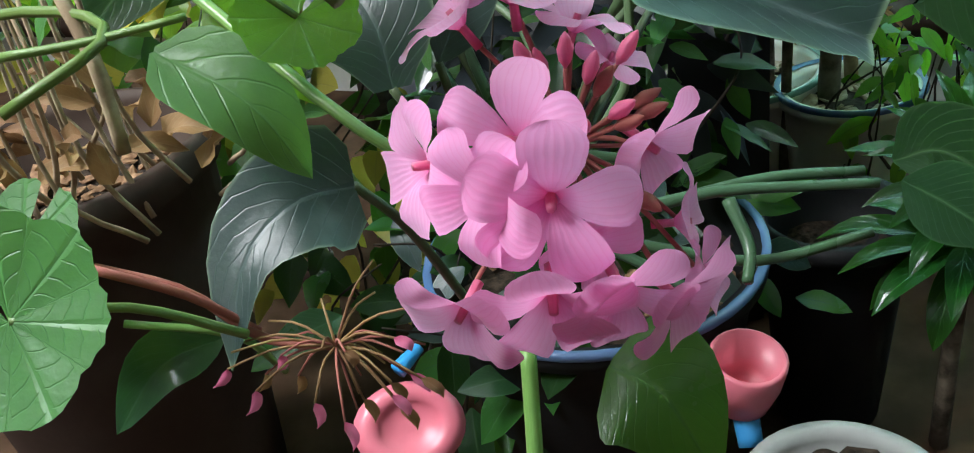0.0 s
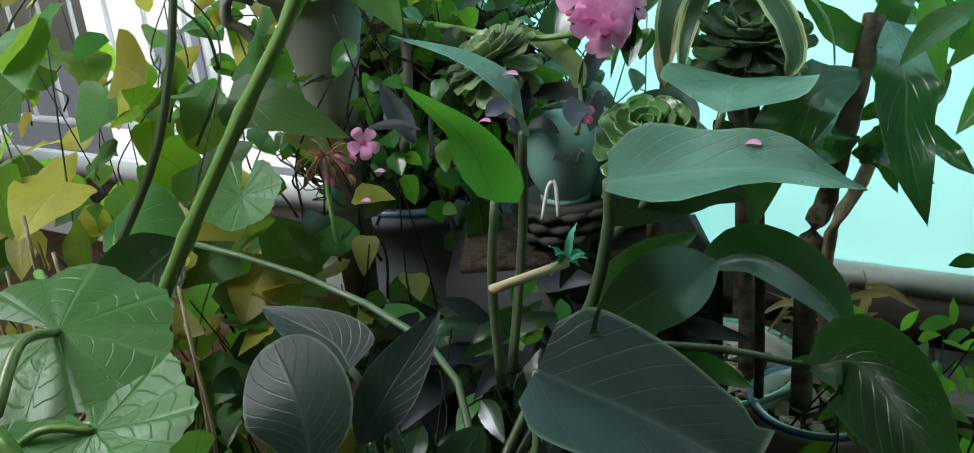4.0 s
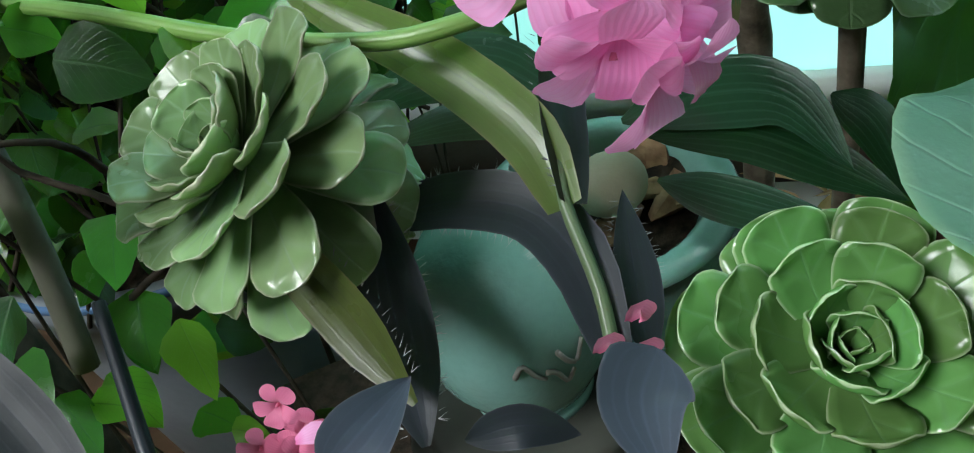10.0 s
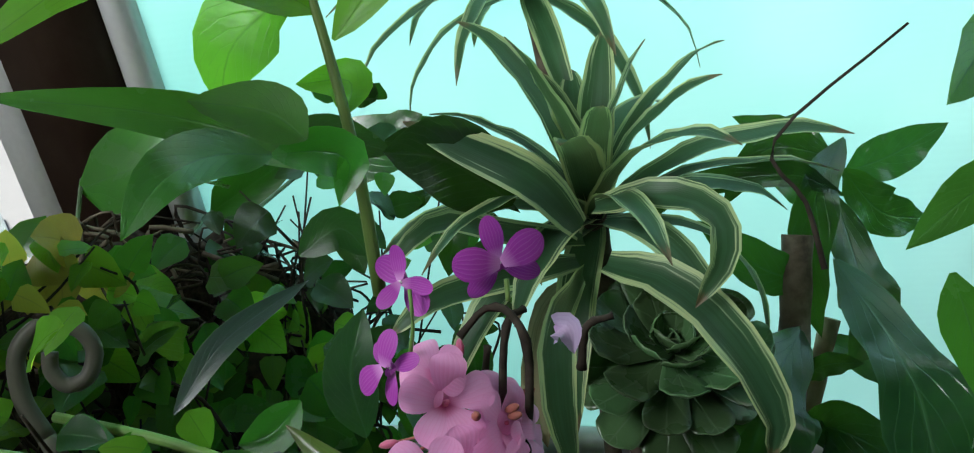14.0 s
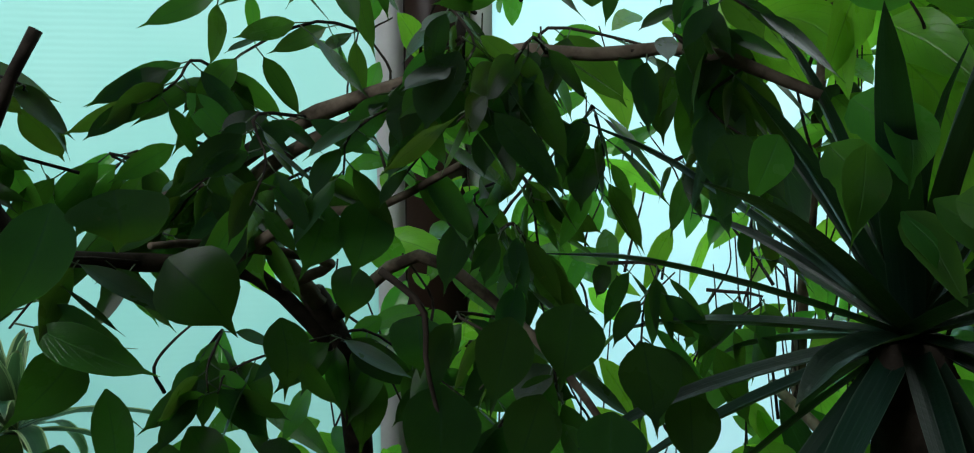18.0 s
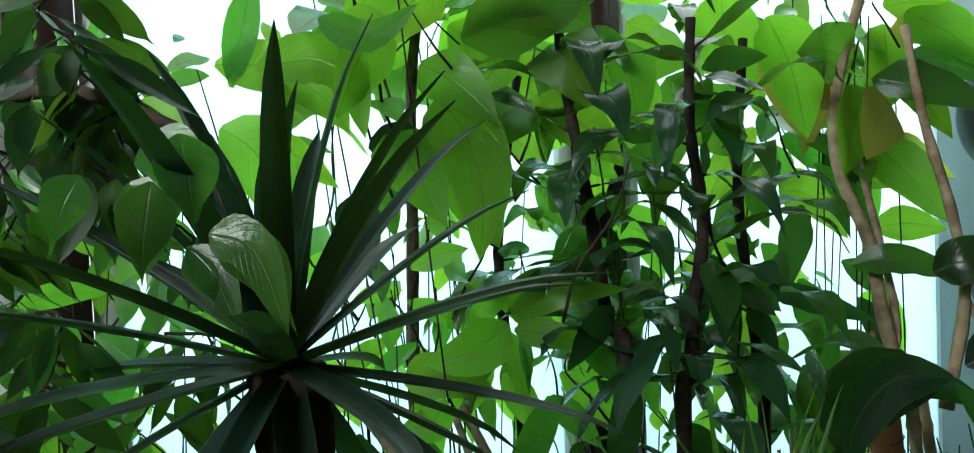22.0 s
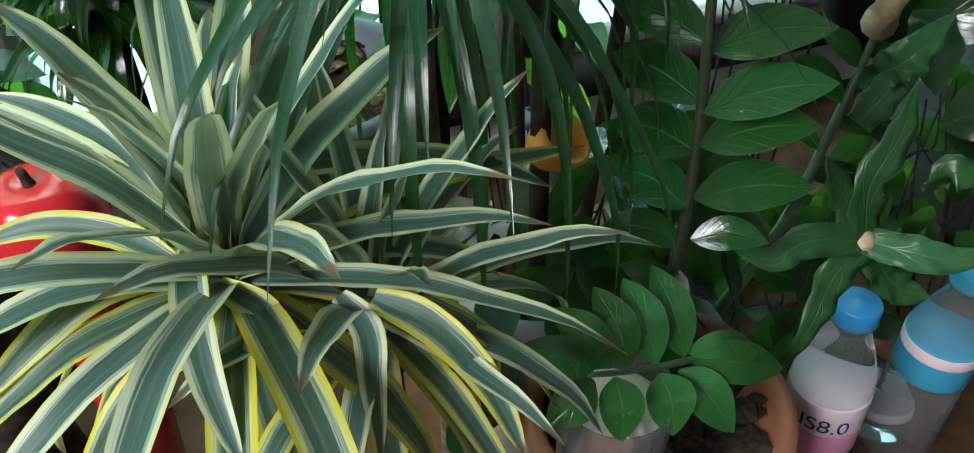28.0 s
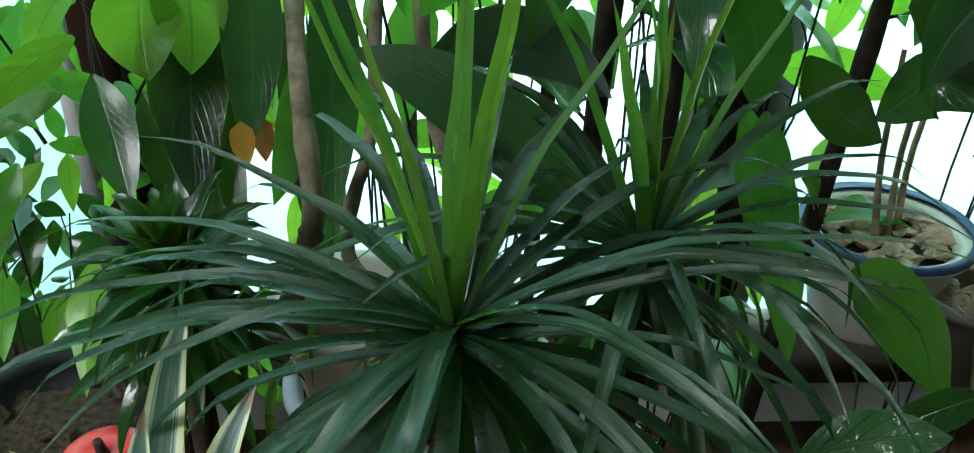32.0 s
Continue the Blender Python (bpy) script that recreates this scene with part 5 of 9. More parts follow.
part("bowl", lathe((0.107, 0.461, 0.194), [(0.020, 0), (0.024, 0.02), (0.025, 0.04), (0.022, 0.042), (0.020, 0.01), (0.003, 0.006)], 20, (0.1, -0.2, 1)), M_PINK, tray)
part("handle", tube([(0.108, 0.453, 0.190), (0.107, 0.437, 0.172)], 0.009, 0.008, 4, 10), M_BLUECLIP, tray)

# withered head, leaf litter and dark undergrowth
def withered(dead, spread, seed):
    """A spent flower head: thin dry stalks with shrivelled petals."""
    for k in range(34):
        g = random.Random(k + seed)
        d = Vector((g.uniform(-1, 1), g.uniform(-0.8, 0.4), g.uniform(-1, 0.5))).normalized() * g.uniform(0.4, 1.0) * spread
        part("pedicel", tube([dead, dead + d * 0.5 + Vector((0, 0, 0.005)), dead + d], 0.0007, 0.0005, 5, 5), M_DRY if k % 3 else M_BUD, ger)
        if k % 2:
            part("withered_petal", blade([dead + d, dead + d * 1.1 + Vector((0.002, 0, -0.004)), dead + d * 1.2 + Vector((0, 0.002, -0.009))], 0.005, "ovate", (0.3, -0.8, 0.3), 0.6, wave=0.4, segs=6, twist=1.0), M_PETAL_D if k % 4 == 1 else M_DRY, ger)


dead = Vector((-0.105, 0.324, 0.389))
withered(dead, 0.045, 900)
part("peduncle", tube([dead, (-0.137, 0.332, 0.394), (-0.164, 0.339, 0.419), (-0.196, 0.338, 0.438)], 0.0022, 0.0022, 10, 7), M_BUD, ger)
dead2 = Vector((-0.123, 0.821, 0.548))
withered(dead2, 0.034, 950)
part("peduncle", tube([dead2, (-0.124, 0.809, 0.515), (-0.119, 0.794, 0.472)], 0.0022, 0.0025, 8, 7), M_STEM, ger)
floret(ger, (-0.083, 0.806, 0.562), (0.3, -0.8, 0.3), 0.026, M_PETAL, 960)
for k, at in enumerate(((0.058, 0.628, 0.644), (0.207, 0.574, 0.598), (-0.094, 0.807, 0.504), (-0.079, 0.816, 0.529), (0.028, 0.764, 0.581))):
    at = Vector(at) + Vector((0, 0, 0.002))
    solo("fallen_petal", blade([at, at + Vector((0.005, -0.001, 0.0015)), at + Vector((0.010, -0.002, 0.0))], 0.006, "round", (0, -0.3, 0.95), 0.3, wave=0.1, segs=6), M_PETAL, "pink geranium petal fallen on a leaf", "petal", group="fallen petals")
heap = Vector((-0.324, 0.587, 0.396))
for k in range(70):
    g = random.Random(k + 1200)
    at = heap + Vector((g.uniform(-0.11, 0.10), g.uniform(-0.06, 0.08), g.uniform(-0.03, 0.035)))
    d = Vector((g.uniform(-1, 1), g.uniform(-1, 0.5), g.uniform(-0.3, 1.0))).normalized()
    if k % 3:
        solo("dry_leaf", blade([at, at + d * 0.02 + Vector((0, 0, 0.006)), at + d * 0.042], g.uniform(0.012, 0.024), "ovate", (g.uniform(-0.5, 0.5), -0.6, 0.7), 0.5, wave=0.35, waves=2, segs=7, twist=g.uniform(-1, 1)), M_DRY, "curled brown dry leaf on the planter", "dead leaf", group="leaf litter")
    else:
        solo("dry_stalk", tube([at - Vector((0, 0, 0.04)), at + d * 0.04, at + Vector((d.x * 0.04, d.y * 0.03, 0.10 + 0.05 * g.random()))], 0.0022, 0.0014, 8, 6), M_BARKPALE, "dry pale stalk standing in the planter", "dead stalk", group="leaf litter")

# ---- compact dark rosettes ----
comp = thing("dracaena", (0.33, 0.62, 0.02), "compact dracaena with a dense whorl of pointed dark leaves", "houseplant", "compact dracaenas")
c = (0.313, 0.569, 0.258)
rosette(comp, c, 34, 0.095, 0.022, M_COMPACT, "lance", (0, -0.15, 1), (-10, 80), 0.5, 11, 0.3)
rosette(comp, (c[0], c[1], c[2] - 0.05), 22, 0.10, 0.024, M_COMPACT, "lance", (0, -0.1, 1), (-30, 30), 0.6, 12, 0.3)
part("trunk", tube([(c[0], c[1], 0.0), (c[0], c[1], c[2])], 0.008, 0.006, 5, 8), M_BARK, comp)

# ---- succulents ----
def succulent(base, at, up, r, rings, mat, label, seed, stem=True, wide=1.0, sag=0.0):
    """Whorls of fleshy spoon leaves: rings lists (leaves, elevation, length) from the heart outward."""
    s = thing("succulent", base, label, "succulent", "rosette succulents")
    rng = random.Random(seed)
    q = Vector((0, 0, 1)).rotation_difference(Vector(up).normalized()).to_matrix()
    for k, (n, el, far) in enumerate(rings):
        f = k / (len(rings) - 1)
        for i in range(n):
            az = 6.283 * (i + 0.5 * (k % 2)) / n + 0.4 * k + rng.uniform(-0.06, 0.06)
            e = radians(el + rng.uniform(-5, 5))
            ln = r * far * rng.uniform(0.92, 1.06)
            d, m = direction(az, e), direction(az, e + 1.57)
            seat = Vector(at) + q @ Vector((0, 0, r * 0.12 * (1 - f)))
            pts = [seat + q @ Vector(x) for x in (d * 0.002, d * ln * 0.5 - m * ln * 0.06, d * ln * 0.85 + m * ln * (0.0 - 0.2 * sag * f), d * ln + m * ln * (0.05 - 0.5 * sag * f))]
            part("leaf", blade(pts, ln * 5.2 / n * wide if n > 4 else ln * 0.95 * wide, "scoop", q @ Vector(m), 0.0, arch=-0.12, segs=12, thick=0.0026 * min(1, ln / 0.03), wave=0.07, waves=2.5, phase=i * 1.7 + k, cols=6), mat, s)
    if stem:
        part("stem", tube([base, Vector(base).lerp(Vector(at), 0.6) + Vector((0.008, 0, 0)), at], 0.006, 0.006, 6, 8), M_BARK, s)
    return s


succulent((0.06, 0.86, 0.47), (0.040, 0.832, 0.622), (-0.45, -0.12, 0.88), 0.050, ((4, 72, 0.2), (5, 64, 0.34), (6, 50, 0.5), (8, 36, 0.68), (9, 20, 0.84), (10, 2, 0.95), (10, -22, 1.0), (10, -48, 1.05), (8, -70, 1.05)), M_SUCC2, "pale grey-green succulent rosette with drooping lower leaves", 21, wide=0.88, sag=0.5)
succulent((0.17, 0.76, 0.47), (0.165, 0.735, 0.567), (-0.08, -0.42, 0.90), 0.046, ((4, 70, 0.2), (5, 60, 0.32), (6, 50, 0.48), (7, 34, 0.66), (8, 20, 0.82), (8, 4, 0.94), (8, -14, 1.04)), M_SUCC, "glossy green rosette succulent with fringed leaf edges", 22, wide=0.92)
succulent((0.31, 0.95, 0.0), (0.287, 0.905, 0.606), (0.0, -0.35, 0.93), 0.066, ((3, 80, 0.2), (5, 62, 0.36), (7, 42, 0.6), (9, 20, 0.85), (10, -4, 0.95), (10, -30, 1.0), (10, -56, 0.95), (8, -75, 0.9)), M_SUCC3, "green succulent rosette on a bare stalk, colour darkened for shade", 23, wide=0.9)

# ---- turquoise jar and pot ----
jar = thing("jar", (0.092, 0.819, 0.517), "round turquoise glazed jar with a worn scene in relief", "jar")
c = Vector((0.098, 0.826, 0.534))
part("body", lathe((c.x, c.y, c.z - 0.045), [(0.018, 0), (0.026, 0.010), (0.033, 0.026), (0.0355, 0.044), (0.0335, 0.060), (0.026, 0.075), (0.015, 0.083), (0.003, 0.085)], 44), M_TURQ, jar)
part("foot_ring", lathe((c.x, c.y, c.z - 0.047), [(0.019, 0), (0.024, 0.001), (0.024, 0.006), (0.019, 0.007)], 36), M_TURQ, jar)
for k in range(7):
    g = random.Random(k + 77)
    a0, z0 = -1.9 + 0.28 * k + g.uniform(-0.1, 0.1), g.uniform(-0.005, 0.02)
    q = [c + Vector((0.0358 * math.cos(a0 + 0.09 * s), 0.0358 * math.sin(a0 + 0.09 * s), z0 + 0.005 * math.sin(s * 1.7 + k))) * 1.0 for s in range(4)]
    part("relief_line", tube(q, 0.0011, 0.0007, 8, 5), M_URN, jar, "raised line of the worn scene")
bask = thing("basket_pot", (c.x, c.y, 0.455), "grey woven basket pot under the jar", "basket")
part("body", lathe((c.x, c.y, 0.455), [(0.036, 0), (0.044, 0.02), (0.047, c.z - 0.50), (0.044, c.z - 0.495), (0.03, c.z - 0.50)], 32), M_WOVEN, bask)
rows_n = max(3, int((c.z - 0.50) / 0.011))
for k in range(rows_n):
    h = 0.462 + k * 0.011
    part("strand", tube([(c.x + (0.0455 + 0.003 * math.sin(j * 1.571 + 3.14 * (k % 2))) * math.cos(j * 6.283 / 48), c.y + (0.0455 + 0.003 * math.sin(j * 1.571 + 3.14 * (k % 2))) * math.sin(j * 6.283 / 48), h) for j in range(49)], 0.005, 0.005, 96, 5), M_WOVEN, bask)
tp = Vector((0.149, 0.860, 0.533))
pot("plant_pot", (tp.x, tp.y, 0.452), 0.044, max(0.06, tp.z - 0.452), M_TURQ, "turquoise glazed orchid pot with a pebble on top", fill=0.9, bulge=0.12, taper=0.8, stones=12)
bm = bmesh.new()
bmesh.ops.create_icosphere(bm, subdivisions=3, radius=1.0)
for v in bm.verts:
    v.co *= 1 + 0.06 * noise.noise(v.co * 1.4)
pb = Vector((0.151, 0.855, 0.542))
solo("pebble", from_bm(bm, Matrix.Translation(pb) @ Matrix.Diagonal((0.015, 0.012, 0.013, 1))), M_STONE, "smooth cream pebble lying in the orchid pot", "stone")

# ---- orchid ----
orch = thing("orchid", (tp.x, tp.y, tp.z), "purple moth orchid with strap leaves and dark spikes", "orchid", "orchids")
leaf(orch, [(0.159, 0.855, 0.568), (0.189, 0.847, 0.572), (0.212, 0.834, 0.568), (0.219, 0.806, 0.552)], 0.0271, M_ORCHLEAF, "elliptic", (0, -0.6, 0.78), fold=0.1, arch=0.18, segs=14)
leaf(orch, [(0.165, 0.849, 0.563), (0.196, 0.835, 0.559), (0.218, 0.816, 0.548), (0.235, 0.797, 0.537)], 0.0217, M_ORCHLEAF, "elliptic", (0, -0.6, 0.78), fold=0.1, arch=0.18, segs=14)
leaf(orch, [(0.163, 0.838, 0.551), (0.185, 0.817, 0.545), (0.213, 0.793, 0.537)], 0.0181, M_ORCHLEAF, "elliptic", (0, -0.6, 0.78), fold=0.1, arch=0.18, segs=14)
leaf(orch, [(0.242, 0.852, 0.546), (0.25, 0.836, 0.538), (0.25, 0.812, 0.518)], 0.0208, M_ORCHLEAF, "elliptic", (0, -0.6, 0.78), fold=0.1, arch=0.18, segs=14)
leaf(orch, [(0.154, 0.883, 0.554), (0.132, 0.913, 0.57), (0.106, 0.925, 0.571), (0.069, 0.924, 0.566)], 0.0299, M_ORCHLEAF, "elliptic", (0, -0.6, 0.78), fold=0.1, arch=0.18, segs=14)
leaf(orch, [(0.148, 0.873, 0.557), (0.114, 0.9, 0.561), (0.074, 0.91, 0.558)], 0.0196, M_ORCHLEAF, "elliptic", (0, -0.4, 0.9), fold=0.1, arch=0.18, segs=14)
for pts in ([(0.164, 0.815, 0.628), (0.176, 0.813, 0.695), (0.175, 0.824, 0.715), (0.165, 0.829, 0.720), (0.150, 0.827, 0.711)], [(0.159, 0.814, 0.624), (0.161, 0.816, 0.673), (0.172, 0.827, 0.709), (0.183, 0.832, 0.712)], [(0.151, 0.832, 0.654), (0.164, 0.838, 0.695)], [(0.205, 0.829, 0.673), (0.210, 0.828, 0.695), (0.223, 0.826, 0.698)]):
    part("spike", tube(pts, 0.0022, 0.0016, 12, 7, 0.3, 4), M_BARKDARK, orch)


def moth_flower(p, at, face, size, mat, seed, lip):
    q = Vector((0, 0, 1)).rotation_difference(Vector(face).normalized()).to_matrix()
    for k, (a, w, ln) in enumerate(((90, 0.5, 0.5), (218, 0.5, 0.5), (322, 0.5, 0.5), (18, 0.78, 0.52), (162, 0.78, 0.52))):
        d = Vector((math.cos(radians(a + seed % 9)), math.sin(radians(a + seed % 9)), 0))
        up = 0.006 if k > 2 else 0.0
        pts = [Vector(at) + q @ (d * size * s * ln * 2 + Vector((0, 0, up + z * size))) for s, z in ((0.02, 0), (0.35, 0.06), (0.7, 0.05), (1.0, -0.02))]
        part("petal", blade(pts, size * w, "round", q @ Vector((0, 0, 1)), 0.05, arch=0.1, segs=8), mat, p)
    part("lip", join(*[blade([Vector(at), Vector(at) + q @ Vector((s * size * 0.08, -size * 0.06, size * 0.12)), Vector(at) + q @ Vector((s * size * 0.14, -size * 0.2, size * 0.10))], size * 0.24, "round", q @ Vector((0, 0, 1)), 0.5, segs=6) for s in (-1, 0.1, 1)]), M_LIP if mat is M_ORCHID_W else lip, p, "darker lip")
    part("column", lathe(Vector(at), [(0.001, 0), (size * 0.05, size * 0.03), (size * 0.045, size * 0.1), (0.0008, size * 0.13)], 10, q @ Vector((0, -0.3, 1))), M_ORCHID_W if mat is M_ORCHID else M_PETAL, p)


moth_flower(orch, (0.177, 0.840, 0.736), (-0.05, -0.95, 0.1), 0.0215, M_ORCHID, 1, M_ORCHID)
moth_flower(orch, (0.131, 0.836, 0.741), (0.5, 0.6, -0.3), 0.0165, M_ORCHID, 5, M_ORCHID)
moth_flower(orch, (0.117, 0.805, 0.720), (-0.7, -0.4, 0.5), 0.0155, M_ORCHID, 8, M_ORCHID)
leaf(orch, [(0.193, 0.821, 0.706), (0.196, 0.814, 0.706), (0.196, 0.809, 0.696)], 0.014, M_ORCHID_V, "ovate", (0, -1, 0.2), fold=0.6, wave=0.3, label="withered pale violet flower")
part("stalk", tube([(0.134, 0.833, 0.738), (0.131, 0.826, 0.724), (0.127, 0.830, 0.707)], 0.001, 0.001, 6, 6), M_STEM, orch)
part("stalk", tube([(0.178, 0.835, 0.728), (0.176, 0.831, 0.719)], 0.0013, 0.0013, 4, 6), M_STEM, orch)

# ---- dark spiderwort ----
trad = thing("spiderwort", (0.08, 0.76, 0.46), "hairy purple-backed spiderwort with upright pointed leaves", "houseplant")
part("stem", tube([(0.109, 0.747, 0.57), (0.111, 0.753, 0.576), (0.115, 0.769, 0.587), (0.116, 0.789, 0.601), (0.12, 0.8, 0.607)], 0.0024, 0.0018, 16, 8), M_STEMDARK, trad)
leaf(trad, [(0.116, 0.789, 0.6), (0.115, 0.812, 0.612), (0.1, 0.845, 0.624), (0.078, 0.876, 0.634), (0.061, 0.902, 0.645)], 0.0185, M_PURPLE_G, "strap", (-0.3, -0.75, 0.6), fold=0.35, segs=14)
leaf(trad, [(0.117, 0.789, 0.601), (0.127, 0.819, 0.614), (0.142, 0.846, 0.628), (0.157, 0.871, 0.639)], 0.0171, M_PURPLE, "strap", (0.1, -0.95, 0.1), fold=0.4, segs=14)
leaf(trad, [(0.112, 0.757, 0.577), (0.114, 0.779, 0.59), (0.108, 0.802, 0.593), (0.091, 0.816, 0.594), (0.075, 0.822, 0.592), (0.068, 0.82, 0.59)], 0.0193, M_PURPLE, "strap", (-0.1, -0.6, 0.8), fold=0.2, segs=14)
leaf(trad, [(0.058, 0.755, 0.572), (0.061, 0.779, 0.584), (0.065, 0.806, 0.596), (0.068, 0.833, 0.61)], 0.0207, M_PURPLE, "lance", (-0.1, -0.95, 0.2), fold=0.2, segs=14)
leaf(trad, [(0.06, 0.758, 0.586), (0.052, 0.782, 0.6), (0.042, 0.805, 0.61), (0.036, 0.821, 0.619)], 0.0201, M_PURPLE_G, "lance", (-0.4, -0.85, 0.3), fold=0.25, segs=14)
leaf(trad, [(0.12, 0.753, 0.57), (0.127, 0.774, 0.584), (0.133, 0.791, 0.597)], 0.0148, M_PURPLE, "lance", (0.1, -0.95, 0.2), fold=0.2, segs=14)
leaf(trad, [(-0.032, 0.777, 0.565), (-0.044, 0.802, 0.579), (-0.058, 0.828, 0.594), (-0.069, 0.854, 0.609)], 0.0217, M_PURPLE, "lance", (0.2, -0.8, 0.5), fold=0.25, segs=14)
leaf(trad, [(-0.071, 0.78, 0.582), (-0.046, 0.773, 0.584), (-0.021, 0.763, 0.58)], 0.0127, M_PURPLE, "lance", (0, -0.5, 0.85), fold=0.2, segs=14)
for pts, w, sh, mt in (
    ([(0.035, 0.743, 0.593), (0.048, 0.746, 0.600), (0.062, 0.754, 0.601)], 0.0165, "lance", M_PURPLE_LIT), ([(0.117, 0.737, 0.597), (0.108, 0.728, 0.593), (0.106, 0.713, 0.584)], 0.0235, "ovate", M_PURPLE_LIT), ([(0.068, 0.747, 0.579), (0.082, 0.742, 0.583), (0.095, 0.739, 0.574)], 0.011, "elliptic", M_PURPLE),
):
    leaf(trad, pts, w, mt, sh, (0.0, -0.75, 0.66), fold=0.2, segs=14)
part("stem", tube([(-0.021, 0.837, 0.591), (-0.02, 0.811, 0.575), (-0.018, 0.789, 0.565), (-0.016, 0.768, 0.555)], 0.0022, 0.0028, 12, 8), M_PURPLE, trad)
def hairs(p, pts, width, n, seed, count=90):
    """Fine pale hairs that stand off a leaf's margins."""
    rng = random.Random(seed)
    c = spline(pts, 40)
    V, Fc = [], []
    for i in range(count):
        k = rng.randrange(2, 38)
        t = Vector(c[k + 1] - c[k]).normalized()
        side = t.cross(Vector(n)).normalized() * (1 if i % 2 else -1)
        a = Vector(c[k]) + side * width * 0.48 * math.sin(3.14 * min(0.92, (k + 4) / 44))
        d = side * rng.uniform(0.0018, 0.0036) + t * rng.uniform(-0.0008, 0.0018) + Vector(n).normalized() * rng.uniform(-0.001, 0.0015)
        V += [a - t * 0.00012, a + t * 0.00012, a + d]
        Fc.append((3 * i, 3 * i + 1, 3 * i + 2))
    part("hairs", (V, Fc, None), M_HAIR, p, "fine pale hairs", smooth=False)


hairs(trad, [(0.112, 0.757, 0.577), (0.114, 0.779, 0.59), (0.108, 0.802, 0.593), (0.091, 0.816, 0.594), (0.075, 0.822, 0.592), (0.068, 0.82, 0.59)], 0.0193, (-0.1, -0.6, 0.8), 1, 130)
hairs(trad, [(0.058, 0.755, 0.572), (0.061, 0.779, 0.584), (0.065, 0.806, 0.596), (0.068, 0.833, 0.61)], 0.0207, (-0.1, -0.95, 0.2), 2)
hairs(trad, [(0.06, 0.758, 0.586), (0.052, 0.782, 0.6), (0.042, 0.805, 0.61), (0.036, 0.821, 0.619)], 0.0201, (-0.4, -0.85, 0.3), 3)
hairs(trad, [(0.117, 0.789, 0.601), (0.127, 0.819, 0.614), (0.142, 0.846, 0.628), (0.157, 0.871, 0.639)], 0.0171, (0.1, -0.95, 0.1), 4)
hairs(trad, [(0.12, 0.753, 0.57), (0.127, 0.774, 0.584), (0.133, 0.791, 0.597)], 0.0148, (0.1, -0.95, 0.2), 5, 60)
for a in ((0.118, 0.759, 0.583), (0.107, 0.755, 0.581), (0.116, 0.752, 0.577)):
    leaf(trad, [a, Vector(a) + Vector((0.003, -0.002, 0.005)), Vector(a) + Vector((0.006, -0.002, 0.001))], 0.007, M_PETAL_D, "round", (0, -1, 0.2), fold=0.3, label="fallen pink petal")
for k in range(6):
    g = random.Random(k + 40)
    floret(trad, Vector((0.018, 0.802, 0.547)) + Vector((g.uniform(-0.015, 0.02), g.uniform(-0.01, 0.01), g.uniform(-0.015, 0.012))), (g.uniform(-0.5, 0.5), -0.8, 0.4), 0.013, M_PETAL_D, 700 + k)

# ---- cream-edged dracaenas ----
dr1 = thing("dracaena", (0.30, 1.0, 0.0), "cream-edged dracaena with arching striped leaves on a bare cane", "houseplant", "cream-edged dracaenas")
c = (0.283, 0.995, 0.665)
arching(dr1, c, 30, 0.165, 0.025, M_VAR2, 31, (84, -12), (0.3, 1.9), shape="strap", wave=0.06)
leaf(dr1, [(0.254, 0.963, 0.642), (0.225, 0.947, 0.631), (0.207, 0.926, 0.603), (0.203, 0.913, 0.564)], 0.027, M_HUSK, "strap", (0, -1, 0.1), fold=0.3, wave=0.25, waves=2, label="withered tan hanging leaf")
part("cane", tube([(0.32, 1.04, 0.0), (0.31, 1.02, 0.4), (0.29, 1.0, 0.55), c], 0.010, 0.008, 14, 9, 0.15, 2), M_BARK, dr1)
leaf(dr1, [(0.266, 0.937, 0.662), (0.287, 0.896, 0.661), (0.302, 0.858, 0.638), (0.308, 0.828, 0.606), (0.298, 0.820, 0.585)], 0.029, M_VAR2, "strap", (0.1, -0.8, 0.55), fold=0.3, wave=0.12)
leaf(dr1, [(0.269, 0.952, 0.693), (0.296, 0.918, 0.706), (0.317, 0.896, 0.696), (0.310, 0.877, 0.678), (0.288, 0.871, 0.657)], 0.022, M_VAR2, "strap", (0.1, -0.7, 0.7), fold=0.4, wave=0.2)
leaf(dr1, [(0.250, 0.939, 0.659), (0.216, 0.891, 0.663), (0.199, 0.858, 0.638), (0.196, 0.839, 0.599)], 0.024, M_VAR2, "strap", (0, -1, 0.1), fold=0.2, wave=0.1)
leaf(dr1, [(0.256, 0.950, 0.683), (0.230, 0.942, 0.724), (0.198, 0.952, 0.750), (0.167, 0.970, 0.770)], 0.029, M_VAR2, "strap", (0, -0.7, 0.7), fold=0.2)
leaf(dr1, [(0.252, 0.951, 0.661), (0.204, 0.943, 0.669), (0.159, 0.942, 0.670), (0.128, 0.941, 0.655)], 0.02, M_VAR2, "strap", (0, -0.6, 0.8), fold=0.3)
leaf(dr1, [(0.259, 0.955, 0.673), (0.212, 0.953, 0.692), (0.172, 0.959, 0.709), (0.129, 0.956, 0.685)], 0.018, M_VAR2, "strap", (0, -0.6, 0.8), fold=0.3)
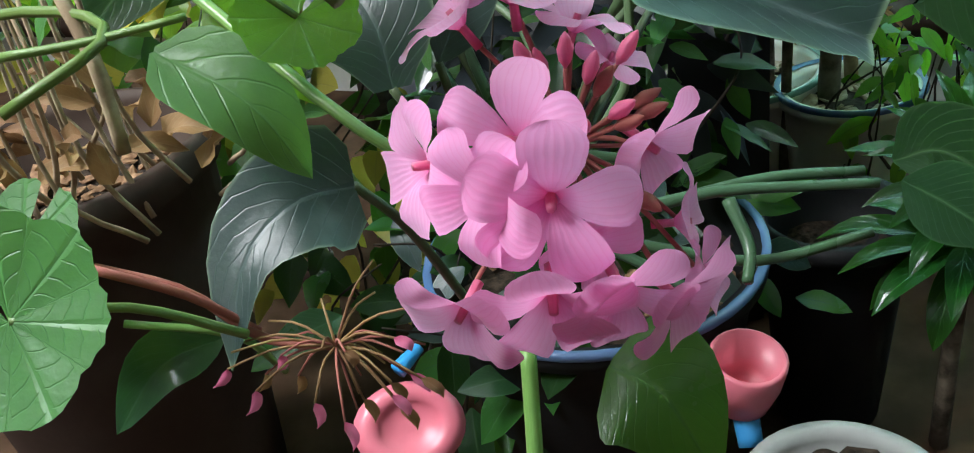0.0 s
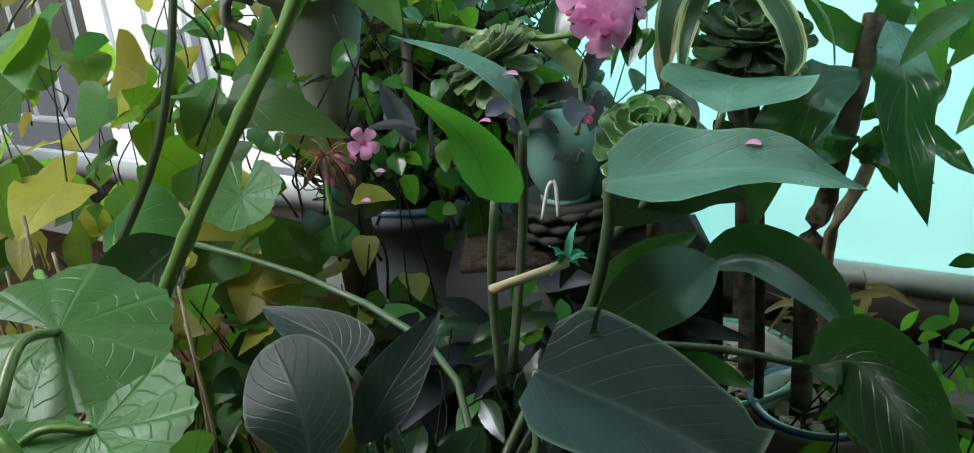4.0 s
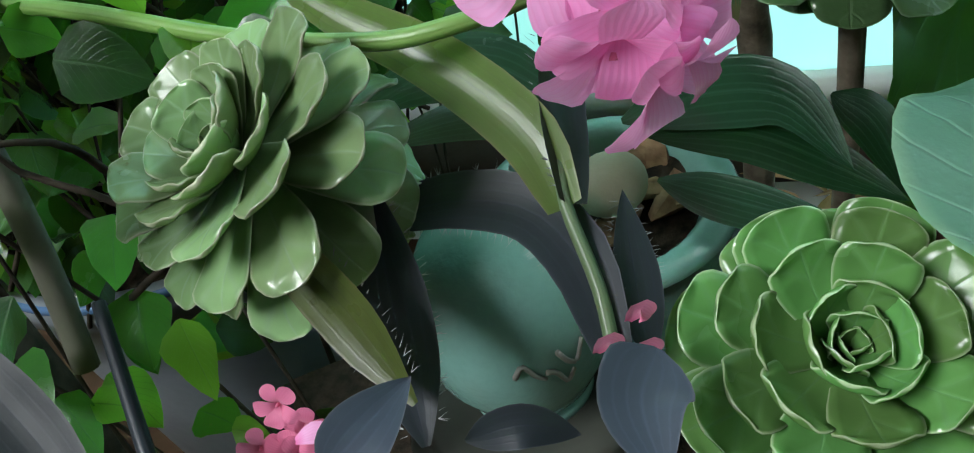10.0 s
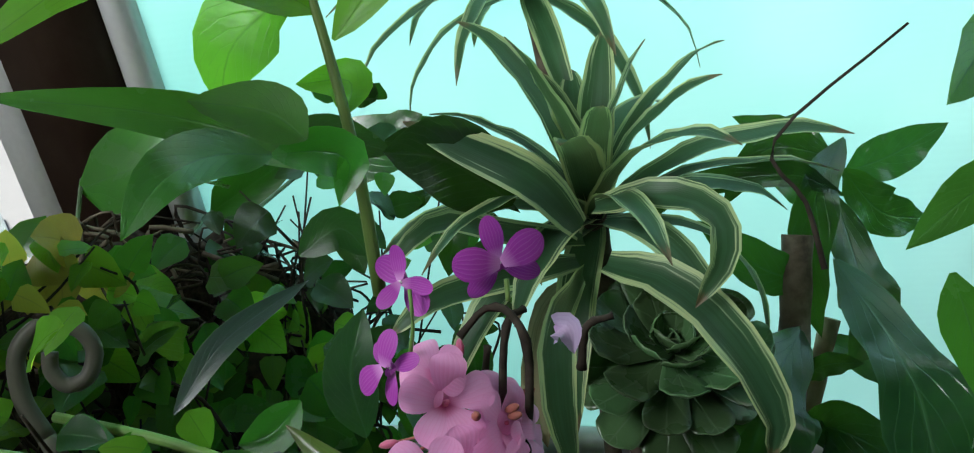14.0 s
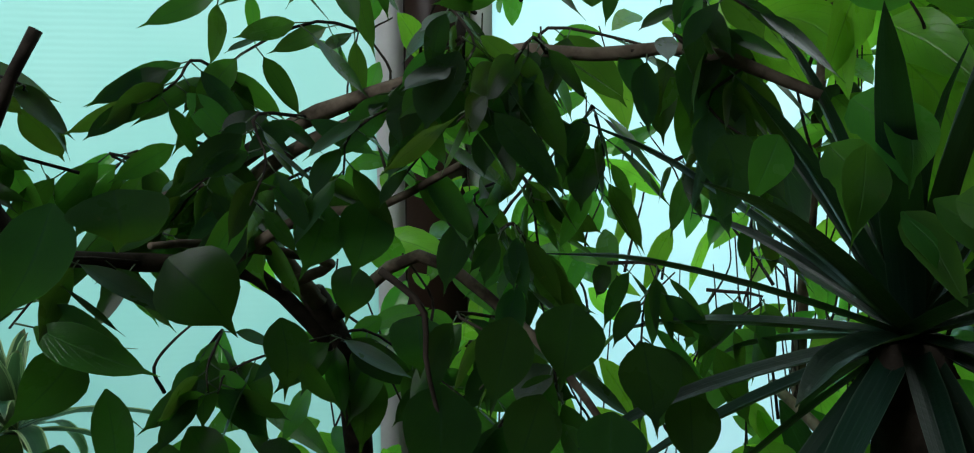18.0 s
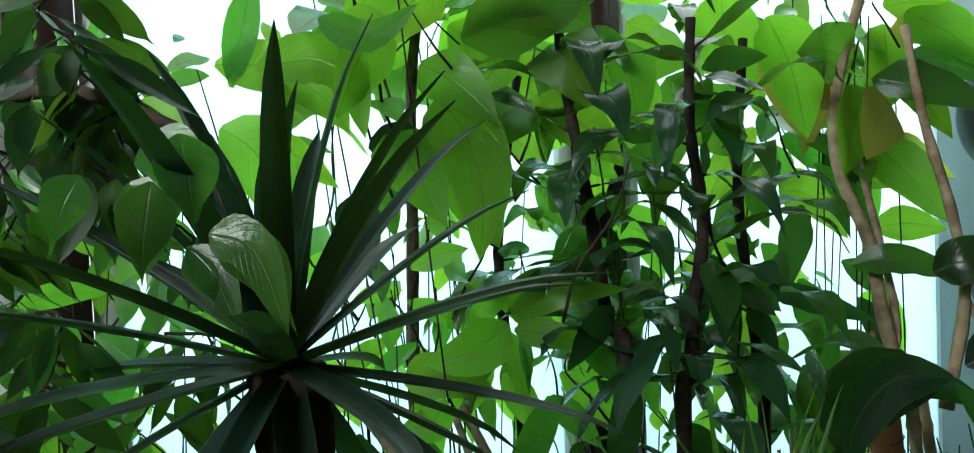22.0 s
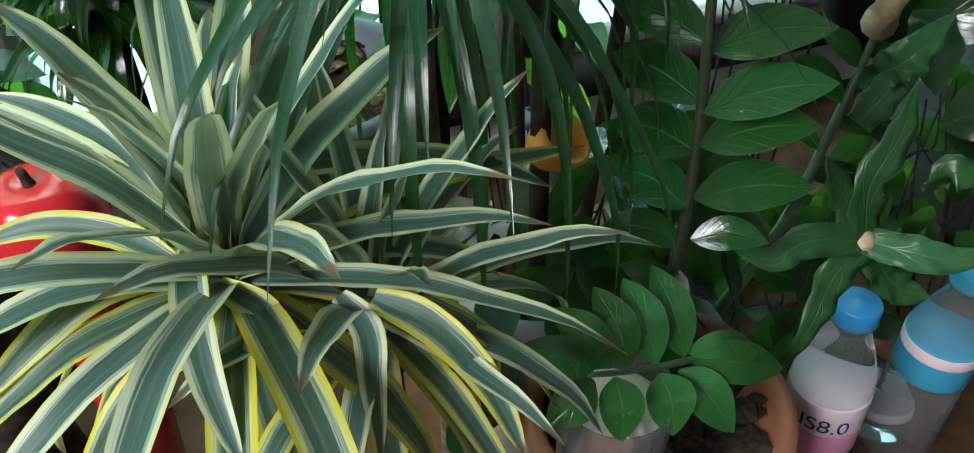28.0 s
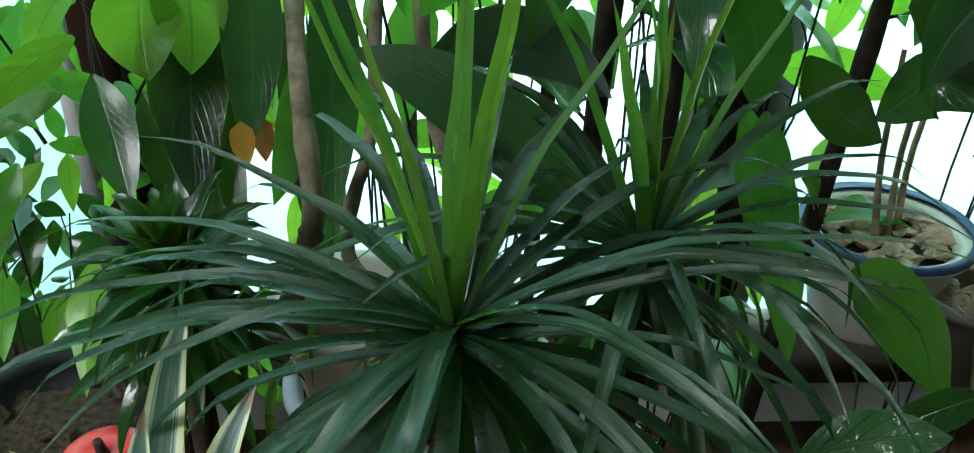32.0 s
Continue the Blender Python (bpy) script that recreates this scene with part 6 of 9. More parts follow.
dr2 = thing("dracaena", (0.30, 1.08, 0.0), "tall cream-edged dracaena before the frosted window", "houseplant", "cream-edged dracaenas")
c = (0.323, 1.185, 0.791)
arching(dr2, c, 32, 0.165, 0.020, M_VAR2, 33, (86, -15), (0.3, 1.7), shape="strap", wave=0.05)
part("cane", tube([(c[0] + 0.02, c[1] + 0.02, 0.0), (c[0] + 0.02, c[1], 0.5), c], 0.009, 0.007, 12, 9, 0.15, 2), M_BARK, dr2)
# broad bright leaves on a green shoot
shoot = thing("avocado_seedling", (0.0, 1.0, 0.0), "young shoot with long drooping bright green leaves", "houseplant")
part("stem", tube([(0.128, 0.926, 0.691), (0.135, 0.949, 0.767), (0.135, 0.974, 0.844), (0.130, 0.988, 0.883)], 0.004, 0.002, 10, 8), M_STEM, shoot)
for pts, w, mt in (([(0.135, 0.973, 0.839), (0.105, 0.966, 0.865), (0.046, 0.942, 0.884), (-0.027, 0.928, 0.858)], 0.040, M_LIME), ([(0.127, 0.949, 0.761), (0.092, 0.943, 0.787), (0.042, 0.942, 0.815), (-0.033, 0.955, 0.839)], 0.028, M_MID), ([(0.135, 0.978, 0.854), (0.116, 1.000, 0.844), (0.087, 1.010, 0.824), (0.072, 1.014, 0.794)], 0.060, M_LIME), ([(0.135, 0.974, 0.844), (0.153, 0.996, 0.856), (0.185, 1.009, 0.852)], 0.026, M_LIME), ([(0.140, 0.967, 0.824), (0.181, 0.968, 0.854), (0.217, 0.954, 0.837)], 0.03, M_LIME), ([(0.136, 0.955, 0.786), (0.144, 0.979, 0.798), (0.116, 0.996, 0.799)], 0.026, M_LIME), ([(0.131, 0.986, 0.878), (0.115, 1.018, 0.899), (0.109, 1.046, 0.915)], 0.022, M_LIME)):
    leaf(shoot, pts, w, mt, "elliptic", (-0.2, -0.7, 0.6), fold=0.2)
for pts, w, mt in (([(0.093, 0.915, 0.787), (0.068, 0.893, 0.800), (0.046, 0.874, 0.800), (0.025, 0.859, 0.784)], 0.030, M_MID), ([(0.093, 0.924, 0.784), (0.115, 0.918, 0.782), (0.129, 0.921, 0.771), (0.118, 0.914, 0.752)], 0.026, M_MID), ([(0.111, 0.912, 0.791), (0.096, 0.924, 0.806), (0.061, 0.938, 0.817)], 0.03, M_MID), ([(0.218, 0.950, 0.712), (0.185, 0.953, 0.747), (0.151, 0.957, 0.760)], 0.05, M_DARK)):
    leaf(shoot, pts, w, mt, "elliptic", (-0.2, -0.75, 0.6), fold=0.2)

for pts, w, mt in (([(0.1, 0.93, 0.601), (0.101, 0.947, 0.635), (0.119, 0.961, 0.668)], 0.0327, M_DARK),
    ([(0.004, 0.933, 0.653), (0.04, 0.95, 0.679), (0.093, 0.968, 0.692)], 0.016, M_SLATE),
    ([(0.119, 0.951, 0.605), (0.117, 0.965, 0.631), (0.133, 0.969, 0.647)], 0.0307, M_DARK),
    ([(0.067, 0.985, 0.604), (0.044, 0.982, 0.589), (0.022, 0.986, 0.586)], 0.0285, M_MID),
    ([(0.163, 1.035, 0.741), (0.188, 1.024, 0.729), (0.23, 0.981, 0.69)], 0.0261, M_DARK),
    ([(0.095, 0.995, 0.767), (0.126, 0.988, 0.766), (0.159, 0.973, 0.753)], 0.0282, M_DARK),
    ([(0.091, 1.022, 0.685), (0.12, 1.022, 0.696), (0.134, 1.008, 0.677)], 0.0285, M_DARK),
    ([(0.175, 0.974, 0.63), (0.178, 0.962, 0.609), (0.173, 0.95, 0.584)], 0.0249, M_DARK)):
    leaf(shoot, pts, w, mt, "elliptic", (-0.2, -0.8, 0.5), fold=0.2)

# ---- wavy-leaved canes before the window ----
wavy = thing("corn_plant", (0.47, 1.0, 0.0), "dark cane with a cut top and broad wavy drooping leaves", "houseplant", "wavy-leaved canes")
part("cane", tube([(0.434, 0.989, 0.609), (0.405, 0.957, 0.521), (0.376, 0.935, 0.430), (0.354, 0.920, 0.362), (0.36, 0.95, 0.02)], 0.0105, 0.0115, 20, 10, 0.1, 2), M_BARK, wavy)
part("cane", tube([(0.470, 1.001, 0.519), (0.427, 0.979, 0.431), (0.384, 0.957, 0.341), (0.42, 1.0, 0.02)], 0.0075, 0.0075, 12, 9, 0.1, 2), M_BARKPALE, wavy)
for pts, w, wv in (([(0.407, 0.949, 0.559), (0.352, 0.903, 0.553), (0.299, 0.864, 0.508), (0.274, 0.838, 0.436)], 0.060, 0.18), ([(0.433, 0.946, 0.608), (0.413, 0.851, 0.580), (0.403, 0.810, 0.526), (0.407, 0.765, 0.458)], 0.052, 0.16), ([(0.429, 0.978, 0.577), (0.398, 0.983, 0.597), (0.364, 1.006, 0.635)], 0.034, 0.1), ([(0.491, 1.014, 0.615), (0.451, 1.022, 0.641), (0.373, 1.033, 0.649), (0.338, 1.027, 0.635)], 0.02, 0.2), ([(0.517, 1.047, 0.645), (0.470, 1.016, 0.623), (0.441, 0.987, 0.573), (0.440, 0.971, 0.528)], 0.034, 0.15), ([(0.401, 0.941, 0.476), (0.423, 0.920, 0.476), (0.438, 0.908, 0.439)], 0.024, 0.2), ([(0.412, 0.963, 0.506), (0.433, 0.956, 0.516), (0.464, 0.954, 0.507)], 0.018, 0.2), ([(0.514, 1.041, 0.629), (0.451, 1.048, 0.654), (0.401, 1.036, 0.624)], 0.03, 0.2), ([(0.523, 1.057, 0.614), (0.551, 1.044, 0.572), (0.594, 1.039, 0.555)], 0.04, 0.15)):
    leaf(wavy, pts, w, M_WAVY, "elliptic", (-0.15, -0.85, 0.45), fold=0.2, wave=wv * 2, waves=3, segs=14)
for pts, w in (([(0.519, 1.060, 0.590), (0.495, 0.998, 0.549), (0.479, 0.966, 0.525), (0.455, 0.961, 0.506)], 0.045), ([(0.512, 1.058, 0.583), (0.502, 1.088, 0.592), (0.496, 1.127, 0.619), (0.541, 1.147, 0.634)], 0.03), ([(0.556, 1.097, 0.589), (0.597, 1.091, 0.595), (0.653, 1.087, 0.612)], 0.04), ([(0.562, 1.120, 0.592), (0.542, 1.157, 0.610), (0.503, 1.188, 0.630)], 0.03), ([(0.413, 0.952, 0.470), (0.420, 0.913, 0.488), (0.460, 0.876, 0.457)], 0.04), ([(0.494, 1.047, 0.467), (0.509, 0.997, 0.465), (0.537, 0.952, 0.436)], 0.03), ([(0.397, 0.976, 0.509), (0.368, 0.930, 0.498), (0.318, 0.906, 0.472)], 0.06)):
    leaf(wavy, pts, w, M_WAVY, "elliptic", (-0.15, -0.8, 0.5), fold=0.2, wave=0.3, waves=3, segs=14)

# ---- urn, dark pot, scroll hook ----
t0, b0 = Vector((-0.153, 0.999, 0.693)), Vector((-0.153, 0.999, 0.538))
urn = thing("urn", (t0.x, t0.y, 0.0), "tapering pale grey urn with scrolled handles", "urn")
hh = t0.z - b0.z
part("body", lathe((t0.x, t0.y, b0.z), [(0.024, 0), (0.027, hh * 0.1), (0.036, hh * 0.45), (0.046, hh * 0.78), (0.050, hh * 0.88), (0.062, hh * 0.92), (0.064, hh * 0.96), (0.066, hh), (0.058, hh), (0.05, hh * 0.93), (0.004, hh * 0.9)], 40), M_URN, urn)
part("foot", lathe((t0.x, t0.y, 0.0), [(0.06, 0), (0.06, 0.02), (0.026, 0.05), (0.020, b0.z * 0.6), (0.028, b0.z), (0.004, b0.z + 0.002)], 32), M_BARKDARK, urn, "slim dark wooden plinth")
for s in (-1,):
    part("handle", tube([(t0.x + s * 0.066, t0.y - 0.01, t0.z - 0.01), (t0.x + s * 0.088, t0.y - 0.02, t0.z - 0.002), (t0.x + s * 0.096, t0.y - 0.02, t0.z - 0.03), (t0.x + s * 0.078, t0.y - 0.015, t0.z - 0.042), (t0.x + s * 0.055, t0.y - 0.01, t0.z - 0.09)], 0.007, 0.005, 14, 8), M_URN, urn)
pot("plant_pot", (t0.x - 0.03, t0.y, t0.z + 0.004), 0.105, 0.16, M_OXBLOOD, "dark oxblood glazed pot standing on the urn", taper=0.62, bulge=0.1, stones=30)
hook = thing("scroll_hook", (-0.059, 0.881, 0.53), "aged iron scroll hook", "garden hook")
part("stem", tube([(-0.059, 0.881, 0.53), (-0.052, 0.898, 0.579), (-0.05, 0.916, 0.63), (-0.058, 0.929, 0.665)], 0.0052, 0.0050, 14, 9), M_IRON, hook)
part("scroll", tube([(-0.058, 0.929, 0.665), (-0.063, 0.936, 0.687), (-0.059, 0.944, 0.709), (-0.044, 0.948, 0.719), (-0.028, 0.946, 0.713), (-0.023, 0.942, 0.7), (-0.03, 0.937, 0.688), (-0.041, 0.937, 0.687), (-0.046, 0.94, 0.696), (-0.044, 0.943, 0.705)], 0.0050, 0.0042, 40, 9), M_IRON, hook)
cable = thing("plant_clip_wire", (0.125, 0.650, 0.549), "bent cream plastic wire", "wire")
part("wire", tube([(0.122, 0.648, 0.546), (0.137, 0.659, 0.575), (0.149, 0.665, 0.590), (0.153, 0.663, 0.585), (0.142, 0.656, 0.565), (0.125, 0.657, 0.540)], 0.0018, 0.0018, 16, 7), M_CABLE, cable)
part("wire", tube([(0.076, 0.690, 0.518), (0.082, 0.698, 0.541), (0.088, 0.700, 0.544), (0.089, 0.691, 0.519)], 0.0016, 0.0016, 12, 7), M_CABLE, cable)


# ---- leafy mass in the left background ----
def shrub(name, base, centre, radii, count, size, mats, label, shape="ovate", seed=1, stems=9, hang=0.3, aspect=0.7, face=(0, -0.6, 0.7), stem_mat=None):
    """Crowd of leaves on thin twigs that fan out from the base."""
    s = thing(name, base, label, "houseplant")
    rng = random.Random(seed)
    for k in range(count):
        while True:
            v = Vector((rng.uniform(-1, 1), rng.uniform(-1, 1), rng.uniform(-1, 1)))
            if v.length < 1 and (v.length > 0.35 or rng.random() < 0.3):
                break
        at = Vector(centre) + Vector((v.x * radii[0], v.y * radii[1], v.z * radii[2]))
        ln = size * rng.uniform(0.6, 1.25)
        d = (Vector((v.x, v.y * 0.6, v.z)) * 0.8 + Vector((rng.uniform(-1, 1), rng.uniform(-1, 0.4), rng.uniform(-1, 0.6) - hang))).normalized()
        nr = Vector(face) + Vector((rng.uniform(-0.6, 0.6), rng.uniform(-0.5, 0.5), rng.uniform(-0.5, 0.5)))
        part("leaf", blade([at, at + d * ln * 0.5 + Vector((0, 0, ln * 0.06)), at + d * ln], ln * aspect * rng.uniform(0.85, 1.1), shape, nr, 0.15, wave=0.08, segs=7, phase=k), rng.choice(mats), s)
    for k in range(stems):
        a = Vector(centre) + Vector((rng.uniform(-1, 1) * radii[0], rng.uniform(-0.8, 0.8) * radii[1], rng.uniform(-0.2, 0.9) * radii[2])) * 0.85
        low = a + Vector((rng.uniform(-0.07, 0.07), rng.uniform(-0.05, 0.05), -rng.uniform(0.08, 0.2))) if k > 3 else Vector(base)
        m = low.lerp(a, 0.5) + Vector((rng.uniform(-0.04, 0.04), rng.uniform(-0.03, 0.03), rng.uniform(-0.02, 0.03)))
        part("twig", tube([low, low.lerp(m, 0.5) + Vector((rng.uniform(-0.02, 0.02), 0, 0)), m, a], 0.0018, 0.0008, 12, 6), stem_mat or M_BARKDARK, s)
    return s


c = Vector((0.124, 1.220, 0.537))
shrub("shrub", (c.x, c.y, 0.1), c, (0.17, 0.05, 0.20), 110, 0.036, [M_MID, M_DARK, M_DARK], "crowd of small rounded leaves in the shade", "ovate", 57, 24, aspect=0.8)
MIX_L = [M_LIME, M_MID, M_GERAN, M_LIME]
shrub("shrub", (-0.05, 1.10, 0.1), (-0.03, 1.16, 0.50), (0.21, 0.12, 0.15), 100, 0.037, [M_MID, M_DARK, M_DARK, M_LIME], "rounded toothed leaves on dark wiry twigs", "ovate", 61, 26, aspect=0.85)
shrub("shrub", (-0.45, 1.2, 0.05), (-0.56, 1.30, 0.50), (0.22, 0.18, 0.28), 110, 0.07, MIX_L + [M_YELLOW], "sunlit yellow-green shrub by the clear window", "ovate", 62, 20, aspect=0.8)
shrub("geranium", (-0.40, 0.85, 0.05), (-0.36, 0.92, 0.55), (0.22, 0.14, 0.30), 60, 0.07, [M_GERAN, M_LIME, M_GERAN, M_MID, M_YELLOW], "tall leggy geranium with yellowing leaves", "heart", 63, 12, aspect=0.95, stem_mat=M_STEMDARK)
shrub("seedling", (0.02, 0.82, 0.05), (0.0, 0.86, 0.30), (0.17, 0.10, 0.14), 55, 0.05, [M_GERAN, M_MID, M_DARK], "low green leaves among the pots", "ovate", 64, 10)
shrub("seedling", (-0.45, 0.9, 0.05), (-0.45, 0.95, 0.30), (0.22, 0.08, 0.22), 90, 0.06, [M_GERAN, M_LIME, M_MID, M_YELLOW], "leaves that hide the window sill", "heart", 58, 10, aspect=0.8)
shrub("seedling", (0.45, 0.85, 0.02), (0.45, 0.86, 0.17), (0.12, 0.10, 0.14), 40, 0.045, [M_LIME, M_MID, M_GERAN], "small bright green seedlings by the window", "lance", 65, 8, aspect=0.4)

c = Vector((-0.075, 1.235, 0.40))
pot("plant_pot", (c.x, c.y, 0.0), 0.155, c.z, M_GREYPOT, "grey pot with a blue rim and a tangle of roots", band=M_BLUE, fill=0.95)
roots = thing("root_mass", (c.x, c.y, c.z), "dark matted roots and runners that heap up over the pot", "roots")
bm = bmesh.new()
bmesh.ops.create_icosphere(bm, subdivisions=5, radius=1.0)
for v in bm.verts:
    v.co *= 1 + 0.22 * noise.noise(v.co * 2.6) + 0.12 * noise.noise(v.co * 9.0) + 0.05 * noise.noise(v.co * 24.0)
core = Vector((c.x, c.y + 0.02, c.z + 0.075))
part("core", from_bm(bm, Matrix.Translation(core) @ Matrix.Diagonal((0.185, 0.085, 0.155, 1))), M_SOIL, roots, "packed dark soil and peat")
for k in range(190):
    g = random.Random(k + 300)
    az, e = g.uniform(3.3, 6.1), g.uniform(-0.7, 1.3)
    q = []
    for s in range(5):
        az += g.uniform(-0.25, 0.3)
        e += g.uniform(-0.35, 0.3)
        rr = g.uniform(0.97, 1.25)
        q.append(core + Vector((0.19 * rr * math.cos(az) * math.cos(e), 0.09 * rr * math.sin(az) * math.cos(e), 0.16 * rr * math.sin(e))))
    part("root", tube(q, g.uniform(0.001, 0.0028), 0.0008, 14, 6), M_BARK if k % 3 == 0 else M_BARKDARK, roots)

shrub("ivy", (-0.08, 1.12, 0.42), (-0.09, 1.115, 0.55), (0.19, 0.035, 0.14), 150, 0.036, [M_MID, M_LIME, M_GERAN, M_MID], "toothed green ivy leaves hanging over the roots", "heart", 101, 16, aspect=0.85)
shrub("ivy", (-0.2, 1.15, 0.6), (-0.17, 1.15, 0.655), (0.17, 0.05, 0.05), 80, 0.040, [M_LIME, M_YELLOW, M_LIME, M_MID], "yellow-green ivy leaves at the top of the root heap", "heart", 102, 10, aspect=0.85)
shrub("seedling", (0.10, 0.70, 0.1), (0.06, 0.71, 0.33), (0.15, 0.05, 0.13), 90, 0.045, [M_DARK, M_MID, M_DARK, M_GERAN], "small dark leaves in front of the planter box", "lance", 66, 12, aspect=0.45)
shrub("seedling", (-0.2, 0.85, 0.05), (-0.19, 0.86, 0.27), (0.20, 0.08, 0.25), 130, 0.05, [M_GERAN, M_MID, M_DARK, M_YELLOW], "mixed green and yellowing leaves between the pots", "heart", 67, 10, aspect=0.8)
shrub("vine", (-0.03, 0.86, 0.2), (-0.055, 0.90, 0.60), (0.10, 0.05, 0.16), 50, 0.030, [M_MID, M_DARK, M_MID, M_LIME], "toothed bright green leaves trailing over the roots", "ovate", 69, 14, aspect=0.8)
shrub("seedling", (0.02, 0.55, 0.2), (0.0, 0.60, 0.20), (0.22, 0.10, 0.10), 90, 0.06, [M_DARK, M_SLATE, M_DARK, M_MID], "low dark leaves crowding round the pot", "elliptic", 70, 12, aspect=0.5, face=(0, -0.5, 0.8))
shrub("spiderwort", (0.12, 0.74, 0.2), (0.07, 0.735, 0.35), (0.15, 0.03, 0.11), 110, 0.07, [M_PURPLE, M_PURPLE, M_DARK], "dark purple lance leaves hanging before the planter box", "lance", 59, 10, aspect=0.3, face=(0, -0.8, 0.5))


c = Vector((0.442, 0.846, 0.258))
shrub("seedling", (c.x, c.y, 0.02), c, (0.10, 0.04, 0.09), 80, 0.036, [M_LIME, M_MID, M_LIME], "bright narrow seedlings by the window sill", "lance", 55, 12, aspect=0.4)
heap2 = Vector((0.442, 1.065, 0.234))
for k in range(26):
    g = random.Random(k + 1500)
    at = heap2 + Vector((g.uniform(-0.07, 0.07), g.uniform(-0.04, 0.04), g.uniform(-0.03, 0.03)))
    d = Vector((g.uniform(-1, 1), g.uniform(-0.6, 0.4), g.uniform(-0.5, 0.5))).normalized()
    solo("dry_leaf", blade([at, at + d * 0.03 + Vector((0, 0, 0.006)), at + d * 0.07], g.uniform(0.006, 0.014), "lance", (g.uniform(-0.5, 0.5), -0.6, 0.7), 0.5, wave=0.3, waves=2, segs=7, twist=g.uniform(-1, 1)), M_DRY, "dry brown strap leaf on the gravel", "dead leaf", group="leaf litter")

high = thing("houseplant", (-0.1, 1.13, 0.6), "broad green leaves arching high before the frosted pane", "houseplant")
for pts, w, mt in (
    ([(-0.117, 1.483, 0.632), (-0.004, 1.438, 0.656), (0.117, 1.420, 0.669)], 0.099, M_MID),
    ([(0.124, 1.419, 0.612), (0.202, 1.386, 0.624), (0.298, 1.367, 0.627)], 0.077, M_DARK),
    ([(0.008, 1.458, 0.576), (0.067, 1.449, 0.601), (0.132, 1.450, 0.627)], 0.056, M_DARK),
):
    leaf(high, pts, w, mt, "ovate", (-0.1, -0.8, 0.6), fold=0.15, stalk=[pts[0], (-0.1, 1.13, 0.6)], sr=0.0025)

# ---- weeping fig ----
fig = thing("weeping_fig", (0.42, 0.72, 0.0), "weeping fig with thick dark foliage on brown branches", "tree")


def fig_leaf(at, ln, w, d, n, mat=None):
    at = Vector(at)
    d = Vector(d).normalized()
    side = Vector((d.y, -d.x, 0)) * 0.06 * ln
    part("leaf", blade([at, at + d * ln * 0.35 + side, at + d * ln * 0.75, at + d * ln - side], w, "drip", n, 0.14, segs=10), mat or M_FICUS, fig)


leaf(fig, [(0.156, 0.640, 1.055), (0.152, 0.621, 1.022), (0.143, 0.625, 0.987)], .034, M_FICUS, "drip", (-0.3, -0.9, 0.15), fold=0.12)
leaf(fig, [(0.105, 0.643, 1.016), (0.089, 0.631, 0.995), (0.064, 0.642, 0.970)], .036, M_FICUS, "drip", (-0.3, -0.9, 0.15), fold=0.12)
leaf(fig, [(0.126, 0.637, 1.015), (0.126, 0.621, 0.995), (0.119, 0.627, 0.970)], .024, M_FICUS, "drip", (-0.3, -0.9, 0.15), fold=0.12)
leaf(fig, [(0.088, 0.644, 1.081), (0.090, 0.627, 1.059), (0.083, 0.633, 1.037)], .036, M_FICUS, "drip", (-0.3, -0.9, 0.15), fold=0.12)
leaf(fig, [(0.116, 0.646, 1.077), (0.108, 0.632, 1.058), (0.093, 0.642, 1.038)], .032, M_FICUS, "drip", (-0.3, -0.9, 0.15), fold=0.12)
leaf(fig, [(0.229, 0.580, 1.068), (0.215, 0.566, 1.041), (0.199, 0.574, 1.013)], .030, M_FICUS, "drip", (-0.3, -0.9, 0.15), fold=0.12)
leaf(fig, [(0.248, 0.555, 1.074), (0.246, 0.542, 1.060), (0.246, 0.548, 1.047)], .042, M_FICUS, "drip", (-0.3, -0.9, 0.15), fold=0.12)
leaf(fig, [(0.257, 0.657, 0.982), (0.237, 0.647, 0.966), (0.216, 0.658, 0.945)], .032, M_FICUS, "drip", (-0.3, -0.9, 0.15), fold=0.12)
leaf(fig, [(0.244, 0.648, 0.936), (0.230, 0.634, 0.910), (0.213, 0.640, 0.876)], .032, M_FICUS, "drip", (-0.3, -0.9, 0.15), fold=0.12)
leaf(fig, [(0.273, 0.667, 0.957), (0.271, 0.648, 0.926), (0.269, 0.649, 0.888)], .022, M_FICUS, "drip", (-0.3, -0.9, 0.15), fold=0.12)
leaf(fig, [(0.316, 0.706, 0.907), (0.311, 0.692, 0.889), (0.305, 0.697, 0.863)], .024, M_FICUS, "drip", (-0.3, -0.9, 0.15), fold=0.12)
leaf(fig, [(0.355, 0.707, 0.951), (0.356, 0.691, 0.932), (0.358, 0.694, 0.908)], .026, M_FICUS, "drip", (-0.3, -0.9, 0.15), fold=0.12)
leaf(fig, [(0.371, 0.703, 0.950), (0.374, 0.686, 0.932), (0.380, 0.688, 0.908)], .022, M_FICUS, "drip", (-0.3, -0.9, 0.15), fold=0.12)
leaf(fig, [(0.372, 0.648, 0.988), (0.368, 0.632, 0.965), (0.367, 0.636, 0.938)], .028, M_FICUS, "drip", (-0.3, -0.9, 0.15), fold=0.12)
leaf(fig, [(0.313, 0.621, 0.908), (0.315, 0.610, 0.907), (0.318, 0.617, 0.899)], .026, M_FICUS, "drip", (-0.3, -0.9, 0.15), fold=0.12)
